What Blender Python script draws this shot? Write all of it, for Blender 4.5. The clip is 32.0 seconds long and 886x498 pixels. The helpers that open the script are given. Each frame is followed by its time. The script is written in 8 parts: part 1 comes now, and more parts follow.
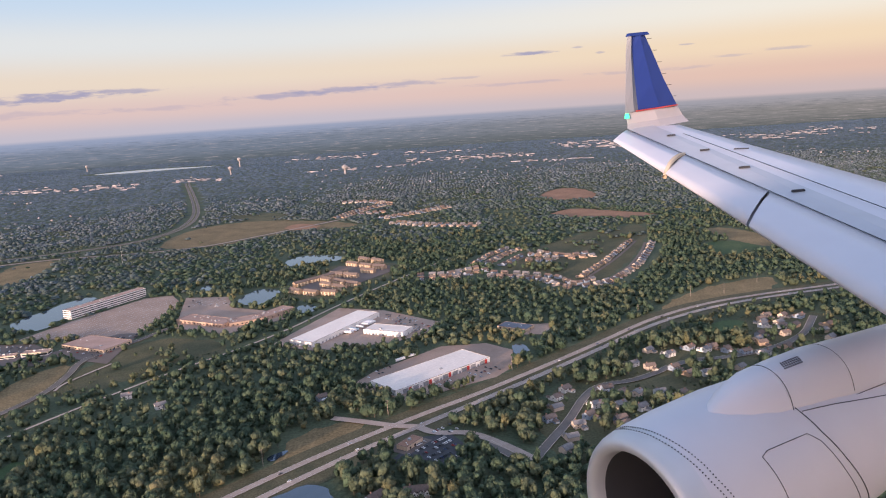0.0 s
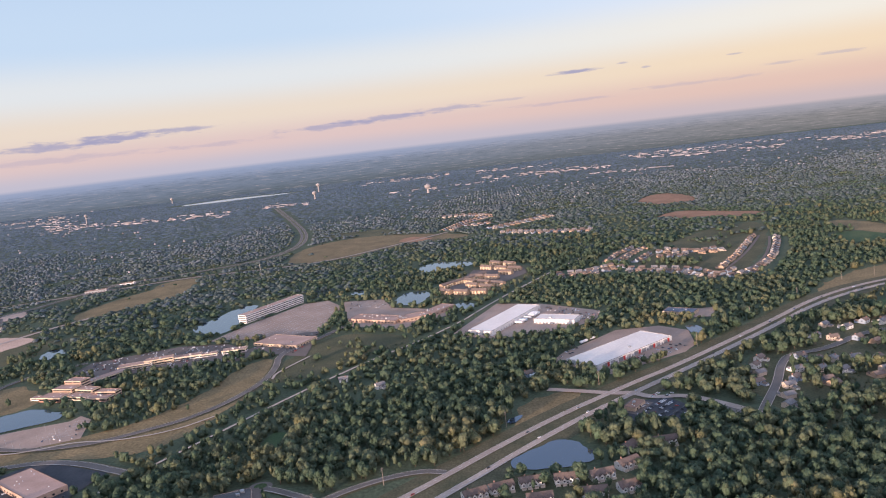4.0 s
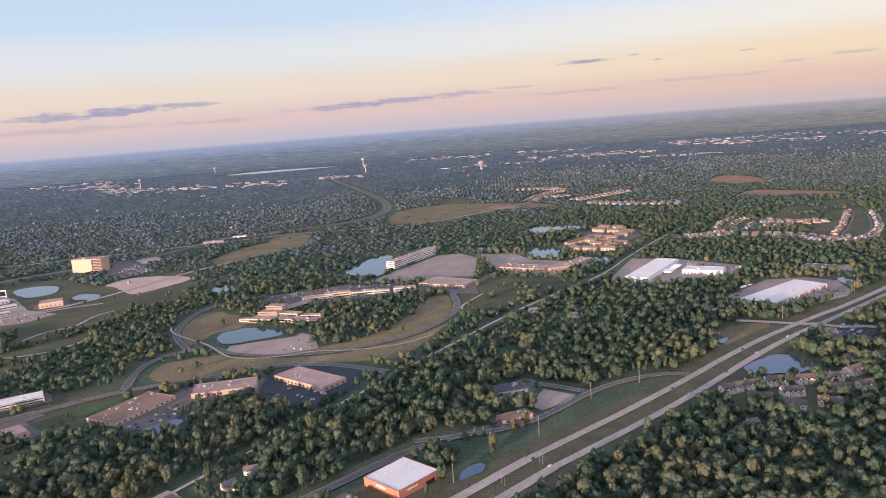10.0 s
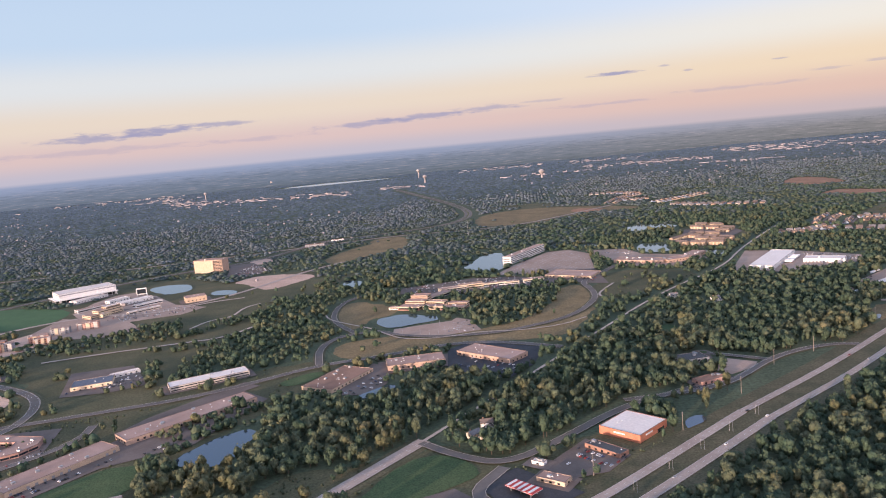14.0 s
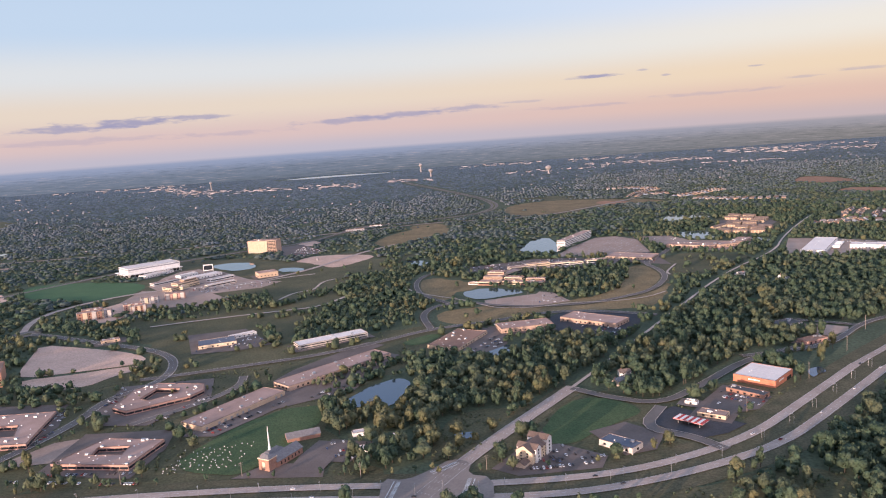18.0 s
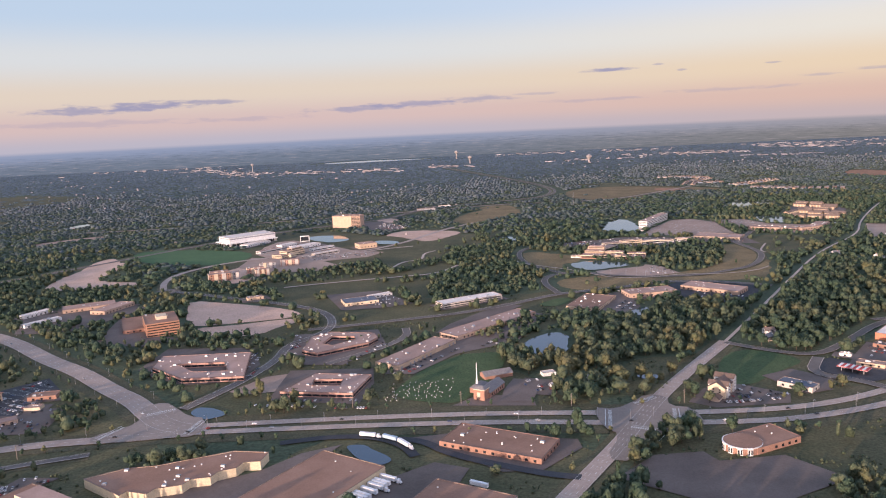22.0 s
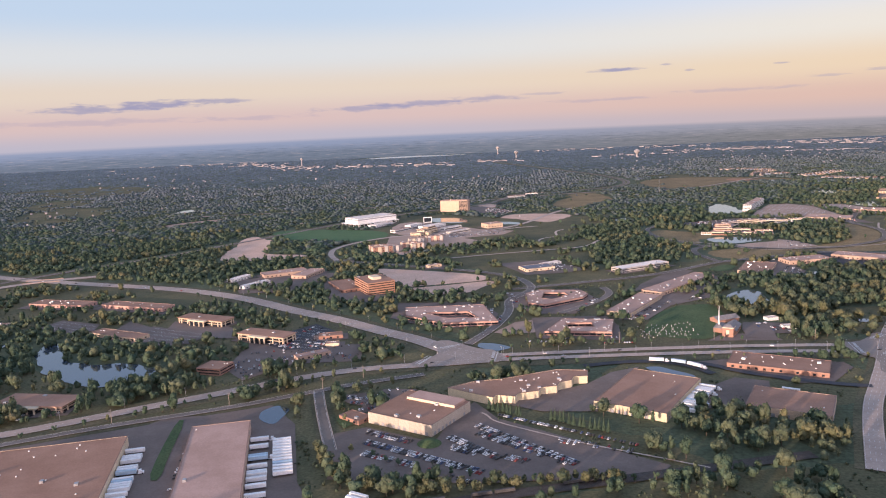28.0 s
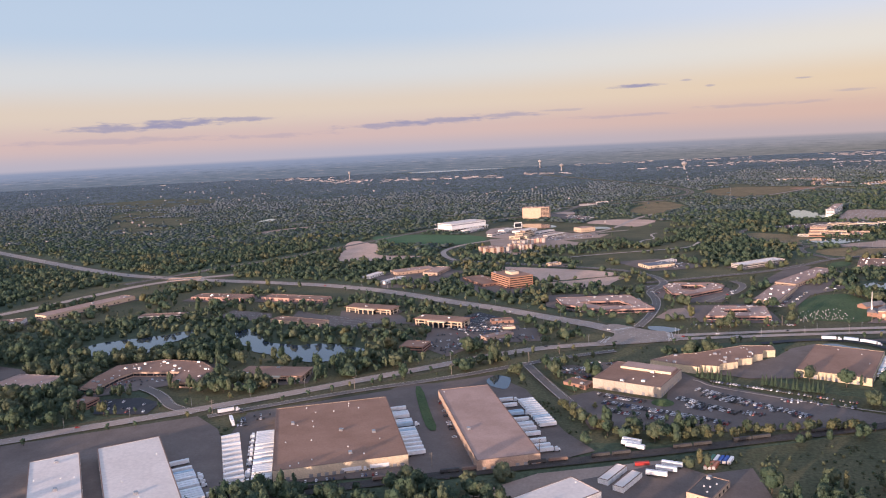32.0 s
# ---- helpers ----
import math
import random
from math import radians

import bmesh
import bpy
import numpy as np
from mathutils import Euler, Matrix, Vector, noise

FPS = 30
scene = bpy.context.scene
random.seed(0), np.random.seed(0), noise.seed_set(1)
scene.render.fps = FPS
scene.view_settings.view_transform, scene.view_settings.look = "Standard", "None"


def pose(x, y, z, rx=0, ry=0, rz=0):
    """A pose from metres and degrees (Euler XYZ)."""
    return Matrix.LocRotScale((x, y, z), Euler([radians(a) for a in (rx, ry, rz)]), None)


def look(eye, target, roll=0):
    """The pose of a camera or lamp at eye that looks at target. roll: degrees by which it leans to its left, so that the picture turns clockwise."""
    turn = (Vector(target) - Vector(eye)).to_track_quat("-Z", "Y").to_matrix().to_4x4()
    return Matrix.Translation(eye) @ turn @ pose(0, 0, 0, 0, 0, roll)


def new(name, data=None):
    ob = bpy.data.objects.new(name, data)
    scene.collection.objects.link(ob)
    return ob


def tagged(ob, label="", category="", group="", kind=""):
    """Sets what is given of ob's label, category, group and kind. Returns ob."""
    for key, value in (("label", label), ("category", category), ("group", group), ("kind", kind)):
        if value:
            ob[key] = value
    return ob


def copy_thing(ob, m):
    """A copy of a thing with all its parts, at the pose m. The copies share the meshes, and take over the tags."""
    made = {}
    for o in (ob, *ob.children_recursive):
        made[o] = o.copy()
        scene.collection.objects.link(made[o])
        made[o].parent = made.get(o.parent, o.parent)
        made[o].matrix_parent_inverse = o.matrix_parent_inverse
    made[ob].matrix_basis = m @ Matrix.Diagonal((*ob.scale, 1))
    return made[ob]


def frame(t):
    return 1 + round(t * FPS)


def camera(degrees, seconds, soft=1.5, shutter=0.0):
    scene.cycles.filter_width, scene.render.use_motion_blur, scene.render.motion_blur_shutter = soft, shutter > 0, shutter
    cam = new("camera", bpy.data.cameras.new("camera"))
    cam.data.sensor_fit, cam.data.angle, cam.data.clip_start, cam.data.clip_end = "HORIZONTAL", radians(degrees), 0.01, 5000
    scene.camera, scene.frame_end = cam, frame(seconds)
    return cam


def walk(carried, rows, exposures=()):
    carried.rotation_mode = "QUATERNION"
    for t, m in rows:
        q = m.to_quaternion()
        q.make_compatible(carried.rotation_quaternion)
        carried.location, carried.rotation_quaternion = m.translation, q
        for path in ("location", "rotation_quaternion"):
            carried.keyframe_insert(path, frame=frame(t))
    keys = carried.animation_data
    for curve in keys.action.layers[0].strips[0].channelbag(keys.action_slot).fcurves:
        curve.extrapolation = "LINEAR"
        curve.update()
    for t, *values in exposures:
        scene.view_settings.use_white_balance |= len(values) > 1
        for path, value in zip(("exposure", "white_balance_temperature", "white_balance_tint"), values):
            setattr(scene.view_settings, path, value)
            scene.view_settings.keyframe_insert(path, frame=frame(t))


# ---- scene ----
cam = camera(60.7, 32.0, 1.1)
METRES, EYE, TILT, LEAN, TURN = 1250.0, 252.9, -10.66, 3.62, 0.0
ROWS = [
    (0.0, -0.00054, -0.00054, -0.00032, 0.00, 0.00, -0.00),
    (0.5, -0.01438, -0.00725, -0.00352, 0.49, -0.39, -0.04),
    (1.0, -0.02820, -0.01397, -0.00671, 1.30, -0.94, 0.04),
    (1.5, -0.04200, -0.02072, -0.00990, 3.50, -2.20, -0.02),
    (2.0, -0.05579, -0.02748, -0.01308, 5.88, -2.07, 1.29),
    (2.5, -0.06955, -0.03426, -0.01626, 7.06, -0.18, 2.78),
    (4.5, -0.12444, -0.06156, -0.02889, 3.42, 1.83, 1.89),
    (5.0, -0.13812, -0.06843, -0.03204, 3.79, 1.86, 1.86),
    (5.5, -0.15179, -0.07531, -0.03518, 3.98, 2.13, 1.89),
    (6.0, -0.16544, -0.08221, -0.03831, 3.82, 2.57, 1.98),
    (6.5, -0.17908, -0.08912, -0.04144, 3.48, 3.00, 1.93),
    (7.0, -0.19270, -0.09605, -0.04457, 3.10, 3.20, 1.77),
    (7.5, -0.20632, -0.10299, -0.04769, 2.70, 3.20, 1.54),
    (8.0, -0.21991, -0.10995, -0.05081, 2.29, 3.00, 1.18),
    (8.5, -0.23350, -0.11692, -0.05392, 2.01, 2.65, 0.81),
    (9.0, -0.24708, -0.12390, -0.05703, 2.17, 2.10, 0.47),
    (9.5, -0.26064, -0.13090, -0.06014, 2.87, 1.44, 0.15),
    (10.0, -0.27419, -0.13791, -0.06324, 4.10, 0.71, -0.12),
    (10.5, -0.28774, -0.14493, -0.06634, 5.59, 0.08, -0.25),
    (11.0, -0.30127, -0.15197, -0.06944, 7.00, -0.27, -0.21),
    (11.5, -0.31480, -0.15902, -0.07253, 7.95, -0.20, -0.06),
    (12.0, -0.32831, -0.16608, -0.07562, 8.27, 0.25, 0.19),
    (12.5, -0.34182, -0.17315, -0.07871, 8.06, 0.83, 0.46),
    (13.0, -0.35532, -0.18023, -0.08180, 7.46, 1.43, 0.64),
    (13.5, -0.36882, -0.18732, -0.08488, 6.87, 1.84, 0.63),
    (15.5, -0.42273, -0.21580, -0.09721, 5.46, 1.27, -0.20),
    (16.0, -0.43620, -0.22294, -0.10029, 5.23, 1.06, -0.28),
    (16.5, -0.44966, -0.23010, -0.10337, 5.08, 1.07, -0.24),
    (17.0, -0.46312, -0.23726, -0.10645, 4.95, 1.26, -0.26),
    (17.5, -0.47658, -0.24443, -0.10953, 4.83, 1.52, -0.35),
    (18.0, -0.49004, -0.25161, -0.11261, 4.65, 1.72, -0.58),
    (18.5, -0.50349, -0.25879, -0.11568, 4.48, 1.74, -0.84),
    (19.0, -0.51694, -0.26598, -0.11876, 4.28, 1.67, -1.18),
    (19.5, -0.53039, -0.27318, -0.12184, 4.18, 1.55, -1.42),
    (20.0, -0.54384, -0.28039, -0.12492, 4.20, 1.40, -1.57),
    (20.5, -0.55729, -0.28761, -0.12801, 4.42, 1.32, -1.75),
    (21.0, -0.57074, -0.29483, -0.13109, 4.75, 1.18, -1.84),
    (21.5, -0.58419, -0.30205, -0.13417, 5.11, 1.03, -1.96),
    (22.0, -0.59765, -0.30928, -0.13726, 5.37, 0.98, -2.00),
    (22.5, -0.61110, -0.31652, -0.14035, 5.55, 1.05, -1.98),
    (23.0, -0.62456, -0.32376, -0.14344, 5.73, 1.36, -1.78),
    (23.5, -0.63803, -0.33101, -0.14653, 5.93, 1.85, -1.53),
    (24.0, -0.65149, -0.33826, -0.14963, 6.13, 2.45, -1.28),
    (24.5, -0.66496, -0.34551, -0.15273, 6.21, 3.01, -1.17),
    (25.0, -0.67844, -0.35277, -0.15583, 6.04, 3.42, -1.23),
    (25.5, -0.69192, -0.36004, -0.15893, 5.69, 3.54, -1.34),
    (27.5, -0.74590, -0.38911, -0.17139, 5.34, 1.68, -1.94),
    (28.0, -0.75942, -0.39639, -0.17451, 5.84, 0.94, -2.27),
    (28.5, -0.77294, -0.40367, -0.17764, 6.31, 0.36, -2.53),
    (29.0, -0.78647, -0.41094, -0.18077, 6.60, 0.06, -2.76),
    (29.5, -0.80001, -0.41822, -0.18391, 6.73, -0.03, -2.92),
    (30.0, -0.81356, -0.42550, -0.18706, 6.78, 0.06, -2.94),
    (30.5, -0.82712, -0.43278, -0.19020, 6.88, 0.36, -2.87),
    (31.0, -0.84069, -0.44006, -0.19336, 7.08, 0.86, -2.67),
    (31.5, -0.85428, -0.44734, -0.19652, 7.26, 1.53, -2.45),
    (32.0, -0.86787, -0.45462, -0.19968, 7.34, 2.12, -2.26),
]
walk(cam, [(t, pose(0, 0, EYE, TILT, LEAN, TURN) @ pose(METRES * x, METRES * y, METRES * z, 90 + pitch, roll, yaw)) for t, x, y, z, yaw, pitch, roll in ROWS], exposures=[(t, e, 5840.0 if t < 2 else 5700.0 + 3.0 * t, 16.0 + 0.06 * t) for t, e in ((0.0, 0.44), (1.2, 0.5), (2.0, 0.63), (2.6, 0.6), (4.4, 0.44), (8.0, 0.38), (9.0, 0.42), (12.0, 0.5), (13.0, 0.45), (16.0, 0.43), (20.0, 0.37), (25.0, 0.31), (28.0, 0.38), (31.0, 0.35), (32.0, 0.28))])


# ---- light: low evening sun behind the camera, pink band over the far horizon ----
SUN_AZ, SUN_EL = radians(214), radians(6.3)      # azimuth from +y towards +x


def lin(r, g, b):
    return tuple(((c / 255 + 0.055) / 1.055) ** 2.4 if c > 10 else c / 255 / 12.92 for c in (r, g, b)) + (1,)


def clouds(N, L, sep, asin, base):
    """Thin grey-mauve streaks low over the far horizon."""
    az = N.new("ShaderNodeMath"); az.operation = "ARCTAN2"
    L.new(sep.outputs["X"], az.inputs[0]); L.new(sep.outputs["Y"], az.inputs[1])
    pos = N.new("ShaderNodeCombineXYZ")
    L.new(az.outputs[0], pos.inputs[0]); L.new(asin.outputs[0], pos.inputs[1])
    ns = N.new("ShaderNodeTexNoise")
    ns.inputs["Scale"].default_value, ns.inputs["Detail"].default_value, ns.inputs["Roughness"].default_value = 1.0, 5, 0.6
    st = N.new("ShaderNodeVectorMath"); st.operation = "MULTIPLY"; st.inputs[1].default_value = (34, 190, 1)
    L.new(pos.outputs[0], st.inputs[0]); L.new(st.outputs[0], ns.inputs["Vector"])
    for a0, e0, wa, we, strength in ((-30.5, 2.05, 4.2, 0.34, 0.75), (-26.6, 2.25, 4.6, 0.36, 0.9), (-22.5, 2.42, 3.6, 0.22, 0.7), (-31, 1.2, 8, 0.30, 0.3), (-11.6, 1.5, 4.4, 0.26, 0.7), (-7.4, 1.68, 4.2, 0.30, 0.75),
                                     (-3.0, 1.85, 3.4, 0.24, 0.6), (1.0, 2.0, 2.4, 0.12, 0.35), (6.4, 3.38, 1.9, 0.17, 0.9), (10.0, 3.6, 0.5, 0.10, 0.5), (11.6, 3.1, 0.4, 0.08, 0.5), (5.5, 1.35, 4.5, 0.16, 0.35), (15.0, 1.6, 5, 0.16, 0.3),
                                     (17.5, 3.2, 0.6, 0.09, 0.5), (24, 2.4, 2, 0.14, 0.4), (20.5, 2.2, 1.6, 0.10, 0.35), (-20, 1.1, 5, 0.2, 0.3)):
        d = N.new("ShaderNodeVectorMath"); d.operation = "SUBTRACT"; d.inputs[1].default_value = (radians(a0), radians(e0), 0)
        L.new(pos.outputs[0], d.inputs[0])
        sx = N.new("ShaderNodeVectorMath"); sx.operation = "MULTIPLY"; sx.inputs[1].default_value = (1 / radians(wa), 1 / radians(we), 0)
        L.new(d.outputs[0], sx.inputs[0])
        ln = N.new("ShaderNodeVectorMath"); ln.operation = "LENGTH"
        L.new(sx.outputs[0], ln.inputs[0])
        # noise frays the outline
        fr = N.new("ShaderNodeMath"); fr.operation = "MULTIPLY_ADD"; fr.inputs[1].default_value = 2.6
        L.new(ns.outputs[0], fr.inputs[0]); L.new(ln.outputs["Value"], fr.inputs[2])
        m = N.new("ShaderNodeMapRange"); m.interpolation_type = "SMOOTHSTEP"
        m.inputs[1].default_value, m.inputs[2].default_value, m.inputs[3].default_value, m.inputs[4].default_value = 2.35, 1.55, 0.0, strength
        L.new(fr.outputs[0], m.inputs[0])
        mx = N.new("ShaderNodeMixRGB")
        mx.inputs[2].default_value = lin(156, 150, 166)
        L.new(m.outputs[0], mx.inputs[0]); L.new(base, mx.inputs[1])
        base = mx.outputs[0]
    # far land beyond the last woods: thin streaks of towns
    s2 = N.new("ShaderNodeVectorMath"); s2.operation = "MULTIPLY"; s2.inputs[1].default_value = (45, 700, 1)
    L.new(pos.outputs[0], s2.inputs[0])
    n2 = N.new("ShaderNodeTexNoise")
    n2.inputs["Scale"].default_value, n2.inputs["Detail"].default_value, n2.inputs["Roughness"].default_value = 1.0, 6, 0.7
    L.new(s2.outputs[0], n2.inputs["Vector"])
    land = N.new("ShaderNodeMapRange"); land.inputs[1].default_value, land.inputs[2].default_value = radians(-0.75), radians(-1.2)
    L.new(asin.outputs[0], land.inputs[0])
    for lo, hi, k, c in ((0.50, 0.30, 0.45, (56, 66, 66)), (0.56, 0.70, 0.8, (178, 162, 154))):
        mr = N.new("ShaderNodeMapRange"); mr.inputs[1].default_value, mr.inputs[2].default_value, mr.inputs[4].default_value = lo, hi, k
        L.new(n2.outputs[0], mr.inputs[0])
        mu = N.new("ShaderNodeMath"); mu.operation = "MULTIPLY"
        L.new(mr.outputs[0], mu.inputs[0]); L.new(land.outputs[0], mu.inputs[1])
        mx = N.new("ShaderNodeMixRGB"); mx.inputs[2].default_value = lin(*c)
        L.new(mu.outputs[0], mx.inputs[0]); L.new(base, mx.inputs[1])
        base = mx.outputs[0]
    return base


def make_world():
    w = bpy.data.worlds.new("evening_sky")
    scene.world = w
    w.use_nodes = True
    nt = w.node_tree
    N, L = nt.nodes, nt.links
    N.clear()
    out, bg = N.new("ShaderNodeOutputWorld"), N.new("ShaderNodeBackground")
    L.new(bg.outputs[0], out.inputs[0])
    tc, sep = N.new("ShaderNodeTexCoord"), N.new("ShaderNodeSeparateXYZ")
    L.new(tc.outputs["Generated"], sep.inputs[0])
    asin = N.new("ShaderNodeMath"); asin.operation = "ARCSINE"
    L.new(sep.outputs["Z"], asin.inputs[0])
    # elevation -0.05..0.45 rad -> 0..1
    el = N.new("ShaderNodeMapRange")
    el.inputs[1].default_value, el.inputs[2].default_value = -0.05, 0.45
    L.new(asin.outputs[0], el.inputs[0])

    def ramp(stops):
        r = N.new("ShaderNodeValToRGB")
        r.color_ramp.interpolation = "EASE"
        e = r.color_ramp.elements
        while len(e) < len(stops):
            e.new(0.5)
        for k, (p, c) in zip(e, stops):
            k.position, k.color = p, c
        L.new(el.outputs[0], r.inputs[0])
        return r

    f = lambda deg: (radians(deg) + 0.05) / 0.5
    # stops below the horizon paint far land with its haze in the colour
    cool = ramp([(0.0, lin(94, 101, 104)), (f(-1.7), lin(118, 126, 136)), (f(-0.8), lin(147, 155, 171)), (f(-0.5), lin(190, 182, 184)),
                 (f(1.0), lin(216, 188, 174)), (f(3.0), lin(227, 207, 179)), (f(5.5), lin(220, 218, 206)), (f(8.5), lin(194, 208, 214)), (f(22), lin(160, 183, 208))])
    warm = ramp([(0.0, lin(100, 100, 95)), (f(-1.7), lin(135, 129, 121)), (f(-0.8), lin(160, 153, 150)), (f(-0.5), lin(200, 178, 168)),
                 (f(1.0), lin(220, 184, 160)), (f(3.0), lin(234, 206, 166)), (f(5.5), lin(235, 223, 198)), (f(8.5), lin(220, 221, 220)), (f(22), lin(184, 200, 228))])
    side = N.new("ShaderNodeMapRange")
    side.interpolation_type = "SMOOTHSTEP"
    side.inputs[1].default_value, side.inputs[2].default_value = -0.30, 0.55
    L.new(sep.outputs["X"], side.inputs[0])
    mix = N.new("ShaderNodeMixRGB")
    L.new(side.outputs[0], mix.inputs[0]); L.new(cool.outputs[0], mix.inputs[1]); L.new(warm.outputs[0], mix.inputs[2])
    sky = N.new("ShaderNodeTexSky")
    sky.sky_type, sky.sun_disc = "NISHITA", False
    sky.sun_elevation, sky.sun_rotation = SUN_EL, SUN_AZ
    sc = N.new("ShaderNodeVectorMath"); sc.operation = "SCALE"; sc.inputs["Scale"].default_value = 0.1
    L.new(sky.outputs[0], sc.inputs[0])
    tot = N.new("ShaderNodeMixRGB"); tot.inputs[0].default_value = 0.92
    L.new(sc.outputs[0], tot.inputs[1]); L.new(mix.outputs[0], tot.inputs[2])
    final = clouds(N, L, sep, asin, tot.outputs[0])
    # the bright sunset side behind the camera
    back = N.new("ShaderNodeMapRange"); back.interpolation_type = "SMOOTHSTEP"
    back.inputs[1].default_value, back.inputs[2].default_value = 0.25, -0.9
    L.new(sep.outputs["Y"], back.inputs[0])
    up = N.new("ShaderNodeMapRange"); up.interpolation_type = "SMOOTHSTEP"
    up.inputs[1].default_value, up.inputs[2].default_value = 0.75, 0.0
    L.new(sep.outputs["Z"], up.inputs[0])
    glow = N.new("ShaderNodeMath"); glow.operation = "MULTIPLY"
    L.new(back.outputs[0], glow.inputs[0]); L.new(up.outputs[0], glow.inputs[1])
    gcol = N.new("ShaderNodeVectorMath"); gcol.operation = "SCALE"; gcol.inputs[0].default_value = (1.9, 1.2, 0.85)
    L.new(glow.outputs[0], gcol.inputs["Scale"])
    addn = N.new("ShaderNodeVectorMath"); addn.operation = "ADD"
    L.new(final, addn.inputs[0]); L.new(gcol.outputs[0], addn.inputs[1])
    L.new(addn.outputs[0], bg.inputs[0])
    bg.inputs[1].default_value = 0.86


make_world()
sun_data = bpy.data.lights.new("sun", "SUN")
sun_data.energy, sun_data.angle, sun_data.color = 5.6, radians(1.5), (1.0, 0.69, 0.47)
sun = new("sun", sun_data)
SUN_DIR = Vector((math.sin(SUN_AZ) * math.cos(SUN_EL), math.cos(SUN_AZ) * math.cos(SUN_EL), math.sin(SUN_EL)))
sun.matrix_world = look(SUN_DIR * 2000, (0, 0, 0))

# ---- materials ----
M = {}


def mat(name, a, b, scale=0.3, rough=0.85, bump=0.0, fine=0.0, metal=0.0, island=False, spec=0.3, contrast=0.22):
    """Two base colours mixed by large noise, with a finer grain on top."""
    m = bpy.data.materials.new(name)
    m.use_nodes = True
    N, L = m.node_tree.nodes, m.node_tree.links
    p = N["Principled BSDF"]
    tc = N.new("ShaderNodeTexCoord")
    n1 = N.new("ShaderNodeTexNoise")
    n1.inputs["Scale"].default_value, n1.inputs["Detail"].default_value, n1.inputs["Roughness"].default_value = scale, 6, 0.65
    L.new(tc.outputs["Object"], n1.inputs["Vector"])
    r = N.new("ShaderNodeValToRGB")
    r.color_ramp.elements[0].position, r.color_ramp.elements[1].position = 0.33, 0.67
    r.color_ramp.elements[0].color, r.color_ramp.elements[1].color = (*a, 1), (*b, 1)
    L.new(n1.outputs[0], r.inputs[0])
    col = r.outputs[0]
    n2 = N.new("ShaderNodeTexNoise")
    n2.inputs["Scale"].default_value, n2.inputs["Detail"].default_value = (fine or scale * 9), 3
    L.new(tc.outputs["Object"], n2.inputs["Vector"])
    hsv = N.new("ShaderNodeHueSaturation")
    mr = N.new("ShaderNodeMapRange")
    mr.inputs[1].default_value, mr.inputs[2].default_value, mr.inputs[3].default_value, mr.inputs[4].default_value = 0.25, 0.75, 1 - contrast, 1 + contrast
    L.new(n2.outputs[0], mr.inputs[0]); L.new(mr.outputs[0], hsv.inputs["Value"]); L.new(col, hsv.inputs["Color"])
    col = hsv.outputs[0]
    if island:
        g = N.new("ShaderNodeNewGeometry")
        h2 = N.new("ShaderNodeHueSaturation")
        m1 = N.new("ShaderNodeMapRange"); m1.inputs[3].default_value, m1.inputs[4].default_value = 0.475, 0.518
        m2 = N.new("ShaderNodeMapRange"); m2.inputs[3].default_value, m2.inputs[4].default_value = 0.80, 1.20
        L.new(g.outputs["Random Per Island"], m1.inputs[0]); L.new(g.outputs["Random Per Island"], m2.inputs[0])
        wn = N.new("ShaderNodeTexWhiteNoise"); wn.noise_dimensions = "1D"
        L.new(g.outputs["Random Per Island"], wn.inputs["W"])
        L.new(wn.outputs["Value"], m2.inputs[0])
        L.new(m1.outputs[0], h2.inputs["Hue"]); L.new(m2.outputs[0], h2.inputs["Value"]); L.new(col, h2.inputs["Color"])
        col = h2.outputs[0]
    else:
        oi = N.new("ShaderNodeObjectInfo")
        h2 = N.new("ShaderNodeHueSaturation")
        m2 = N.new("ShaderNodeMapRange"); m2.inputs[3].default_value, m2.inputs[4].default_value = 0.92, 1.08
        L.new(oi.outputs["Random"], m2.inputs[0]); L.new(m2.outputs[0], h2.inputs["Value"]); L.new(col, h2.inputs["Color"])
        col = h2.outputs[0]
    L.new(col, p.inputs["Base Color"])
    p.inputs["Roughness"].default_value, p.inputs["Metallic"].default_value = rough, metal
    p.inputs["Specular IOR Level"].default_value = spec
    if bump:
        bp = N.new("ShaderNodeBump")
        bp.inputs["Strength"].default_value, bp.inputs["Distance"].default_value = 1.0, bump
        L.new(n2.outputs[0], bp.inputs["Height"]); L.new(bp.outputs[0], p.inputs["Normal"])
    M[name] = m
    return m


mat("wood_floor", (0.056, 0.074, 0.042), (0.09, 0.108, 0.062), 0.02, 0.95, 0.5, 0.35, contrast=0.4)
mat("leaves", (0.0353, 0.0618, 0.04), (0.0794, 0.109, 0.0664), 0.10, 0.75, 0.9, 0.9, island=True, spec=0.12, contrast=0.3)
mat("leaves_olive", (0.0573, 0.0798, 0.0489), (0.11, 0.126, 0.0746), 0.10, 0.75, 0.9, 0.9, island=True, spec=0.12, contrast=0.3)
# three paler, bluer greens with the haze of distance mixed into the leaf colour
mat("leaves_far_hazed", (0.0554, 0.0784, 0.0754), (0.103, 0.127, 0.117), 0.02, 0.8, 1.1, 0.45, island=True, spec=0.1, contrast=0.45)
mat("leaves_distant_hazed", (0.0871, 0.11, 0.121), (0.143, 0.164, 0.173), 0.006, 0.85, 1.1, 0.3, island=True, spec=0.1, contrast=0.4)
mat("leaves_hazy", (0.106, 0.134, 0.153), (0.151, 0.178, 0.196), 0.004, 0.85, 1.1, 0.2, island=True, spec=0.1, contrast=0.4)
mat("leaves_yellow", (0.0861, 0.0955, 0.0489), (0.142, 0.14, 0.0728), 0.11, 0.75, 0.9, 0.9, island=True, spec=0.12, contrast=0.3)
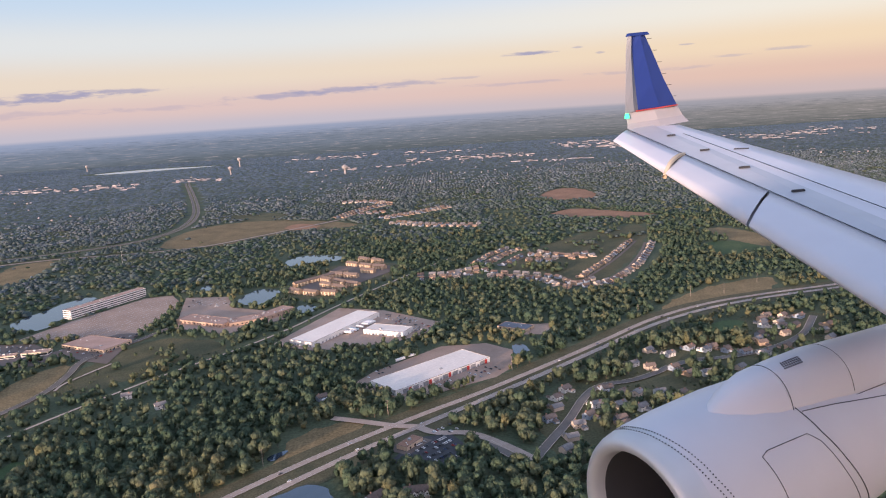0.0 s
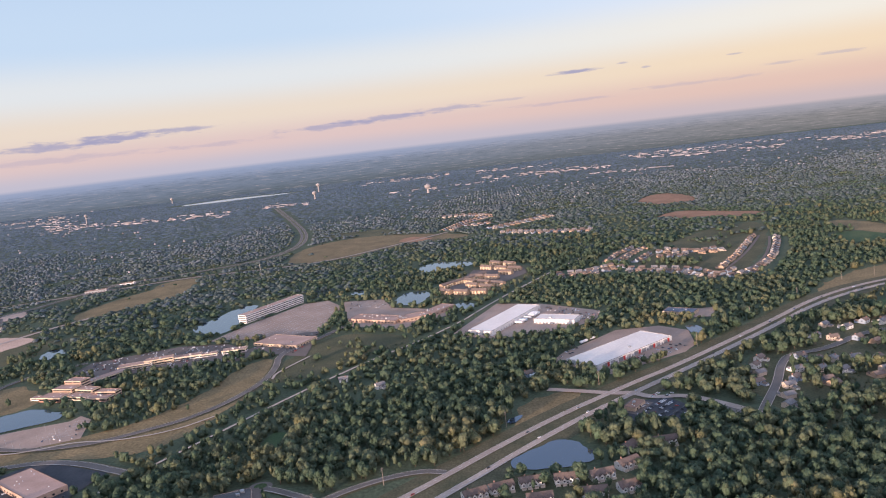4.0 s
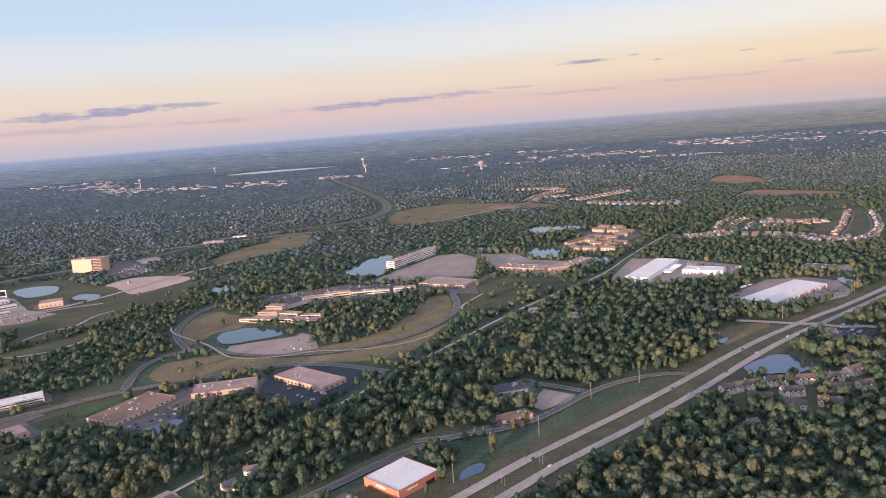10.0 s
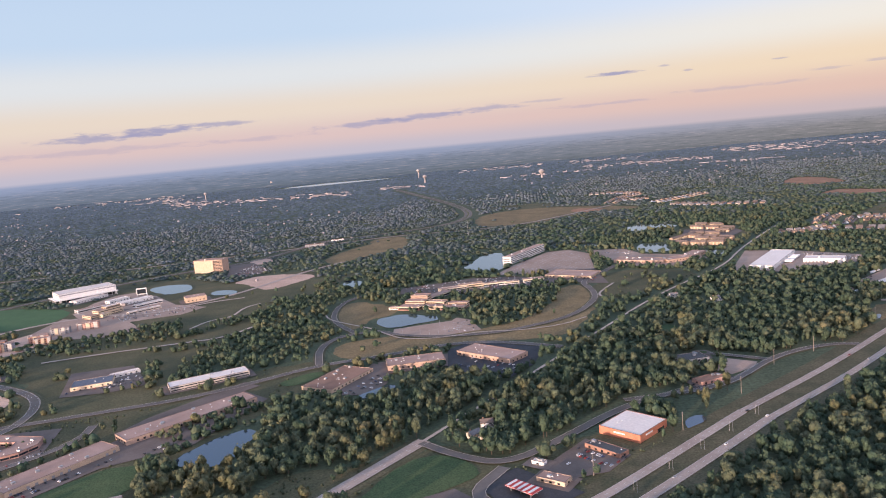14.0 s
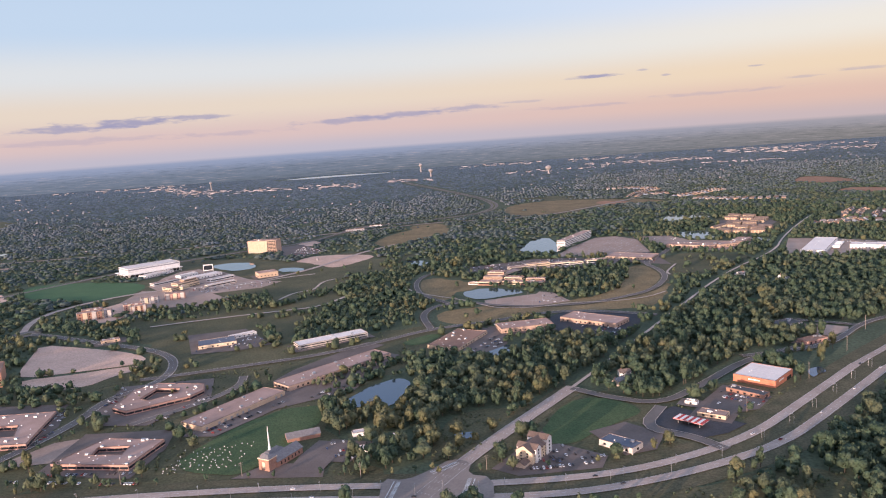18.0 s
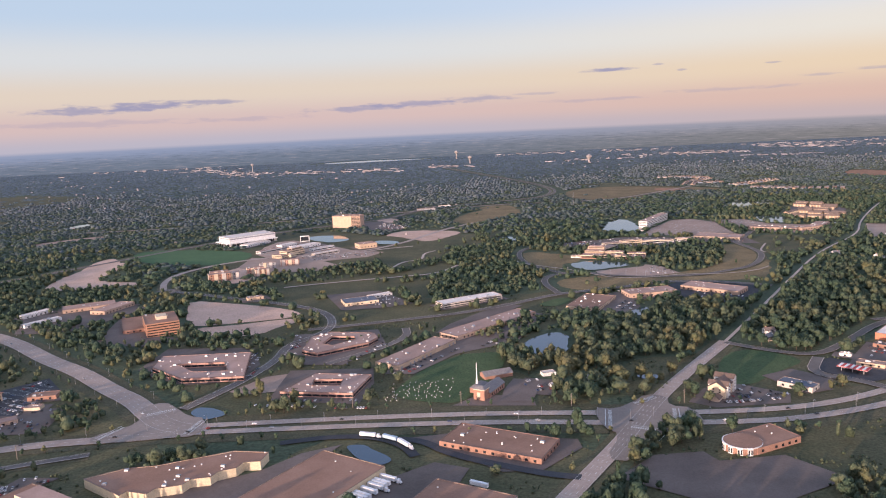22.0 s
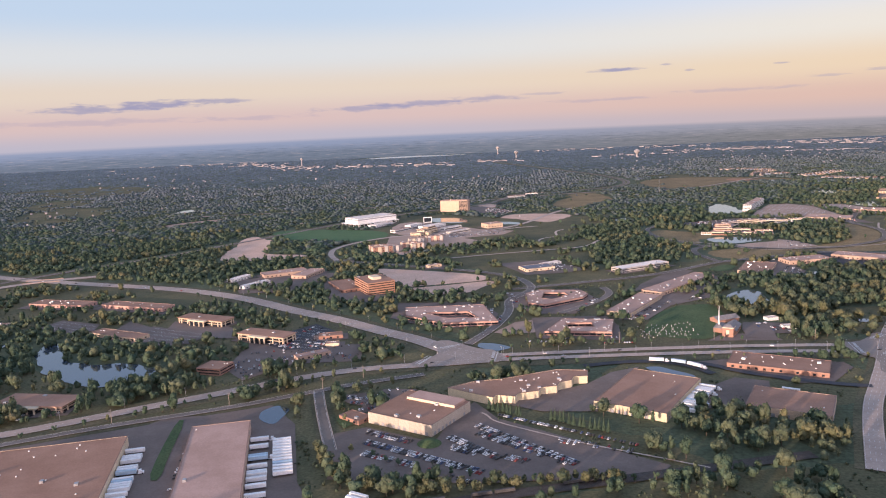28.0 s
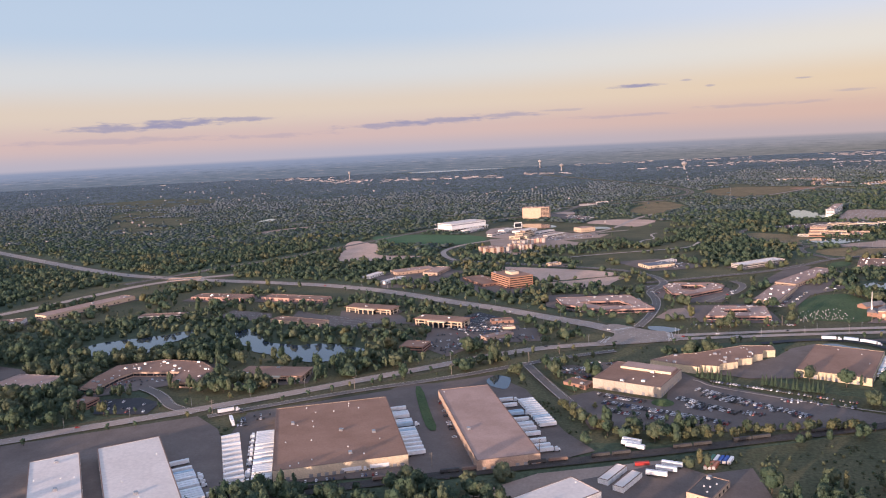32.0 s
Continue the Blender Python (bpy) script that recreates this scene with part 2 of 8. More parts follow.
mat("bark", (0.07, 0.055, 0.04), (0.12, 0.095, 0.07), 1.5, 0.9)
mat("meadow", (0.15, 0.113, 0.056), (0.25, 0.182, 0.092), 0.025, 0.95, 0.3, 0.4, contrast=0.4)
mat("grass", (0.064, 0.071, 0.036), (0.132, 0.116, 0.06), 0.02, 0.95, 0.15, 0.5, contrast=0.4)
mat("lawn", (0.05, 0.085, 0.034), (0.085, 0.115, 0.048), 0.03, 0.95, 0.05, 0.8, contrast=0.4)
mat("turf", (0.058, 0.115, 0.048), (0.076, 0.14, 0.058), 0.03, 0.95, 0.02, 0.8)
mat("verge", (0.072, 0.074, 0.04), (0.135, 0.115, 0.066), 0.05, 0.95, 0.15, 0.6, contrast=0.4)
mat("dirt", (0.50, 0.335, 0.25), (0.62, 0.43, 0.33), 0.03, 0.95, 0.1, 0.5)
mat("red_earth", (0.24, 0.13, 0.075), (0.36, 0.20, 0.12), 0.02, 0.95, 0.2, 0.4)
mat("asphalt", (0.132, 0.104, 0.0892), (0.19, 0.152, 0.132), 0.03, 0.9, 0.02, 0.9, contrast=0.13)
mat("road_grey", (0.13, 0.113, 0.101), (0.19, 0.165, 0.147), 0.03, 0.9, 0.02, 0.9, contrast=0.13)
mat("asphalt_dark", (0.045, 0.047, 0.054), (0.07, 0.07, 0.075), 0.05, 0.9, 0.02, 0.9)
mat("lot_pale", (0.31, 0.223, 0.174), (0.42, 0.307, 0.244), 0.025, 0.9, 0.02, 0.6, contrast=0.13)
mat("concrete_road", (0.36, 0.28, 0.233), (0.46, 0.365, 0.306), 0.04, 0.9, 0.02, 0.7, contrast=0.13)
mat("junction_grey", (0.248, 0.204, 0.176), (0.313, 0.262, 0.225), 0.04, 0.9, 0.02, 0.7, contrast=0.13)
mat("path_pale", (0.42, 0.34, 0.28), (0.52, 0.43, 0.36), 0.1, 0.9)
mat("road_paint", (0.6, 0.6, 0.58), (0.75, 0.74, 0.7), 1.0, 0.7)
mat("roof_brown", (0.262, 0.15, 0.103), (0.34, 0.205, 0.146), 0.05, 0.9, 0.02, 0.9, contrast=0.1)
mat("roof_edge", (0.2, 0.135, 0.105), (0.26, 0.18, 0.145), 0.2, 0.9)
mat("roof_tan", (0.35, 0.23, 0.182), (0.45, 0.305, 0.25), 0.05, 0.9, 0.02, 0.9, contrast=0.1)
mat("roof_white", (0.76, 0.66, 0.585), (0.84, 0.74, 0.66), 0.06, 0.7, 0.02, 0.5, contrast=0.08)
mat("roof_dark", (0.07, 0.068, 0.07), (0.12, 0.115, 0.11), 0.08, 0.85, 0.02, 1.2)
mat("roof_slate", (0.10, 0.115, 0.15), (0.14, 0.155, 0.19), 0.08, 0.6, 0.02, 1.2)
mat("shingle_grey", (0.17, 0.16, 0.158), (0.25, 0.235, 0.23), 0.6, 0.9, 0.03, 4.0)
mat("shingle_brown", (0.15, 0.115, 0.095), (0.23, 0.175, 0.145), 0.6, 0.9, 0.03, 4.0)
mat("wall_cream", (0.58, 0.47, 0.33), (0.70, 0.58, 0.42), 0.15, 0.85, 0.01, 1.5)
mat("wall_greige", (0.4, 0.345, 0.28), (0.49, 0.425, 0.35), 0.15, 0.85, 0.01, 1.5)
mat("wall_offwhite", (0.52, 0.47, 0.42), (0.62, 0.57, 0.51), 0.15, 0.85, 0.01, 1.5)
mat("wall_yellow", (0.56, 0.47, 0.32), (0.66, 0.56, 0.39), 0.15, 0.85, 0.01, 1.5)
mat("wall_tan", (0.5, 0.38, 0.27), (0.6, 0.46, 0.33), 0.2, 0.85, 0.01, 1.5)
mat("wall_orange", (0.42, 0.3, 0.225), (0.52, 0.375, 0.285), 0.3, 0.85, 0.01, 2.5)
mat("brick_orange", (0.43, 0.235, 0.15), (0.52, 0.3, 0.2), 0.3, 0.85, 0.01, 2.5)
mat("wall_brick", (0.29, 0.165, 0.12), (0.38, 0.225, 0.165), 0.3, 0.85, 0.01, 2.5)
mat("wall_pink", (0.42, 0.25, 0.20), (0.52, 0.33, 0.27), 0.3, 0.85, 0.01, 2.5)
mat("wall_white", (0.68, 0.66, 0.63), (0.80, 0.78, 0.75), 0.2, 0.7, 0.01, 1.5)
mat("wall_grey", (0.24, 0.24, 0.25), (0.33, 0.33, 0.34), 0.3, 0.8, 0.01, 1.5)
mat("trim_white", (0.70, 0.69, 0.66), (0.80, 0.79, 0.76), 0.5, 0.6)
mat("paint_red", (0.42, 0.045, 0.04), (0.52, 0.07, 0.06), 0.4, 0.6)
mat("paint_orange", (0.5, 0.19, 0.11), (0.56, 0.23, 0.14), 0.3, 0.7)
mat("container_green", (0.06, 0.16, 0.11), (0.09, 0.2, 0.14), 0.4, 0.6)
mat("paint_blue", (0.05, 0.10, 0.34), (0.06, 0.13, 0.42), 0.4, 0.5)
mat("siding_tan", (0.4, 0.29, 0.2), (0.48, 0.35, 0.25), 0.6, 0.8)
mat("shingle_dark", (0.115, 0.085, 0.072), (0.175, 0.13, 0.108), 0.6, 0.9, 0.03, 4.0)
mat("siding_white", (0.66, 0.64, 0.60), (0.76, 0.74, 0.70), 0.6, 0.7)
mat("siding_beige", (0.52, 0.43, 0.34), (0.62, 0.52, 0.42), 0.6, 0.75)
mat("roofs_far", (0.15, 0.135, 0.135), (0.4, 0.37, 0.36), 0.012, 0.8, 0.0, 0.02, island=True, contrast=0.6)
mat("town_pale", (0.26, 0.24, 0.235), (0.40, 0.37, 0.355), 0.02, 0.8)
mat("siding_blue", (0.26, 0.31, 0.38), (0.33, 0.38, 0.45), 0.6, 0.75)
mat("glass_dark", (0.018, 0.022, 0.028), (0.03, 0.035, 0.042), 0.5, 0.12, spec=0.6)
mat("metal_grey", (0.36, 0.36, 0.37), (0.48, 0.48, 0.49), 0.5, 0.45, metal=0.6)
mat("trailer_white", (0.72, 0.72, 0.72), (0.82, 0.82, 0.82), 0.4, 0.4)
mat("trailer_blue", (0.38, 0.5, 0.6), (0.44, 0.56, 0.66), 0.4, 0.4)
mat("tyre_black", (0.015, 0.015, 0.015), (0.025, 0.025, 0.025), 1.0, 0.8)
mat("pole_wood", (0.20, 0.17, 0.14), (0.28, 0.24, 0.20), 0.8, 0.9)
mat("ballast", (0.05, 0.043, 0.038), (0.085, 0.073, 0.064), 0.3, 0.95, 0.05, 2.0)
mat("wagon_grey", (0.045, 0.042, 0.042), (0.11, 0.105, 0.10), 0.2, 0.7)
mat("stone_white", (0.62, 0.60, 0.58), (0.75, 0.73, 0.70), 1.0, 0.7)
mat("wing_white", (0.63, 0.61, 0.65), (0.65, 0.63, 0.67), 0.15, 0.42, 0.0, 3.0, spec=0.5, contrast=0.02)
mat("wing_grey", (0.44, 0.44, 0.47), (0.47, 0.47, 0.5), 0.3, 0.4, 0.0, 4.0, spec=0.5, contrast=0.04)
# greys of winglet root and bare metal edge, darkened for the fuselage's shade
mat("winglet_shade_grey", (0.36, 0.34, 0.35), (0.39, 0.37, 0.38), 0.3, 0.45, 0.0, 4.0, spec=0.5, contrast=0.04)
mat("metal_blue_grey", (0.15, 0.16, 0.185), (0.18, 0.19, 0.21), 0.3, 0.45, 0.0, 4.0, spec=0.5, contrast=0.04)
mat("tail_blue", (0.014, 0.034, 0.18), (0.016, 0.038, 0.2), 0.8, 0.5, spec=0.3, contrast=0.03)
mat("intake_metal", (0.56, 0.56, 0.58), (0.58, 0.58, 0.6), 0.5, 0.38, metal=0.35, contrast=0.03)
mat("seam_dark", (0.03, 0.03, 0.035), (0.05, 0.05, 0.055), 2.0, 0.6)
CAR = [mat("car_paint_" + n, c, tuple(min(1, x * 1.1) for x in c), 1.0, 0.3, spec=0.5) for n, c in
       (("white", (0.72, 0.72, 0.72)), ("silver", (0.42, 0.43, 0.45)), ("black", (0.015, 0.015, 0.018)), ("dark", (0.05, 0.055, 0.065)),
        ("blue", (0.04, 0.07, 0.16)), ("red", (0.28, 0.03, 0.025)))]


def water_material(name, rough, bump, base=(0.036, 0.05, 0.076), ior=1.7):
    m = bpy.data.materials.new(name)
    m.use_nodes = True
    N, L = m.node_tree.nodes, m.node_tree.links
    p = N["Principled BSDF"]
    p.inputs["Base Color"].default_value = (*base, 1)
    p.inputs["Roughness"].default_value, p.inputs["Specular IOR Level"].default_value = rough, 1.0
    p.inputs["IOR"].default_value = ior
    tc, n, b = N.new("ShaderNodeTexCoord"), N.new("ShaderNodeTexNoise"), N.new("ShaderNodeBump")
    n.inputs["Scale"].default_value = 0.5
    b.inputs["Strength"].default_value, b.inputs["Distance"].default_value = 0.25, bump
    L.new(tc.outputs["Object"], n.inputs["Vector"]); L.new(n.outputs[0], b.inputs["Height"]); L.new(b.outputs[0], p.inputs["Normal"])
    M[name] = m


water_material("water", 0.02, 0.012)
# blue base colour stands in for the higher sky the lake reflects
water_material("lake_water", 0.16, 0.002, (0.1, 0.2, 0.34), 1.6)


# ---- mesh helpers ----
class Build:
    """Collects boxes and faces for one mesh."""

    def __init__(self):
        self.v, self.f = [], []

    def face(self, pts):
        k = len(self.v)
        self.v += [tuple(p) for p in pts]
        self.f.append(tuple(range(k, k + len(pts))))

    def box(self, x0, y0, z0, x1, y1, z1, top=0.0):
        """A box; top draws the upper face in by that much."""
        k = len(self.v)
        t = top
        self.v += [(x0, y0, z0), (x1, y0, z0), (x1, y1, z0), (x0, y1, z0),
                   (x0 + t, y0 + t, z1), (x1 - t, y0 + t, z1), (x1 - t, y1 - t, z1), (x0 + t, y1 - t, z1)]
        self.f += [tuple(k + i for i in q) for q in ((3, 2, 1, 0), (4, 5, 6, 7), (0, 1, 5, 4), (1, 2, 6, 5), (2, 3, 7, 6), (3, 0, 4, 7))]

    def tube(self, x, y, z0, z1, r0, r1, n=8):
        k = len(self.v)
        for z, r in ((z0, r0), (z1, r1)):
            self.v += [(x + r * math.cos(6.2832 * i / n), y + r * math.sin(6.2832 * i / n), z) for i in range(n)]
        self.f += [(k + i, k + (i + 1) % n, k + n + (i + 1) % n, k + n + i) for i in range(n)]
        self.f += [tuple(k + n + i for i in range(n)), tuple(k + n - 1 - i for i in range(n))]

    def mesh(self, name, material):
        me = bpy.data.meshes.new(name)
        me.from_pydata(self.v, [], self.f)
        me.materials.append(material if not isinstance(material, str) else M[material])
        return me


def part(name, data, material, parent, label="", at=None):
    """Links a Build (or a mesh) as one object under a thing or a part."""
    me = data.mesh(name, material) if isinstance(data, Build) else data
    ob = new(name, me)
    ob.parent = parent
    if at is not None:
        ob.matrix_basis = at
    return tagged(ob, label)


def thing(name, x, y, rot, label, category, group="", z=0.0):
    e = new(name)
    e.empty_display_size = 0.5
    e.matrix_basis = pose(x, y, z, 0, 0, rot)
    return tagged(e, label, category, group)


def block(x0, y0, z0, x1, y1, z1, top=0.0):
    b = Build()
    b.box(x0, y0, z0, x1, y1, z1, top)
    return b


# ---- land: a mask that keeps trees off water, roads, lots and buildings ----
GX0, GY0, CELL = -2700, -460, 2.5
GNX, GNY = 1480, 1000
mask = np.zeros((GNY, GNX), np.float32) + 1.0      # tree density


FX0, FY0, FCELL = -6400, -460, 10.0
far_mask = np.ones((600, 1020), np.float32)


def paint(pts, value, grow=0.0):
    """Sets the tree density inside an outline, on the fine and on the far mask."""
    p = np.array(pts, float)
    if grow:
        c = p.mean(0)
        d = p - c
        p = c + d * (1 + grow / np.maximum(np.hypot(d[:, 0], d[:, 1]), 1))[:, None]
    for grid, x0, y0, cell in ((mask, GX0, GY0, CELL), (far_mask, FX0, FY0, FCELL)):
        ny, nx = grid.shape
        ix = np.clip(((p[:, 0].min() - x0) / cell, (p[:, 0].max() - x0) / cell + 1), 0, nx).astype(int)
        iy = np.clip(((p[:, 1].min() - y0) / cell, (p[:, 1].max() - y0) / cell + 1), 0, ny).astype(int)
        if ix[1] <= ix[0] or iy[1] <= iy[0]:
            continue
        X, Y = np.meshgrid(x0 + cell * (np.arange(ix[0], ix[1]) + 0.5), y0 + cell * (np.arange(iy[0], iy[1]) + 0.5))
        inside = np.zeros(X.shape, bool)
        for (xa, ya), (xb, yb) in zip(p, np.roll(p, -1, 0)):
            if ya != yb:
                inside ^= ((ya > Y) != (yb > Y)) & (X < (xb - xa) * (Y - ya) / (yb - ya) + xa)
        sub = grid[iy[0]:iy[1], ix[0]:ix[1]]
        sub[inside] = value


def woods(pts):
    """A stand of trees on otherwise open land."""
    paint(pts, 1.0)


def smooth(pts, closed=True, times=2):
    for _ in range(times):
        out = []
        n = len(pts)
        if not closed:
            out.append(pts[0])
        for i in range(n if closed else n - 1):
            (xa, ya), (xb, yb) = pts[i], pts[(i + 1) % n]
            out += [(xa * 0.75 + xb * 0.25, ya * 0.75 + yb * 0.25), (xa * 0.25 + xb * 0.75, ya * 0.25 + yb * 0.75)]
        if not closed:
            out.append(pts[-1])
        pts = out
    return pts


LAYER = {"grass": 0.02, "meadow": 0.12, "verge": 0.24, "lawn": 0.32, "dirt": 0.36, "red_earth": 0.36, "lot_pale": 0.40, "asphalt": 0.46, "asphalt_dark": 0.64, "water": 0.74}
laid = {}


def layer(material, z):
    """Each flush piece of land lies 4 mm above the one before."""
    laid[material] = laid.get(material, 0) + 1
    return LAYER.get(material, z) + 0.004 * laid[material]


def patch(name, material, pts, z, density=0.0, ragged=0.0, rounded=2, label="", kind="structure", grow=0.0):
    """A flat piece of land with a smooth, ragged outline."""
    paint(pts, density, grow)
    if z < 0.3:
        z = layer(material, z)
    pts = smooth(pts, True, rounded)
    if ragged:
        dense = []
        for (xa, ya), (xb, yb) in zip(pts, pts[1:] + pts[:1]):
            k = max(1, int(math.hypot(xb - xa, yb - ya) / 5))
            dense += [(xa + (xb - xa) * i / k, ya + (yb - ya) * i / k) for i in range(k)]
        pts = [(x + ragged * noise.noise((x * 0.06, y * 0.06, 1)), y + ragged * noise.noise((x * 0.06, y * 0.06, 7))) for x, y in dense]
    b = Build()
    b.face([(x, y, z) for x, y in pts])
    ob = new(name, b.mesh(name, material))
    tagged(ob, label, "", "", kind)
    return ob


def ribbon_sides(pts, width, times=2):
    c = np.array(smooth(pts, False, times), float)
    d = np.gradient(c, axis=0)
    d /= np.maximum(np.hypot(d[:, 0], d[:, 1]), 1e-6)[:, None]
    n = np.stack([-d[:, 1], d[:, 0]], 1)
    return c, n


def ribbon(name, material, pts, width, z, kind="structure", label="", clear=6.0, shift=0.0, times=2):
    """A road, path or verge along a line."""
    c, n = ribbon_sides(pts, width, times)
    if material == "verge":
        z = layer(material, z)
    elif clear is not None:
        z = z + 0.5 + layer("roads", 0.0)
    else:
        z = z + 0.5
    a, b = c + n * (shift + width / 2), c + n * (shift - width / 2)
    if clear is not None:
        for i in range(len(c) - 1):
            g = clear + (3.5 if clear >= 3 else 0.0)
            paint([a[i] + n[i] * g, a[i + 1] + n[i + 1] * g, b[i + 1] - n[i + 1] * g, b[i] - n[i] * g], 0.0)
    bd = Build()
    bd.v = [(x, y, z) for x, y in a] + [(x, y, z) for x, y in b]
    k = len(c)
    bd.f = [(i + 1, i, k + i, k + i + 1) for i in range(k - 1)]
    ob = new(name, bd.mesh(name, material))
    tagged(ob, label, "", "", kind)
    return ob


paint_lines = Build()


def lines(pts, shift, dash=None, width=0.35, z=0.30):
    """Painted lane lines, gathered into one mesh."""
    c, n = ribbon_sides(pts, 1)
    c = c + n * shift
    acc = 0.0
    for i in range(len(c) - 1):
        seg = c[i + 1] - c[i]
        ln = float(np.hypot(*seg))
        if ln < 1e-6:
            continue
        u = seg / ln
        s = 0.0
        while s < ln:
            e = min(ln, s + (dash if dash else ln))
            if dash is None or int((acc + s) / dash) % 3 == 0:
                p, q = c[i] + u * s, c[i] + u * e
                m = np.array([-u[1], u[0]]) * width / 2
                paint_lines.face([(*(p + m), z), (*(p - m), z), (*(q - m), z), (*(q + m), z)])
            s = e
        acc += ln

# ---- land cover ----
# mixed open ground
patch("grass_field", "grass", [(-1410, -87), (-1425, 74), (-1172, -13), (-1064, 51), (-1020, 64), (-995, 35), (-915, -74), (-857, -106), (-869, -160), (-1330, -172)], 0.04, density=0.28, ragged=8.0)
patch("grass_field", "grass", [(-1443, 235), (-1389, 327), (-1239, 260), (-1147, 195), (-1080, 141), (-1032, 88), (-1064, 51), (-1148, 18), (-1172, -13), (-1223, 12), (-1281, 104), (-1400, 165)], 0.04, density=0.22, ragged=8.0)
patch("grass_field", "grass", [(-1398, 241), (-1356, 309), (-1167, 202), (-1056, 124), (-1024, 82), (-1051, 56), (-1148, 23), (-1189, -3)], 0.04, density=0.28, ragged=8.0)
patch("grass_field", "grass", [(-1120, 280), (-1054, 359), (-997, 436), (-858, 419), (-768, 479), (-678, 492), (-683, 419), (-775, 237), (-751, 107), (-991, 92)], 0.04, density=0.26, ragged=8.0)
patch("grass_field", "grass", [(-844, 242), (-788, 252), (-745, 163), (-691, 96), (-802, 101)], 0.04, density=0.15, ragged=8.0)
patch("grass_field", "grass", [(-673, 95), (-568, 276), (-512, 216), (-450, 265), (-368, 287), (-344, 301), (-505, 139), (-620, 101)], 0.04, density=0.22, ragged=8.0)
patch("grass_field", "grass", [(-1036, 464), (-1123, 578), (-1029, 606), (-946, 666), (-883, 738), (-847, 670), (-871, 532), (-867, 439), (-741, 420), (-743, 489), (-698, 464), (-716, 360), (-821, 322), (-916, 308)], 0.04, density=0.1, ragged=8.0)
patch("grass_field", "grass", [(-1216, 697), (-1105, 673), (-1103, 795), (-932, 856), (-849, 1004), (-774, 1026), (-824, 863), (-887, 709), (-931, 636), (-1037, 562), (-1104, 552)], 0.04, density=0.25, ragged=8.0)
patch("grass_field", "grass", [(-909, 48), (-841, 62), (-698, 54), (-727, -19), (-770, -40), (-896, -41)], 0.04, density=0.12, ragged=8.0)
patch("grass_field", "grass", [(-1802, 276), (-1704, 469), (-1520, 380), (-1365, 343), (-1274, 263), (-1346, 181), (-1454, 188), (-1579, 169), (-1665, 100)], 0.04, density=0.2, ragged=8.0)
patch("grass_field", "grass", [(72, 638), (156, 698), (229, 756), (345, 840), (409, 826), (457, 710), (279, 424), (95, 433), (56, 516)], 0.04, density=0.6, ragged=8.0)
patch("grass_field", "grass", [(-179, 390), (-162, 429), (-107, 436), (-53, 425), (-82, 334), (-183, 350)], 0.04, density=0.2, ragged=8.0)
patch("grass_field", "grass", [(-247, 1031), (-246, 1131), (-198, 1293), (-98, 1262), (-80, 1155), (-137, 1083), (-167, 1002)], 0.04, density=0.05, ragged=8.0)
patch("grass_field", "grass", [(-1190, -250), (-1120, -222), (-1040, -192), (-980, -172), (-800, -118), (-700, -120), (-700, -330), (-1190, -330)], 0.04, density=0.38, ragged=4.0)
patch("parking_lot", "asphalt", [(-1100, -262), (-1088, -222), (-1048, -203), (-1030, -193), (-1012, -208), (-986, -200), (-985, -250), (-1040, -290)], 0.12, rounded=0)
patch("grass_field", "grass", [(-1250, 810), (-1246, 874), (-1216, 953), (-1272, 1072), (-1221, 1084), (-1119, 1075), (-1020, 994), (-928, 1093), (-861, 1037), (-865, 905), (-883, 780), (-927, 740), (-981, 706), (-1045, 684), (-1115, 656), (-1179, 654), (-1234, 726)], 0.04, density=0.03, ragged=8.0)
# meadows and fields
patch("meadow", "meadow", [(-705, 502), (-712, 548), (-678, 570), (-633, 571), (-570, 572), (-520, 598), (-488, 632), (-466, 695), (-452, 780), (-420, 800), (-404, 685), (-437, 574), (-462, 524), (-545, 531), (-615, 514), (-669, 486)], 0.05, density=0.01, ragged=6.0, grow=8)
patch("meadow", "meadow", [(-759, 691), (-749, 785), (-695, 746), (-657, 695), (-694, 661), (-703, 611), (-730, 622)], 0.05, density=0.01, ragged=6.0, grow=8)
patch("grass_field", "grass", [(-428, 719), (-395, 799), (-375, 878), (-288, 860), (-247, 810), (-307, 765), (-354, 707), (-391, 691)], 0.04, density=0.1, ragged=8.0)
patch("meadow", "meadow", [(-906, 1187), (-880, 1323), (-798, 1441), (-750, 1377), (-792, 1228), (-857, 1120)], 0.05, density=0.01, ragged=6.0, grow=8)
patch("meadow", "meadow", [(-779, 1264), (-876, 1432), (-781, 1496), (-751, 1322), (-756, 1258)], 0.05, density=0.01, ragged=6.0, grow=8)
patch("meadow", "meadow", [(-626, 1555), (-634, 1794), (-497, 1901), (-265, 1785), (-188, 1684), (-375, 1662), (-445, 1545), (-540, 1514)], 0.05, density=0.01, ragged=6.0, grow=8)
patch("grass_field", "grass", [(59, 1144), (125, 1276), (288, 1457), (385, 1490), (354, 1335), (215, 1018), (135, 1005)], 0.04, density=0.06, ragged=8.0)
patch("grass_field", "grass", [(-640, 1942), (-541, 2079), (-335, 1881), (-484, 1848)], 0.04, density=0.06, ragged=8.0)
patch("meadow", "meadow", [(237, 860), (303, 931), (404, 967), (396, 922), (302, 884)], 0.05, density=0.01, ragged=6.0, grow=8)
patch("bare_earth", "red_earth", [(229, 2027), (324, 2202), (390, 2116), (388, 1916), (278, 1902)], 0.07, ragged=10.0)
patch("bare_earth", "red_earth", [(206, 1672), (285, 1768), (338, 1704), (466, 1574), (357, 1563)], 0.07, ragged=10.0)
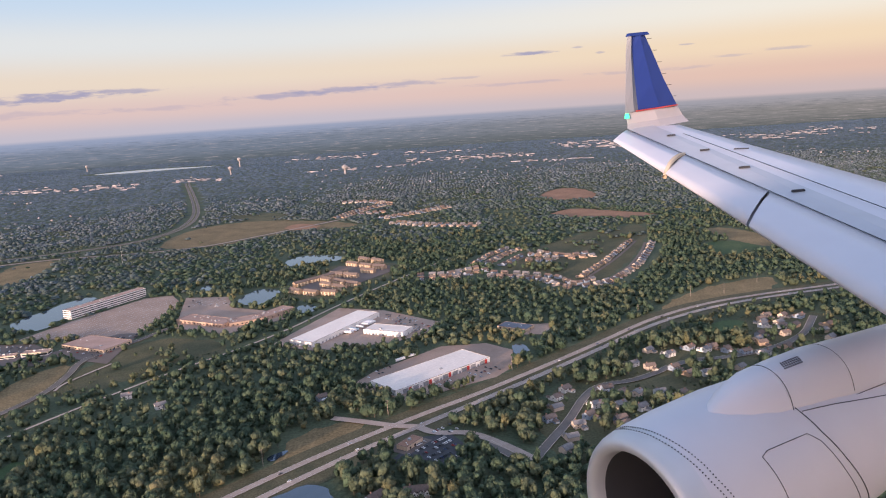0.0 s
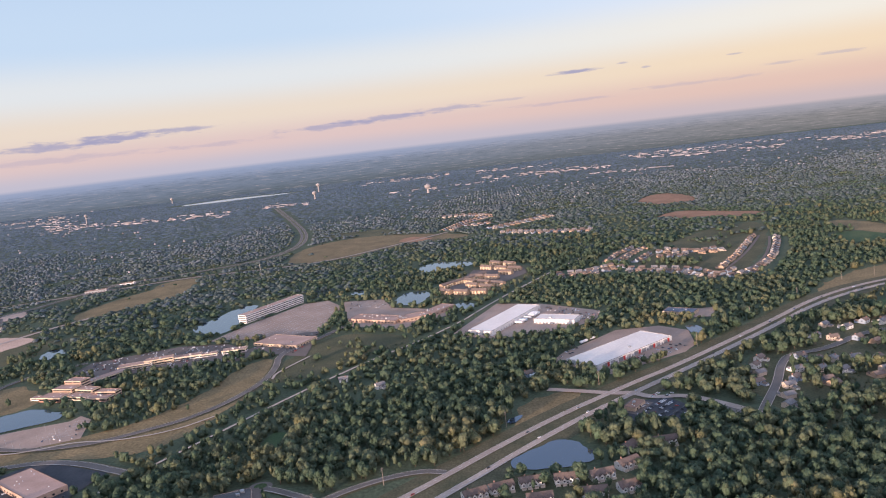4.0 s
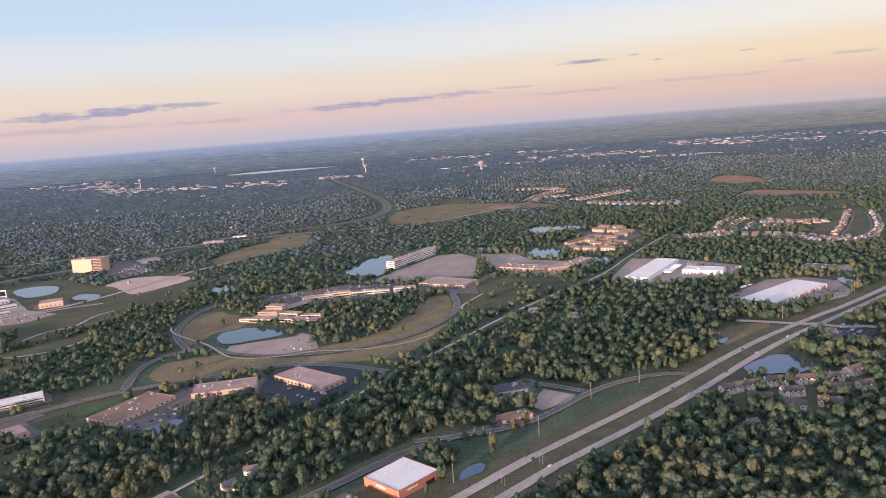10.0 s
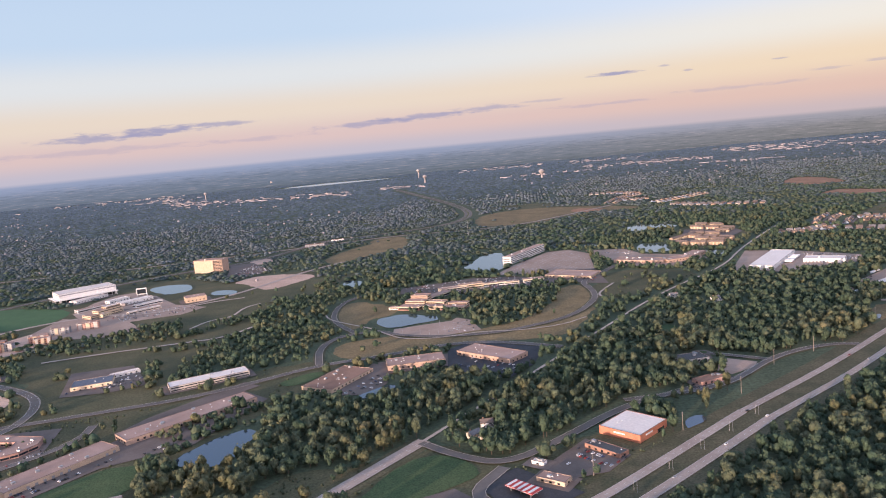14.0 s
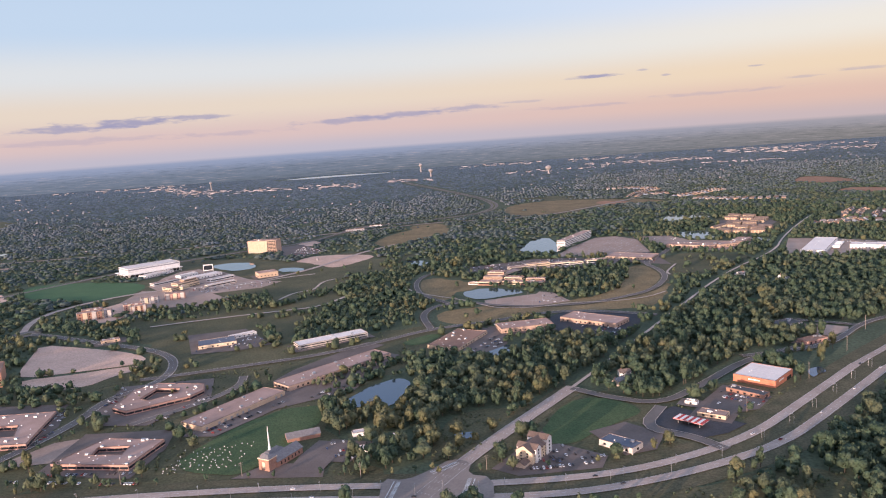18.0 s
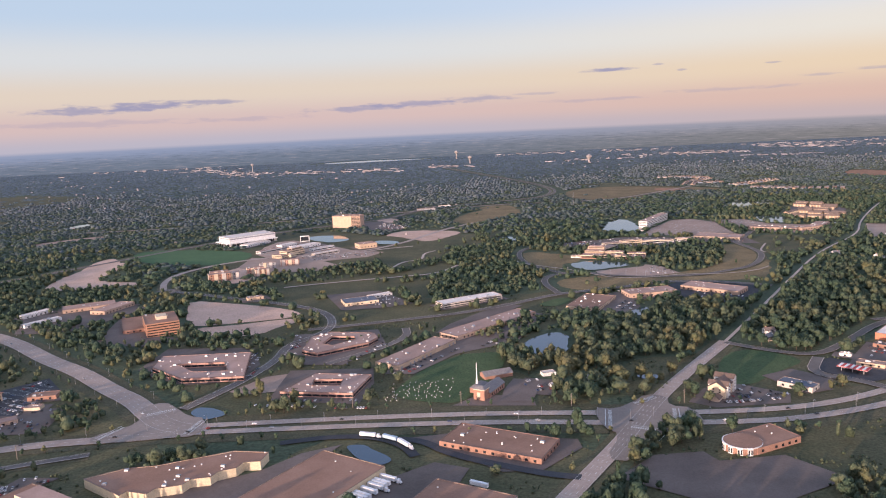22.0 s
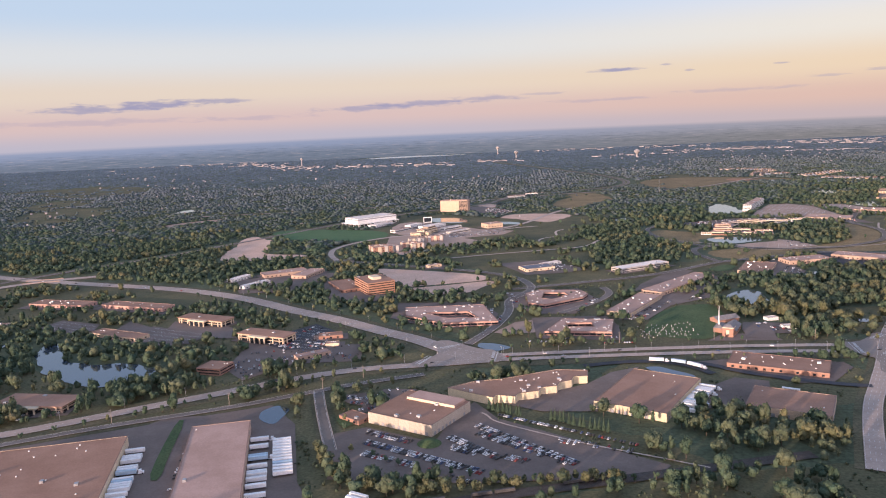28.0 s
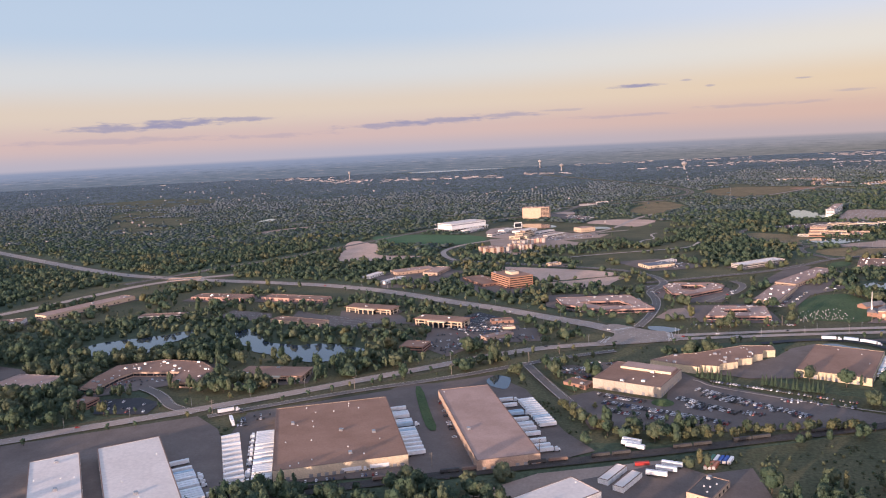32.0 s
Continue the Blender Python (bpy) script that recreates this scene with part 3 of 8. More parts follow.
patch("bare_earth", "red_earth", [(-394, 1725), (-362, 1798), (-297, 1728), (-323, 1658)], 0.07, ragged=10.0)
patch("meadow", "meadow", [(454, 1391), (524, 1384), (550, 1209), (492, 1179)], 0.05, density=0.01, ragged=6.0, grow=8)
patch("lawn", "lawn", [(414, 1256), (478, 1261), (504, 1165), (413, 1135)], 0.06, ragged=3.0)
patch("meadow", "meadow", [(-143, 515), (-138, 572), (-94, 594), (-74, 583), (-114, 539), (-154, 491)], 0.05, density=0.01, ragged=6.0, grow=8)
patch("lawn", "lawn", [(262, 750), (279, 808), (320, 811), (306, 760)], 0.06, ragged=3.0)
patch("lawn", "lawn", [(-360, 510), (-360, 551), (-337, 552), (-339, 498)], 0.06, ragged=3.0)
patch("grass_field", "grass", [(-2238, 1180), (-2336, 1454), (-2165, 1507), (-2053, 1343), (-2028, 1197), (-2086, 1088)], 0.04, density=0.06, ragged=8.0)
patch("grass_field", "grass", [(-2458, 1529), (-2491, 1797), (-2322, 1745), (-2227, 1554), (-2244, 1391)], 0.04, density=0.06, ragged=8.0)
patch("grass_field", "grass", [(-2721, 1986), (-2837, 2486), (-2426, 2321), (-2314, 2059), (-2410, 1827)], 0.04, density=0.06, ragged=8.0)
patch("meadow", "meadow", [(237, 860), (260, 901), (322, 955), (372, 983), (431, 998), (409, 939), (380, 911), (318, 874), (262, 846)], 0.05, density=0.01, ragged=6.0, grow=8)
# lawns
patch("sports_field", "turf", [(-1373, 756), (-1461, 880), (-1371, 899), (-1259, 872), (-1206, 828), (-1205, 754), (-1237, 725)], 0.34, ragged=1.0, rounded=1)
patch("lawn", "lawn", [(-857, 130), (-849, 173), (-820, 234), (-777, 248), (-767, 217), (-790, 140), (-799, 116)], 0.06, ragged=3.0)
patch("lawn", "lawn", [(-610, 168), (-571, 254), (-519, 213), (-561, 178), (-588, 146)], 0.06, ragged=3.0)
patch("lawn", "lawn", [(-741, 420), (-708, 456), (-692, 445), (-718, 406)], 0.06, ragged=3.0)
patch("grass_field", "grass", [(-964, 402), (-881, 422), (-826, 387), (-847, 365), (-920, 358)], 0.04, density=0.01, ragged=8.0)
patch("grass_field", "grass", [(-940, 347), (-916, 404), (-837, 405), (-846, 371), (-907, 344)], 0.04, density=0.02, ragged=8.0)
patch("grass_field", "grass", [(-1028, 143), (-933, 112), (-946, 97), (-994, 84), (-1009, 104)], 0.04, density=0.05, ragged=8.0)
patch("lawn", "lawn", [(-592, 199), (-565, 251), (-521, 213), (-552, 182)], 0.06, ragged=3.0)
# dirt
patch("parking_lot", "dirt", [(-1148, 425), (-1172, 482), (-1100, 457), (-1046, 436), (-1006, 410), (-1002, 386), (-1060, 366), (-1108, 352), (-1126, 372)], 0.12, rounded=1)
patch("parking_lot", "dirt", [(-1106, 346), (-1060, 357), (-1020, 376), (-998, 380), (-996, 364), (-1010, 348), (-1022, 315), (-1066, 309), (-1096, 327)], 0.12, rounded=1)
patch("dirt_lot", "dirt", [(-1432, 566), (-1455, 693), (-1448, 766), (-1414, 782), (-1400, 745), (-1396, 666), (-1370, 619), (-1295, 605), (-1295, 580), (-1389, 559)], 0.07, ragged=3.0)
patch("dirt_lot", "dirt", [(-1017, 1000), (-995, 1062), (-904, 1050), (-861, 1018), (-888, 956), (-917, 908), (-946, 939), (-987, 985)], 0.07, ragged=3.0)
patch("dirt_lot", "dirt", [(-1084, 1257), (-1046, 1288), (-1008, 1212), (-1045, 1189)], 0.07, ragged=3.0)
patch("dirt_lot", "dirt", [(-1447, 676), (-1476, 794), (-1461, 832), (-1406, 755), (-1374, 646)], 0.07, ragged=3.0)
patch("dirt_lot", "dirt", [(-1193, 585), (-1210, 654), (-1158, 785), (-1118, 800), (-1080, 748), (-1129, 658), (-1138, 576)], 0.07, ragged=3.0)
# parking
patch("parking_lot", "lot_pale", [(-548, 903), (-519, 982), (-461, 1093), (-423, 1101), (-390, 1046), (-392, 1002), (-393, 904), (-438, 895)], 0.12, rounded=0)
patch("parking_lot", "lot_pale", [(-379, 1013), (-395, 1080), (-330, 1071), (-306, 1005), (-229, 964), (-218, 930), (-279, 876), (-354, 916)], 0.12, rounded=0)
patch("parking_lot", "asphalt", [(-474, 843), (-421, 906), (-393, 904), (-384, 787), (-416, 802)], 0.12, rounded=0)
patch("parking_lot", "lot_pale", [(-212, 820), (-154, 967), (-92, 941), (-16, 868), (-39, 827), (-69, 804), (-155, 788)], 0.12, rounded=0)
patch("parking_lot", "lot_pale", [(-103, 678), (-86, 709), (-19, 778), (30, 780), (56, 752), (50, 698), (34, 676), (-48, 628), (-81, 660)], 0.12, rounded=0)
patch("parking_lot", "lot_pale", [(67, 803), (79, 840), (112, 840), (96, 799)], 0.12, rounded=0)
patch("parking_lot", "asphalt_dark", [(-56, 513), (-36, 553), (-10, 555), (7, 523), (-10, 503), (-39, 506)], 0.13, rounded=0)
patch("parking_lot", "asphalt_dark", [(-580, 502), (-557, 529), (-479, 494), (-491, 437), (-512, 401), (-572, 429)], 0.13, rounded=0)
patch("parking_lot", "asphalt", [(-671, 378), (-653, 470), (-632, 452), (-626, 404), (-639, 374)], 0.12, rounded=0)
patch("parking_lot", "asphalt", [(-959, 412), (-998, 494), (-935, 513), (-880, 441), (-910, 421)], 0.12, rounded=0)
patch("parking_lot", "asphalt", [(-686, 804), (-684, 849), (-581, 891), (-515, 883), (-455, 828), (-462, 796), (-562, 790), (-628, 775)], 0.12, rounded=0)
patch("parking_lot", "lot_pale", [(-603, 582), (-584, 642), (-566, 629), (-549, 578), (-592, 561)], 0.12, rounded=0)
patch("parking_lot", "lot_pale", [(-1204, 821), (-1216, 900), (-1210, 956), (-1184, 975), (-1120, 929), (-1045, 844), (-980, 811), (-999, 768), (-1069, 738), (-1135, 744)], 0.12, rounded=0)
ribbon("footpath", "path_pale", [(-942, 670), (-934, 714), (-906, 726), (-911, 785), (-894, 808)], 4, 0.2)
patch("parking_lot", "asphalt", [(-1057, 1079), (-1103, 1212), (-1060, 1227), (-978, 1104), (-1013, 1053)], 0.12, rounded=0)
patch("parking_lot", "asphalt", [(-362, 426), (-353, 444), (-329, 440), (-329, 409), (-347, 406)], 0.12, rounded=0)
patch("parking_lot", "lot_pale", [(-335, 393), (-320, 426), (-295, 410), (-302, 396), (-324, 380)], 0.12, rounded=0)
patch("parking_lot", "asphalt_dark", [(-365, 342), (-358, 370), (-329, 376), (-320, 370), (-341, 353)], 0.13, rounded=0)
patch("parking_lot", "asphalt", [(-757, 139), (-753, 174), (-721, 167), (-732, 133)], 0.12, rounded=0)
patch("parking_lot", "asphalt", [(-806, 114), (-788, 136), (-748, 133), (-745, 113)], 0.12, rounded=0)
patch("parking_lot", "asphalt", [(-637, 118), (-620, 146), (-592, 154), (-562, 133), (-568, 115), (-620, 107)], 0.12, rounded=0)
patch("parking_lot", "asphalt", [(-570, 173), (-543, 188), (-520, 165), (-530, 140), (-551, 132)], 0.12, rounded=0)
patch("parking_lot", "asphalt_dark", [(-530, 193), (-504, 215), (-462, 177), (-479, 162), (-504, 153)], 0.13, rounded=0)
patch("parking_lot", "asphalt", [(-487, 214), (-456, 258), (-428, 228), (-445, 204), (-472, 195)], 0.12, rounded=0)
patch("parking_lot", "asphalt", [(-872, 188), (-829, 301), (-771, 408), (-732, 378), (-758, 279), (-814, 240), (-845, 186)], 0.12, rounded=0)
patch("parking_lot", "asphalt", [(-840, 310), (-829, 344), (-774, 431), (-754, 417), (-822, 317)], 0.12, rounded=0)
patch("parking_lot", "lot_pale", [(-989, 148), (-970, 184), (-952, 191), (-951, 147), (-978, 141)], 0.12, rounded=0)
patch("parking_lot", "asphalt", [(-1096, 206), (-1098, 270), (-1011, 270), (-987, 217), (-992, 173), (-1034, 164), (-1066, 181)], 0.12, rounded=0)
patch("parking_lot", "asphalt", [(-950, 127), (-954, 199), (-882, 203), (-874, 165), (-877, 118)], 0.12, rounded=0)
patch("parking_lot", "asphalt", [(-973, 242), (-982, 313), (-901, 328), (-883, 274), (-911, 213), (-948, 215)], 0.12, rounded=0)
patch("parking_lot", "asphalt", [(-1189, 296), (-1218, 407), (-1147, 326), (-1100, 305), (-1131, 278)], 0.12, rounded=0)
patch("parking_lot", "asphalt", [(-1304, 334), (-1339, 405), (-1273, 472), (-1209, 449), (-1218, 407), (-1241, 334)], 0.12, rounded=0)
patch("parking_lot", "asphalt_dark", [(-1210, 128), (-1167, 186), (-1136, 154), (-1135, 99), (-1174, 100)], 0.13, rounded=0)
patch("parking_lot", "asphalt", [(-1205, 46), (-1214, 138), (-1177, 109), (-1106, 115), (-1095, 66), (-1152, 60), (-1180, 18)], 0.12, rounded=0)
patch("parking_lot", "asphalt", [(-1315, 161), (-1324, 205), (-1252, 179), (-1231, 138), (-1282, 140)], 0.12, rounded=0)
patch("parking_lot", "asphalt", [(-1370, 144), (-1375, 208), (-1309, 161), (-1293, 141), (-1316, 119)], 0.12, rounded=0)
patch("parking_lot", "asphalt", [(-1069, -146), (-1081, -84), (-1062, -73), (-1015, -96), (-1008, -56), (-995, -28), (-978, -58), (-936, -87), (-880, -125), (-891, -142), (-939, -143), (-984, -149)], 0.12, rounded=0)
patch("parking_lot", "asphalt", [(-1077, -56), (-1064, -2), (-1038, -2), (-1067, -46)], 0.12, rounded=0)
patch("parking_lot", "asphalt", [(-976, -31), (-915, 8), (-896, 33), (-873, 46), (-887, 8), (-912, -46), (-949, -46)], 0.12, rounded=0)
patch("parking_lot", "asphalt", [(-882, -41), (-854, -19), (-809, 20), (-787, 12), (-800, -40)], 0.12, rounded=0)
patch("parking_lot", "asphalt", [(-829, 57), (-802, 64), (-720, 54), (-718, 41), (-743, 10), (-767, 7)], 0.12, rounded=0)
patch("parking_lot", "asphalt", [(-1304, -118), (-1212, -70), (-1205, -57), (-1179, -54), (-1138, -34), (-1111, -68), (-1085, -149), (-1068, -179), (-1089, -192), (-1133, -204), (-1150, -219), (-1167, -212), (-1264, -233), (-1299, -166)], 0.12, rounded=0)
patch("parking_lot", "asphalt", [(-1478, -214), (-1447, -180), (-1338, -125), (-1313, -148), (-1251, -244), (-1317, -311), (-1408, -290)], 0.12, rounded=0)
patch("parking_lot", "asphalt", [(-1468, -79), (-1464, -5), (-1391, 19), (-1360, -15), (-1368, -41), (-1408, -66), (-1444, -86)], 0.12, rounded=0)
patch("parking_lot", "asphalt", [(-1345, -66), (-1352, -23), (-1288, -8), (-1281, -53)], 0.12, rounded=0)
patch("parking_lot", "asphalt_dark", [(-1419, -122), (-1433, -92), (-1402, -86), (-1380, -98), (-1378, -122)], 0.13, rounded=0)
patch("parking_lot", "asphalt", [(-1578, -65), (-1586, -2), (-1531, -20), (-1512, -65)], 0.12, rounded=0)
patch("parking_lot", "lot_pale", [(-1139, -239), (-1101, -210), (-1029, -190), (-1027, -215), (-1045, -236)], 0.12, rounded=0)
# water
patch("water", "water", [(-609, 976), (-591, 1048), (-579, 1107), (-545, 1136), (-534, 1033), (-535, 945), (-561, 945)], 0.1, ragged=5.0, grow=7)
patch("water", "water", [(-396, 1129), (-393, 1154), (-376, 1158), (-368, 1137), (-369, 1112)], 0.1, ragged=5.0, grow=7)
patch("water", "water", [(-312, 1053), (-301, 1105), (-261, 1105), (-256, 1056), (-261, 1006), (-295, 1012)], 0.1, ragged=5.0, grow=7)
patch("water", "water", [(-219, 991), (-192, 993), (-184, 968), (-191, 945), (-205, 959)], 0.1, ragged=5.0, grow=7)
patch("water", "water", [(-300, 1320), (-271, 1368), (-192, 1337), (-198, 1288), (-237, 1286), (-262, 1265), (-284, 1267)], 0.1, ragged=5.0, grow=7)
patch("water", "water", [(53, 766), (68, 772), (77, 744), (72, 722), (61, 719)], 0.1, ragged=5.0, grow=7)
patch("water", "water", [(-681, 626), (-686, 662), (-659, 679), (-612, 658), (-602, 634), (-635, 621), (-658, 607)], 0.1, ragged=5.0, grow=7)
patch("water", "water", [(-788, 896), (-800, 935), (-771, 941), (-755, 905), (-768, 881)], 0.1, ragged=5.0, grow=7)
patch("water", "water", [(-1173, 1004), (-1149, 1029), (-1093, 1016), (-1068, 952), (-1101, 927), (-1146, 963)], 0.1, ragged=5.0, grow=7)
patch("water", "water", [(-1023, 921), (-1012, 943), (-974, 922), (-967, 891), (-1003, 894)], 0.1, ragged=5.0, grow=7)
patch("water", "water", [(-151, 447), (-132, 473), (-109, 490), (-87, 469), (-86, 444), (-120, 435), (-148, 442)], 0.1, ragged=5.0, grow=7)
patch("water", "water", [(-152, 532), (-138, 544), (-136, 536), (-146, 526)], 0.1, ragged=5.0, grow=7)
patch("water", "water", [(-761, 242), (-754, 271), (-735, 300), (-712, 306), (-710, 259), (-719, 236), (-747, 235)], 0.1, ragged=5.0, grow=7)
patch("water", "water", [(-648, 371), (-633, 390), (-617, 399), (-619, 374), (-635, 360)], 0.1, ragged=5.0, grow=7)
patch("water", "water", [(-665, 172), (-653, 181), (-644, 176), (-655, 165)], 0.1, ragged=5.0, grow=7)
patch("water", "water", [(-389, 274), (-372, 291), (-365, 286), (-380, 264)], 0.1, ragged=5.0, grow=7)
patch("water", "water", [(-1003, 102), (-1001, 115), (-980, 106), (-968, 97), (-988, 90)], 0.1, ragged=5.0, grow=7)
patch("water", "water", [(-872, 43), (-858, 43), (-839, 29), (-840, 15), (-854, 20)], 0.1, ragged=5.0, grow=7)
patch("water", "water", [(-1143, -47), (-1134, -33), (-1122, -42), (-1121, -63), (-1134, -68)], 0.1, ragged=5.0, grow=7)
patch("water", "water", [(-1545, 42), (-1540, 78), (-1486, 96), (-1459, 128), (-1450, 108), (-1462, 58), (-1462, 32), (-1516, 26)], 0.1, ragged=5.0, grow=7)
patch("water", "water", [(-1413, 108), (-1410, 134), (-1377, 96), (-1358, 66), (-1332, 60), (-1292, 64), (-1254, 42), (-1252, 20), (-1284, 0), (-1321, 10), (-1348, 30), (-1371, 52), (-1394, 76)], 0.1, ragged=5.0, grow=7)
patch("lake", "lake_water", [(-2010, 4250), (-1900, 4370), (-1780, 4440), (-1600, 4450), (-1450, 4400), (-1300, 4400), (-1400, 4310), (-1560, 4270), (-1720, 4200), (-1880, 4190)], 0.1, ragged=5.0, grow=70)
patch("parking_lot", "asphalt", [(-238, 1068), (-192, 1244), (-105, 1227), (-101, 1174), (-168, 1067)], 0.12, rounded=0)
patch("water", "water", [(-1852, 1270), (-1838, 1360), (-1810, 1360), (-1796, 1290)], 0.1, ragged=5.0, grow=20)
patch("bare_field", "lot_pale", [(-1755, 1000), (-1735, 1060), (-1650, 1135), (-1632, 1090), (-1690, 1010)], 0.07, ragged=4.0)
patch("grass_field", "grass", [(-2990, 2160), (-2920, 2330), (-2640, 2420), (-2600, 2250)], 0.05, density=0.02, ragged=8.0)
patch("grass_field", "grass", [(-2240, 1270), (-2190, 1420), (-2120, 1520), (-2080, 1400), (-2130, 1280)], 0.05, density=0.02, ragged=6.0)
patch("grass_field", "grass", [(-2480, 1540), (-2440, 1720), (-2370, 1720), (-2390, 1560)], 0.05, density=0.02, ragged=6.0)
# stands of trees
woods([(-1598, 97), (-1469, 150), (-1431, 165), (-1277, 108), (-1234, 60), (-1264, 52), (-1366, 95), (-1463, 137), (-1563, 91)])
woods([(-1544, -28), (-1485, 13), (-1424, 33), (-1384, 28), (-1349, -4), (-1367, -10), (-1466, -1), (-1502, -58)])
woods([(-1272, -12), (-1252, 24), (-1194, 5), (-1193, -43), (-1252, -67), (-1331, -73), (-1278, -42)])
woods([(-1398, -69), (-1360, -48), (-1263, -28), (-1256, -51), (-1336, -82)])
woods([(-1534, -105), (-1537, -65), (-1477, -65), (-1436, -122), (-1479, -139)])
paint([(-1080, -109), (-1057, -147), (-969, -152), (-886, -143), (-872, -160), (-1066, -180)], 0.22)
paint([(-1093, -80), (-1082, -80), (-1058, -145), (-1070, -146)], 0.35)
woods([(-775, 237), (-718, 230), (-672, 180), (-674, 130), (-735, 124), (-739, 152), (-770, 211)])
woods([(-1124, 131), (-1064, 131), (-1033, 84), (-1076, 64)])
woods([(-1167, 255), (-1097, 296), (-999, 289), (-1003, 261), (-1096, 266), (-1136, 217)])
woods([(-1302, 361), (-1265, 381), (-1157, 263), (-1178, 249), (-1252, 296)])
woods([(-1125, 153), (-1068, 132), (-1042, 96), (-1067, 65), (-1098, 78)])
woods([(-1443, 235), (-1342, 229), (-1324, 205), (-1394, 186)])
woods([(-1100, 91), (-1095, 138), (-1046, 104), (-1052, 80), (-1084, 74)])
woods([(-1176, -30), (-1168, -14), (-1123, -2), (-1112, -13), (-1164, -36)])
woods([(-1269, 215), (-1244, 240), (-1206, 208), (-1186, 164), (-1225, 176)])
woods([(-1281, 349), (-1265, 384), (-1190, 318), (-1174, 272), (-1239, 294)])
woods([(-1312, 114), (-1278, 127), (-1230, 84), (-1224, 34), (-1240, 30), (-1256, 56)])
woods([(-1108, 310), (-1029, 312), (-963, 266), (-946, 198), (-1035, 272)])
woods([(-929, 502), (-904, 517), (-863, 438), (-873, 424)])
woods([(-1178, 648), (-1114, 675), (-971, 714), (-946, 666), (-1058, 593), (-1123, 578)])
woods([(-634, 114), (-619, 118), (-620, 105), (-634, 103)])
woods([(-1473, 158), (-1438, 156), (-1372, 35), (-1420, 29)])
woods([(-552, 584), (-515, 610), (-492, 628), (-470, 695), (-457, 788), (-478, 834), (-528, 756), (-567, 697), (-590, 650)])
# roads

ring = [(-1225 + 17 * math.cos(a / 24 * 6.2832), 535 + 17 * math.sin(a / 24 * 6.2832)) for a in range(24)]
patch("roundabout", "road_grey", ring, 0.93, rounded=0)
patch("roundabout_island", "verge", [(-1225 + (x + 1225) * 0.42, 535 + (y - 535) * 0.42) for x, y in ring], 0.97, rounded=0)
# ---- ground ----
def make_ground():
    n = 40
    b = Build()
    xs = np.linspace(-7000, 6000, n + 1)
    ys = np.linspace(-1500, 7500, n + 1)
    b.v = [(x, y, 0.0) for y in ys for x in xs]
    b.f = [(j * (n + 1) + i, j * (n + 1) + i + 1, (j + 1) * (n + 1) + i + 1, (j + 1) * (n + 1) + i) for j in range(n) for i in range(n)]
    tagged(new("ground", b.mesh("ground", "wood_floor")), kind="structure")


make_ground()

# ---- roads ----
ROADS = []


def road(name, material, pts, width, z=0.2, verge=0.0, edge=True, clear=4.0, dash=False):
    ROADS.append((np.array(smooth(pts, False, 2), float), width / 2 + 3.0))
    if verge:
        ribbon("verge", "verge", pts, width + 2 * verge, z - 0.12, clear=0.0)
    ribbon(name, material, pts, width, z, clear=clear)
    if material == "road_grey" and width < 12:
        for s in (-1, 1):
            ribbon("kerb", "path_pale", pts, 0.5, z + 0.42, clear=None, shift=s * (width / 2 + 0.2))
    if edge:
        for s in (-1, 1):
            lines(pts, s * (width / 2 - 0.5), None, 0.14, z + 0.75)
    if dash:
        for s in dash:
            lines(pts, s, 3.0, 0.18, z + 0.75)


HW_N = [(760, 1010), (600, 965), (483, 933), (380, 909), (302, 884), (219, 831), (147, 757), (17, 637), (-34, 598), (-123, 520), (-233, 398), (-338, 296)]
HW_N2 = [(-338, 296), (-421, 204), (-462, 160), (-507, 130), (-553, 109), (-600, 100), (-656, 97), (-757, 99), (-844, 94), (-926, 85), (-1000, 76)]
HW_S = [(770, 996), (600, 950), (480, 918), (374, 893), (294, 862), (215, 810), (144, 738), (26, 628), (-20, 588), (-105, 512), (-216, 384), (-322, 282)]
HW_S2 = [(-322, 282), (-405, 190), (-450, 143), (-505, 111), (-557, 90), (-600, 81), (-673, 79), (-755, 83), (-843, 79), (-923, 72), (-1000, 64)]
for pts in (HW_N + HW_N2[1:], HW_S + HW_S2[1:]):
    ribbon("verge", "verge", pts, 34, 0.08, clear=0.0)
for nm, pts in (("highway", HW_N), ("highway", HW_N2), ("highway", HW_S), ("highway", HW_S2)):
    road(nm, "concrete_road", pts, 6.5 if pts in (HW_N, HW_S) else 7.8, 0.22, dash=(0.0,))
ROAD_B = [(-985, 70), (-1012, 80), (-1032, 100), (-1058, 128), (-1094, 155), (-1149, 203), (-1202, 238), (-1283, 305), (-1370, 354), (-1457, 384),
          (-1521, 402), (-1654, 444), (-1774, 493), (-2003, 651), (-2400, 940)]
road("highway", "concrete_road", ROAD_B, 18, 0.24, verge=9, dash=(-4.2, 0.0, 4.2), clear=13)
ROAD_C = [(-975, 70), (-1016, 57), (-1080, 48), (-1128, 29), (-1191, -14), (-1236, -43), (-1278, -72), (-1327, -102), (-1361, -122), (-1394, -140), (-1452, -174), (-1570, -245)]
road("road", "concrete_road", ROAD_C, 11.5, 0.26, verge=8, dash=(0.0,))
ROAD_D = [(-775, -130), (-741, -42), (-716, 5), (-690, 55), (-667, 105), (-640, 157), (-573, 266)]
road("road", "concrete_road", ROAD_D, 11.5, 0.28, verge=5, dash=(-2.6, 0.0, 2.6))
road("trail", "path_pale", [(-573, 266), (-518, 364), (-438, 510), (-328, 709), (-215, 850), (-157, 985), (-56, 1169), (0, 1260)], 3.2, 0.2, edge=False, clear=3)
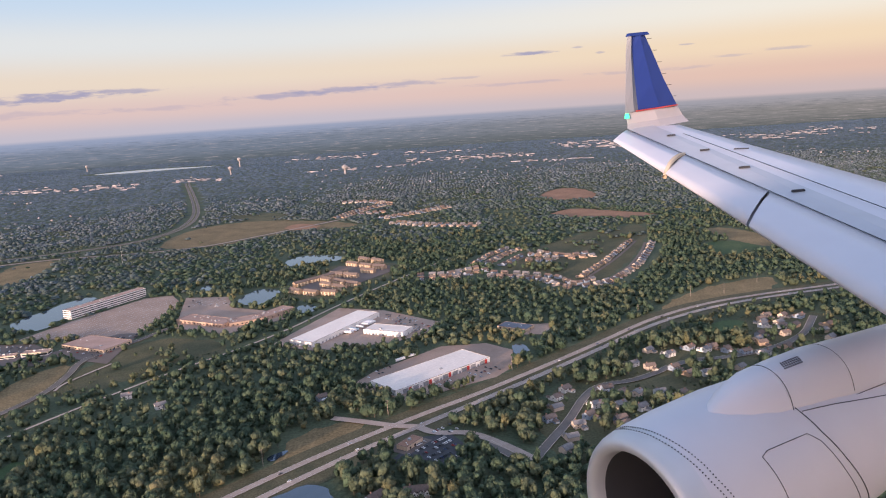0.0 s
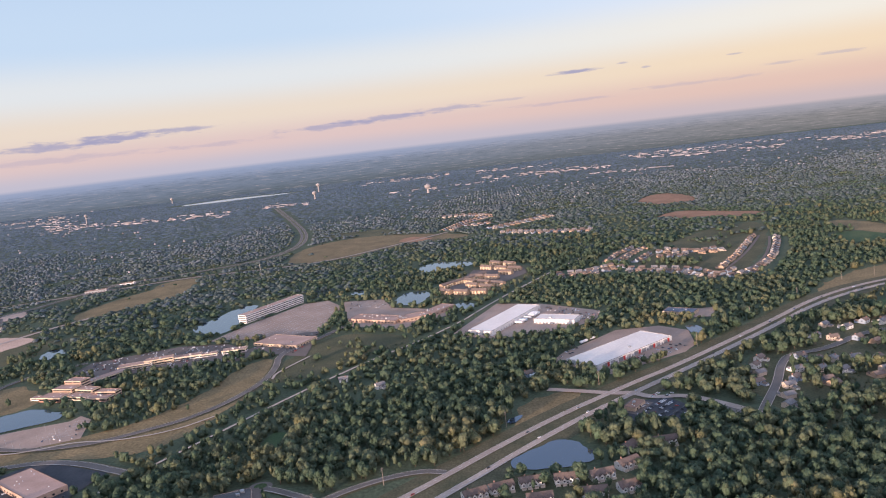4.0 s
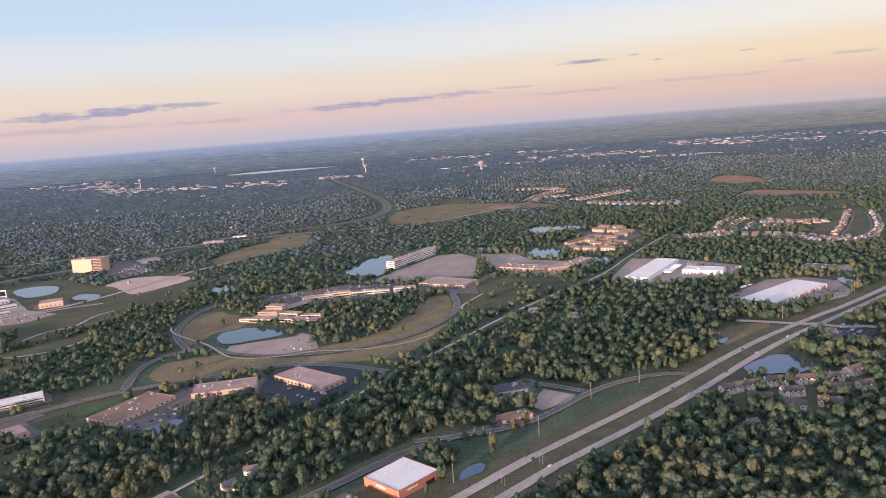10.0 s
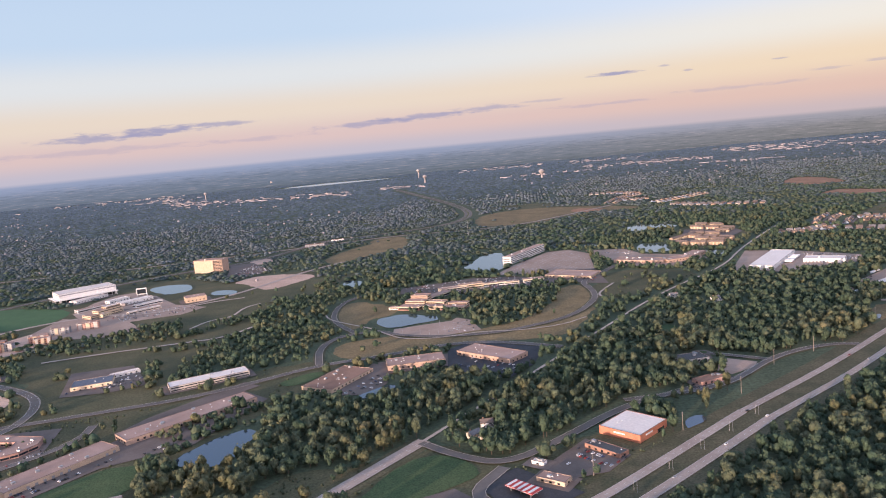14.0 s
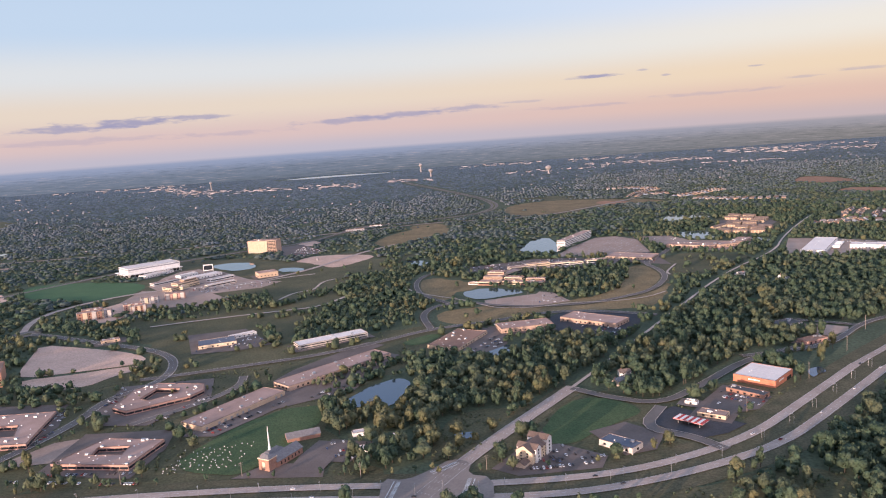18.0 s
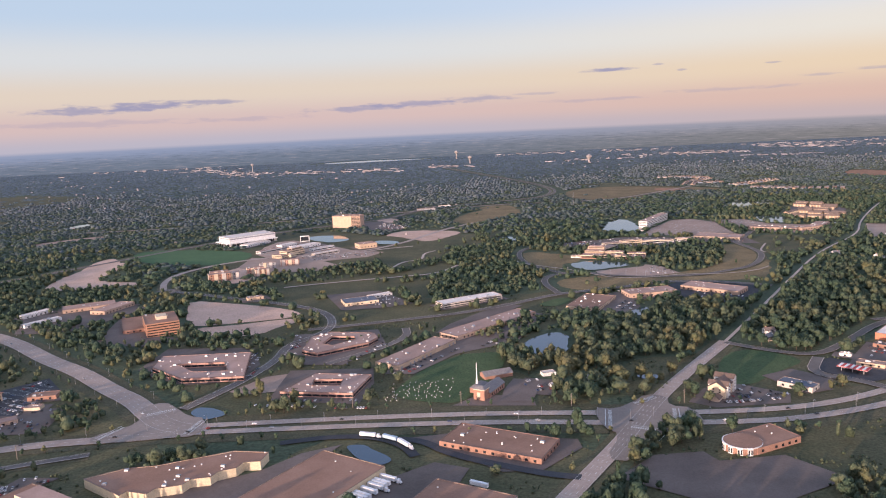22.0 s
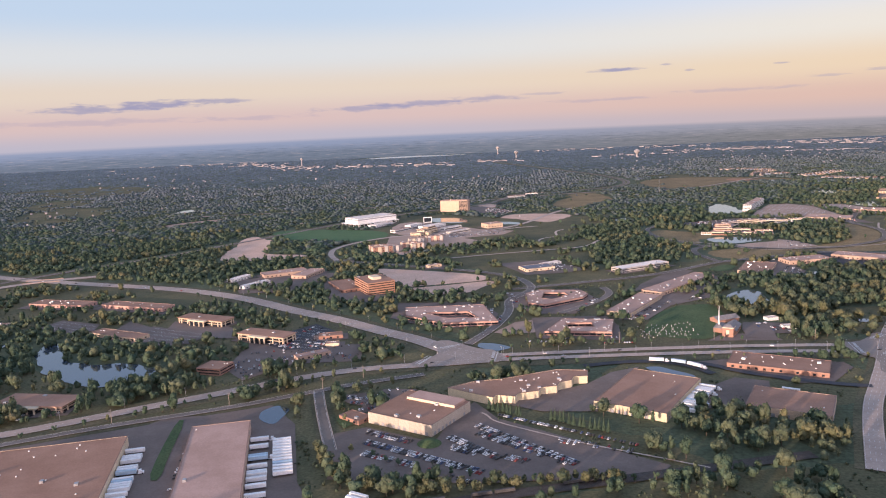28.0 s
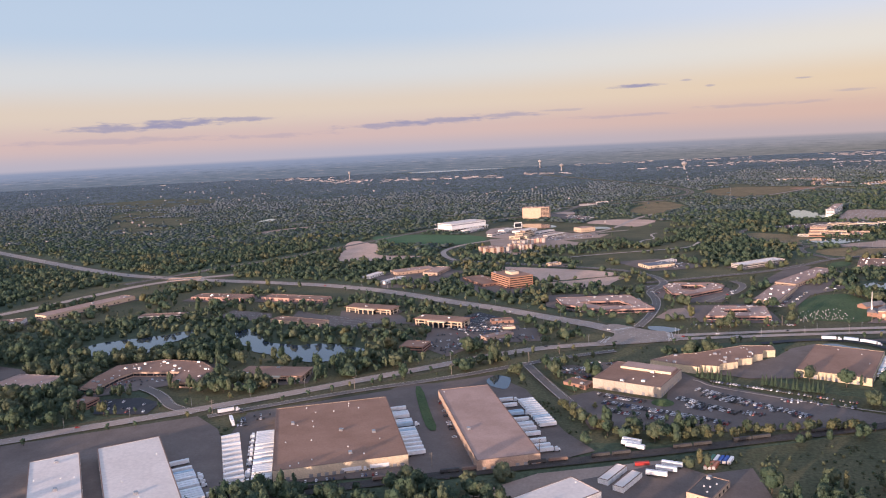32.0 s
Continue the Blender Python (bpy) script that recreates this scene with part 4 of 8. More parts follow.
road("road", "road_grey", [(-1330, -126), (-1294, -104), (-1236, -71), (-1169, -41), (-1114, -7), (-1083, 11), (-1038, 30)], 6, 0.2, verge=4)
road("road", "road_grey", [(-1112, -7), (-1098, -50), (-1076, -110)], 7, 0.21, verge=3)
road("road", "road_grey", [(-1342, -118), (-1367, -108), (-1387, -82), (-1412, -64)], 8, 0.21)
# far highway with its bridge, and the road by the sports halls
FAR = [(-1000, 1480), (-860, 1540), (-752, 1597), (-690, 1655), (-656, 1773), (-666, 1926), (-722, 2150), (-860, 2540), (-985, 2880), (-1110, 3220)]
ribbon("verge", "grass", FAR, 24, 0.1, clear=0.0)
road("highway", "road_grey", [(x - 6.5, y) for x, y in FAR], 6.5, 0.22, edge=False, clear=14)
road("highway", "road_grey", [(x + 6.5, y) for x, y in FAR], 6.5, 0.22, edge=False, clear=14)
road("road", "concrete_road", [(-1800, 1180), (-1394, 1240), (-1000, 1400), (-801, 1495), (-677, 1490), (-520, 1515), (-406, 1640), (-268, 1804)], 9, 0.2, verge=8, edge=False, clear=10)
road("road", "road_grey", [(-1700, 400), (-1620, 520), (-1544, 606), (-1465, 742), (-1371, 917), (-1290, 1050), (-1172, 1170), (-1055, 1250), (-1016, 1386), (-960, 1500)], 10, 0.2, verge=9, edge=False, clear=14)
road("road", "road_grey", [(-711, 474), (-728, 536), (-719, 579), (-698, 592), (-673, 600), (-639, 570), (-585, 556), (-529, 560), (-499, 576), (-445, 612), (-410, 690), (-409, 751), (-422, 805), (-396, 845), (-362, 915)], 7, 0.22, verge=3, edge=False)
road("road", "road_grey", [(-698, 592), (-745, 660), (-760, 740), (-750, 804), (-690, 850)], 6, 0.21, verge=3, edge=False)
road("road", "road_grey", [(-975, 330), (-941, 341), (-875, 366), (-820, 387), (-765, 424), (-712, 471), (-646, 493), (-581, 526), (-526, 523), (-462, 490)], 8, 0.2, verge=3)
road("road", "road_grey", [(-1236, 540), (-1186, 522), (-1123, 489), (-1051, 455), (-998, 425), (-966, 389), (-951, 340), (-959, 305), (-980, 276), (-975, 225), (-990, 160), (-1010, 110)], 8.5, 0.21, verge=4, dash=(0.0,))
road("road", "concrete_road", [(-1236, 546), (-1260, 595), (-1270, 660), (-1235, 736), (-1169, 790), (-1048, 800), (-968, 880), (-906, 1061), (-850, 1150)], 9, 0.21, verge=4, edge=False)
road("road", "road_grey", [(-873, 330), (-866, 300), (-884, 262), (-925, 215)], 7, 0.2, verge=3, edge=False)
road("trail", "path_pale", [(-402, 709), (-404, 726), (-393, 754), (-378, 787)], 3, 0.2, edge=False, clear=3)
road("trail", "path_pale", [(-764, 698), (-752, 672), (-717, 640), (-695, 622), (-678, 606), (-656, 577), (-636, 556), (-601, 551), (-575, 558), (-549, 569), (-506, 563), (-458, 576), (-429, 606)], 2.2, 0.3, edge=False, clear=4)
road("road", "road_grey", [(-420, 330), (-365, 342), (-341, 353), (-320, 370), (-284, 414), (-249, 439), (-215, 450), (-196, 444)], 6, 0.2, verge=2)
road("road", "road_grey", [(-330, 441), (-318, 435), (-297, 422), (-284, 413)], 6, 0.2)
patch("turning_circle", "road_grey", [(-335 + 9 * math.cos(a * 0.3927), 446 + 8 * math.sin(a * 0.3927)) for a in range(16)], 0.24, rounded=1, grow=5)
patch("turning_island", "lawn", [(-335 + 5 * math.cos(a * 0.3927), 446 + 4.4 * math.sin(a * 0.3927)) for a in range(16)], 0.66, rounded=1)
road("road", "concrete_road", [(-110, 600), (-85, 590), (-50, 574), (-39, 575), (-23, 557), (4, 558), (30, 530), (49, 504)], 8, 0.3, edge=False)
road("road", "road_grey", [(17, 537), (45, 495), (59, 522), (85, 568), (103, 611), (122, 640), (160, 645), (215, 690), (270, 690), (347, 732), (393, 806)], 7, 0.2, edge=False, clear=3)
road("road", "road_grey", [(-575, 262), (-545, 236), (-511, 220), (-474, 256), (-428, 310), (-397, 332), (-364, 350)], 7, 0.2, edge=False)
road("road", "road_grey", [(-512, 216), (-533, 176), (-503, 158), (-487, 136)], 8, 0.2, edge=False)
road("road", "asphalt_dark", [(-915, 48), (-888, 57), (-862, 59), (-843, 53), (-830, 42), (-822, 28)], 7, 0.2, edge=False)
road("road", "asphalt_dark", [(-843, 55), (-820, 52), (-800, 30), (-745, 5), (-722, 0)], 7, 0.2, edge=False)
patch("junction", "junction_grey", [(-706, 108), (-690, 104), (-676, 118), (-664, 134), (-650, 128), (-652, 110), (-636, 106), (-634, 72), (-656, 70), (-668, 58), (-690, 20), (-706, 24), (-692, 60), (-702, 72)], 0.98, rounded=1)
patch("junction", "junction_grey", [(-1046, 112), (-1032, 126), (-1016, 112), (-1000, 96), (-984, 92), (-976, 60), (-1000, 56), (-1030, 50), (-1048, 46), (-1054, 60), (-1036, 74), (-1033, 92)], 0.98, rounded=1)


for ring in ([(-720, 112), (-676, 142), (-640, 136), (-622, 108), (-622, 66), (-650, 64), (-690, 8), (-716, 12), (-704, 62)], [(-1062, 120), (-1030, 136), (-990, 108), (-962, 96), (-962, 52), (-1010, 44), (-1062, 40)]):
    paint(ring, 0.0)
for a, b in zip(HW_N2[3:], HW_N2[4:]):
    paint([(a[0], a[1] + 5), (b[0], b[1] + 5), (b[0], b[1] - 28), (a[0], a[1] - 28)], 0.0)


def crossing(xa, ya, xb, yb, depth=2.6):
    """A crosswalk of white bars from kerb to kerb, with a stop line beside it."""
    a, b = np.array((xa, ya), float), np.array((xb, yb), float)
    ln = float(np.hypot(*(b - a)))
    u = (b - a) / ln
    n = np.array((-u[1], u[0]))
    for k in range(int(ln / 1.5)):
        p = a + u * (k * 1.5 + 0.3)
        q = p + u * 0.7
        paint_lines.face([(*(p - n * depth / 2), 1.08), (*(q - n * depth / 2), 1.08), (*(q + n * depth / 2), 1.08), (*(p + n * depth / 2), 1.08)])
    for o in (depth / 2 + 1.6,):
        p, q = a + n * o, b + n * o
        paint_lines.face([(*p, 1.08), (*q, 1.08), (*(q + n * 0.5), 1.08), (*(p + n * 0.5), 1.08)])


for ends in ((-650, 104, -654, 74), (-697, 74, -694, 103), (-684, 72, -668, 66), (-660, 128, -676, 114), (-986, 88, -988, 62), (-1046, 54, -1038, 76), (-1016, 110, -1034, 98)):
    crossing(*ends)
for sh in (-3.4, 0.0, 3.4):
    lines([(-668 + sh, 60 - sh * 0.5), (-690 + sh, 22 - sh * 0.5)], 0.0, None, 0.2, 1.08)
road("highway", "concrete_road", [(-1900, 20), (-1800, 130), (-1752, 212), (-1719, 272), (-1695, 333), (-1664, 398), (-1612, 440), (-1560, 462)], 15, 0.21, verge=9, dash=(0.0,), clear=15)
RAIL = [(-1400, -290), (-1291, -256), (-1224, -236), (-1178, -221), (-1117, -204), (-1024, -178), (-970, -161), (-800, -110)]
ribbon("rail_bed", "ballast", RAIL, 9, 0.15, clear=3)
for s in (-2.6, -1.7, 1.7, 2.6):
    ribbon("rail", "wagon_grey", RAIL, 0.18, 0.32, clear=None, shift=s)


# ---- buildings ----
from mathutils import geometry

AX = {"s": (0, -1), "n": (0, 1), "w": (-1, 0), "e": (1, 0)}


def sides_seen(rot):
    """The sides of a building that face the flight path."""
    r = radians(rot)
    seen = []
    for k, (x, y) in AX.items():
        wx, wy = x * math.cos(r) - y * math.sin(r), x * math.sin(r) + y * math.cos(r)
        if -wy * 0.9 + abs(wx) * 0.35 > 0.2:
            seen.append(k)
    return seen


def side_pose(k, w, d, along, out, z):
    """A pose on a side wall: x along the wall, y outwards."""
    if k == "s":
        return pose(along, -d / 2 - out, z, 0, 0, 180)
    if k == "n":
        return pose(-along, d / 2 + out, z, 0, 0, 0)
    if k == "w":
        return pose(-w / 2 - out, -along, z, 0, 0, 90)
    return pose(w / 2 + out, along, z, 0, 0, -90)


def shell(e, w, d, h, wall, roof, parapet=0.5, thick=0.4, coping="trim_white", z0=0.0):
    b = Build()
    b.box(-w / 2, -d / 2, z0, w / 2, -d / 2 + thick, h)
    b.box(-w / 2, d / 2 - thick, z0, w / 2, d / 2, h)
    b.box(-w / 2, -d / 2 + thick, z0, -w / 2 + thick, d / 2 - thick, h)
    b.box(w / 2 - thick, -d / 2 + thick, z0, w / 2, d / 2 - thick, h)
    wl = part("wall", b, wall, e)
    part("roof", block(-w / 2 + thick, -d / 2 + thick, h - parapet - 0.3, w / 2 - thick, d / 2 - thick, h - parapet), roof, e)
    if coping:
        c = Build()
        o, t = 0.12, thick + 0.1
        c.box(-w / 2 - o, -d / 2 - o, h, w / 2 + o, -d / 2 + t, h + 0.08)
        c.box(-w / 2 - o, d / 2 - t, h, w / 2 + o, d / 2 + o, h + 0.08)
        c.box(-w / 2 - o, -d / 2 + t, h, -w / 2 + t, d / 2 - t, h + 0.08)
        c.box(w / 2 - t, -d / 2 + t, h, w / 2 + o, d / 2 - t, h + 0.08)
        part("coping", c, coping, e)
    return wl


def rooftop(e, rng, w, d, z, count, big=True):
    small = block(-0.42, -0.36, 0, 0.42, 0.36, 0.5, 0.06).mesh("roof_unit", "trim_white")
    large = block(-1.4, -1.1, 0, 1.4, 1.1, 1.3, 0.12).mesh("roof_unit", "metal_grey")
    for _ in range(int(count * 0.66 + 0.5)):
        x, y = rng.uniform(-w / 2 + 2.5, w / 2 - 2.5), rng.uniform(-d / 2 + 2.5, d / 2 - 2.5)
        part("roof_unit", large if big and rng.random() < 0.3 else small, None, e, at=pose(x, y, z, 0, 0, 0))


def row_of(e, name, me, k, w, d, z, step, out=0.0, skip=0.0, rng=None, margin=1.5, limit=60):
    length = w if k in "sn" else d
    n = min(limit, max(1, int((length - 2 * margin) / step)))
    for i in range(n):
        if rng and rng.random() < skip:
            continue
        part(name, me, None, e, at=side_pose(k, w, d, (i - (n - 1) / 2) * (length - 2 * margin) / n, out, z))


def bld(name, x, y, w, d, rot, h, wall, roof, label, category, style="dock", floors=1, units=8, apron=0.0, seed=1, parapet=0.18, coping="roof_edge", accent=None):
    rng = random.Random(int(x * 7 + y * 3) + seed)
    e = thing(name, x, y, rot, label, category)
    shell(e, w, d, h, wall, roof, parapet, coping=coping)
    rooftop(e, rng, w, d, h - parapet, units)
    seen = sides_seen(rot)
    if style == "dock":
        door = block(-1.1, -0.1, 0, 1.1, 0.12, 2.4).mesh("dock_door", "wall_grey")
        for k in seen:
            length = w if k in "sn" else d
            n = max(2, round(length / 8))
            pw = length / n
            panel = block(-pw / 2 + 0.12, 0, 0.05, pw / 2 - 0.12, 0.14, h - 0.25).mesh("wall_panel", wall)
            for i in range(n):
                part("wall_panel", panel, None, e, at=side_pose(k, w, d, (i - (n - 1) / 2) * pw, 0.0, 0))
            row_of(e, "dock_door", door, k, w, d, 0.1, 4.2 if k in "we" or w < 70 else 6.0, 0.15, 0.35, rng)
    elif style == "plain":
        pane = block(-0.9, -0.1, 0, 0.9, 0.12, min(1.6, h * 0.4)).mesh("window", "glass_dark")
        for k in seen:
            row_of(e, "window", pane, k, w, d, h * 0.28, 5.2, 0.02, 0.15, rng)
    elif style == "bands":
        fh = (h - 0.8) / floors
        for k in seen:
            length = w if k in "sn" else d
            n = max(2, round(length / 13))
            pw = (length - 1.6) / n
            pane = block(-pw / 2 + 0.15, -0.1, 0, pw / 2 - 0.15, 0.1, fh * 0.40).mesh("window", "glass_dark")
            for f in range(floors):
                row_of(e, "window", pane, k, w, d, 0.5 + f * fh + fh * 0.25, pw, 0.0, margin=0.8)
            if accent:
                ledge = block(-length / 2, 0, 0, length / 2, 0.5, fh * 0.30).mesh("ledge", accent)
                for f in range(floors):
                    part("ledge", ledge, None, e, at=side_pose(k, w, d, 0, 0.0, 0.5 + f * fh + fh * 0.74))
    elif style == "panes":
        fh = (h - 0.6) / floors
        pane = block(-0.6, -0.1, 0, 0.6, 0.1, fh * 0.5).mesh("window", "glass_dark")
        for k in seen:
            for f in range(floors):
                row_of(e, "window", pane, k, w, d, 0.4 + f * fh + fh * 0.2, 3.4, 0.0, limit=24)
    elif style == "columns":
        glass = block
        for k in seen:
            length = w if k in "sn" else d
            part("window", glass(-length / 2 + 1.5, 0, 0.5, length / 2 - 1.5, 0.1, h - 1.4), "glass_dark", e, at=side_pose(k, w, d, 0, 0.0, 0))
            band = block(-length / 2 + 1.4, 0, 0, length / 2 - 1.4, 0.35, 0.7).mesh("ledge", wall)
            part("ledge", band, None, e, at=side_pose(k, w, d, 0, 0.0, h * 0.45))
            col = block(-0.45, 0, 0, 0.45, 0.9, h - 1.2).mesh("column", "wall_cream")
            row_of(e, "column", col, k, w, d, 0, length / max(3, round(length / 7)), 0.0, margin=0.5)
            if k == "s" and length > 45:
                bay = part("entrance_bay", block(-length * 0.16, 0, 0.2, length * 0.16, 4.6, h - 0.9), "glass_dark", e, "projecting glass entrance bay", at=side_pose(k, w, d, 0, 0.0, 0))
                part("bay_roof", block(-length * 0.19, 0, h - 0.9, length * 0.19, 5.4, h + 0.3), "wall_cream", bay)
                for a in (-1, -0.36, 0.36, 1):
                    part("column", block(a * length * 0.16 - 0.5, 4.4, 0, a * length * 0.16 + 0.5, 5.3, h - 0.9), "wall_cream", bay)
        part("roof_slab", block(-w / 2 - 1.2, -d / 2 - 1.2, h + 0.1, w / 2 + 1.2, d / 2 + 1.2, h + 0.45, 0.1), roof, e)
    g = apron or 7
    r = radians(rot)
    corners = [(x + a * math.cos(r) - b2 * math.sin(r), y + a * math.sin(r) + b2 * math.cos(r)) for a, b2 in
               ((-w / 2 - g, -d / 2 - g), (w / 2 + g, -d / 2 - g), (w / 2 + g, d / 2 + g), (-w / 2 - g, d / 2 + g))]
    paint(corners, 0.0)
    if apron:
        ob = Build()
        za = layer("asphalt", 0)
        ob.face([(px, py, za) for px, py in corners])
        tagged(new("apron", ob.mesh("apron", "asphalt")), kind="structure")
    return e


# warehouses by the road
bld("warehouse", -142.9, 865.5, 128.8, 33.3, 59.9, 6.2, "wall_white", "roof_white", "long white flat-roofed warehouse with trailers at its docks", "warehouse", units=6)
bld("warehouse", -79.7, 841.3, 52.5, 24.5, -26.1, 6.2, "wall_white", "roof_white", "short white-roofed warehouse with cream walls in a paved yard", "warehouse", units=4)
wh2 = bld("warehouse", -27.4, 695.4, 118, 40.5, 41.0, 5.6, "wall_white", "roof_white", "cream and grey panelled warehouse with white roof and red doors", "warehouse", units=6)
bld("service_building", 66.2, 827.7, 37.1, 19.8, -33, 4.0, "wall_tan", "roof_slate", "small tan building with a blue-grey flat roof", "building", "plain", units=3)
bld("office_building", -501.5, 1055.4, 129, 15.2, 63.3, 12.7, "wall_white", "roof_tan", "long white office block with dark window bands beside a lake", "office building", "bands", 4, 10, accent="trim_white")
bld("office_building", -429.1, 862.4, 73.6, 40, -27.1, 4.0, "wall_tan", "roof_tan", "low office pavilion with a tan flat roof and white edge", "building", "plain", units=5)
bld("brick_building", -607.7, 460.1, 57.3, 26, 14.7, 5.6, "wall_orange", "roof_tan", "long low orange-brick business building beside a dark lot", "building", "plain", units=14, apron=8)
bld("brick_building", -532.2, 474.1, 68.1, 28.9, -36, 5.2, "wall_orange", "roof_tan", "orange-brick business building with tan flat roof", "building", "plain", units=14)
bld("workshop_building", -677, 421.1, 64.5, 36, 66, 3.6, "wall_tan", "roof_brown", "low workshop building with many white roof vents", "building", "plain", units=22)
bld("office_building", -814.7, 439.5, 77.1, 20, 33.4, 5.7, "wall_offwhite", "roof_white", "white-roofed two-storey office with rows of windows on grass", "office building", "bands", 2, 12, apron=6)
bld("service_building", -945.6, 450.0, 40, 26, 24.1, 4.2, "wall_cream", "roof_slate", "cream building with dark solar panels over its roof", "building", "plain", units=4)
bld("service_building", -927, 480, 30, 10, 40, 3.6, "wall_white", "roof_white", "narrow white annexe with flat roof beside a lot", "building", "plain", units=2)
bld("business_building", -787.3, 335.2, 117.8, 25, 50, 4.8, "wall_orange", "roof_tan", "long tan-roofed business row with orange lower wall", "building", "plain", units=26)
bld("business_building", -848.9, 240.9, 87.6, 25.1, 61, 4.4, "wall_tan", "roof_tan", "long business row with loading yard and parked trailers", "building", "dock", units=20)
store = bld("store_building", -421, 270.6, 35.7, 33.4, 50.5, 6.0, "paint_orange", "roof_white", "orange-red big store with a pale flat roof", "store", "none", units=3)
bld("strip_mall", -443.4, 236.4, 30, 9.4, -44.2, 3.6, "wall_brick", "roof_dark", "low strip mall with dark roof and white edge", "store", "plain", units=6)
orange_office = bld("office_building", -1138.5, 340, 48, 33, -59, 14.5, "brick_orange", "roof_brown", "five-storey orange-brick office with window bands", "office building", "bands", 5, 4, accent="brick_orange")
bld("office_building", -1178, 360, 62, 28, -60, 4.0, "wall_brick", "roof_brown", "low brick wing beside a taller orange office", "office building", "plain", units=5)
bld("office_building", -1286.4, 197.1, 58, 18, -20, 6.2, "wall_tan", "roof_brown", "two-storey office with cream columns and brown roof", "office building", "columns", 2, 5, apron=5)
bld("office_building", -1199.5, 132.2, 52.7, 18.1, -20, 7.0, "wall_tan", "roof_brown", "two-storey office with cream columns and glass front", "office building", "columns", 2, 5, apron=5)
bld("office_building", -1211.9, 43.1, 22, 20, -12, 5.6, "wall_brick", "roof_brown", "small brick office with dark band windows", "office building", "bands", 2, 4)
bld("warehouse", -1500, 285, 78, 22, -10, 4.6, "wall_pink", "roof_brown", "long low pink-walled business row with dark roof", "building", "plain", units=14, apron=9)
bld("warehouse", -1397.8, 268, 88, 20, -15.7, 4.6, "wall_pink", "roof_brown", "long low business row with dark roof and vents", "building", "plain", units=14, apron=9)
big_store = bld("warehouse", -1029.6, -55, 50, 46.5, -27, 7.6, "wall_greige", "roof_brown", "beige warehouse with brown flat roof by a full car park", "warehouse", units=16)
bld("warehouse", -875.6, -18.5, 75.5, 48.8, 62.1, 5.8, "wall_yellow", "roof_brown", "large yellow-walled warehouse with brown flat roof", "warehouse", "dock", units=5)
bld("warehouse", -789, -40, 50, 39, -24, 6.0, "wall_tan", "roof_brown", "tan warehouse with brown flat roof and trailers", "warehouse", "dock", units=5)
bld("business_building", -770.1, 44.8, 69.7, 32, -22.5, 4.2, "wall_brick", "roof_brown", "red-brick business row with brown roof and vents", "building", "plain", units=26)
bld("business_building", -1313.9, -35.7, 55, 22, -4, 5.0, "wall_orange", "roof_brown", "low brown-roofed building with scalloped orange fascia", "building", "columns", 1, 14)
bld("warehouse", -1515, -60, 46, 30, -8, 6.0, "wall_white", "roof_tan", "white warehouse wall with tan roof by the trees", "warehouse", "dock", units=4)
bld("office_building", -1436, -104, 13, 14, -8, 5.0, "wall_brick", "roof_brown", "small square brick office with dark windows", "office building", "bands", 2, 3)
the_hotel = bld("hotel", -609.8, 135.7, 24.7, 12, 60.1, 8.2, "wall_cream", "shingle_dark", "four-storey cream hotel under dark brown gables", "hotel", "panes", 4, 0, coping=None)
bld("office_building", -552, 146.8, 25.5, 12.7, -41.2, 4.2, "wall_offwhite", "roof_slate", "low white building with grey flat roof", "building", "plain", units=5)
golden = bld("hotel", -1117, 1152, 62, 24, -8, 25, "wall_orange", "roof_tan", "tall golden-walled hotel slab beyond a pond", "hotel", "none", 8, 3)
part("front_bay", block(-29, -13.6, 0, 12, -12, 23.5), "wall_tan", golden, "smooth golden bay of the front")
pane = block(-1.6, -0.1, 0, 1.6, 0.12, 1.7).mesh("window", "glass_dark")
for f in range(8):
    for i in range(5):
        part("window", pane, None, golden, at=side_pose("s", 62, 24, 14 + i * 3.6, 0.0, 1.2 + f * 2.9))
sports_hall = bld("sports_hall", -1270, 964, 93, 46, 46, 16.6, "wall_white", "roof_white", "huge white sports hall with smooth walls", "sports hall", "none", units=4)
for k, (x, y, w, d, r, h, wl, rf) in enumerate((
        (-1245, 935, 60, 20, 66, 5, "wall_white", "roof_white"), (-1137, 889, 54, 20, 53, 5, "wall_white", "roof_white"), (-1175, 903, 36, 14, 60, 5.5, "wall_white", "roof_white"),
        (-1022, 866, 32, 25, 31, 8.5, "wall_tan", "roof_tan"), (-1137, 806, 45, 22, 80, 5.5, "wall_yellow", "roof_white"),
        (-1085, 480, 20, 10, 35, 4, "wall_tan", "roof_tan"), (-985, 1425, 44, 16, 10, 4.5, "wall_grey", "roof_brown"), (-945, 1480, 30, 14, 10, 4.5, "wall_white", "roof_brown"))):
    bld("hall_building", x, y, w, d, r, h, wl, rf, "modern flat-roofed building of the sports campus", "building", "plain", units=5, apron=8)
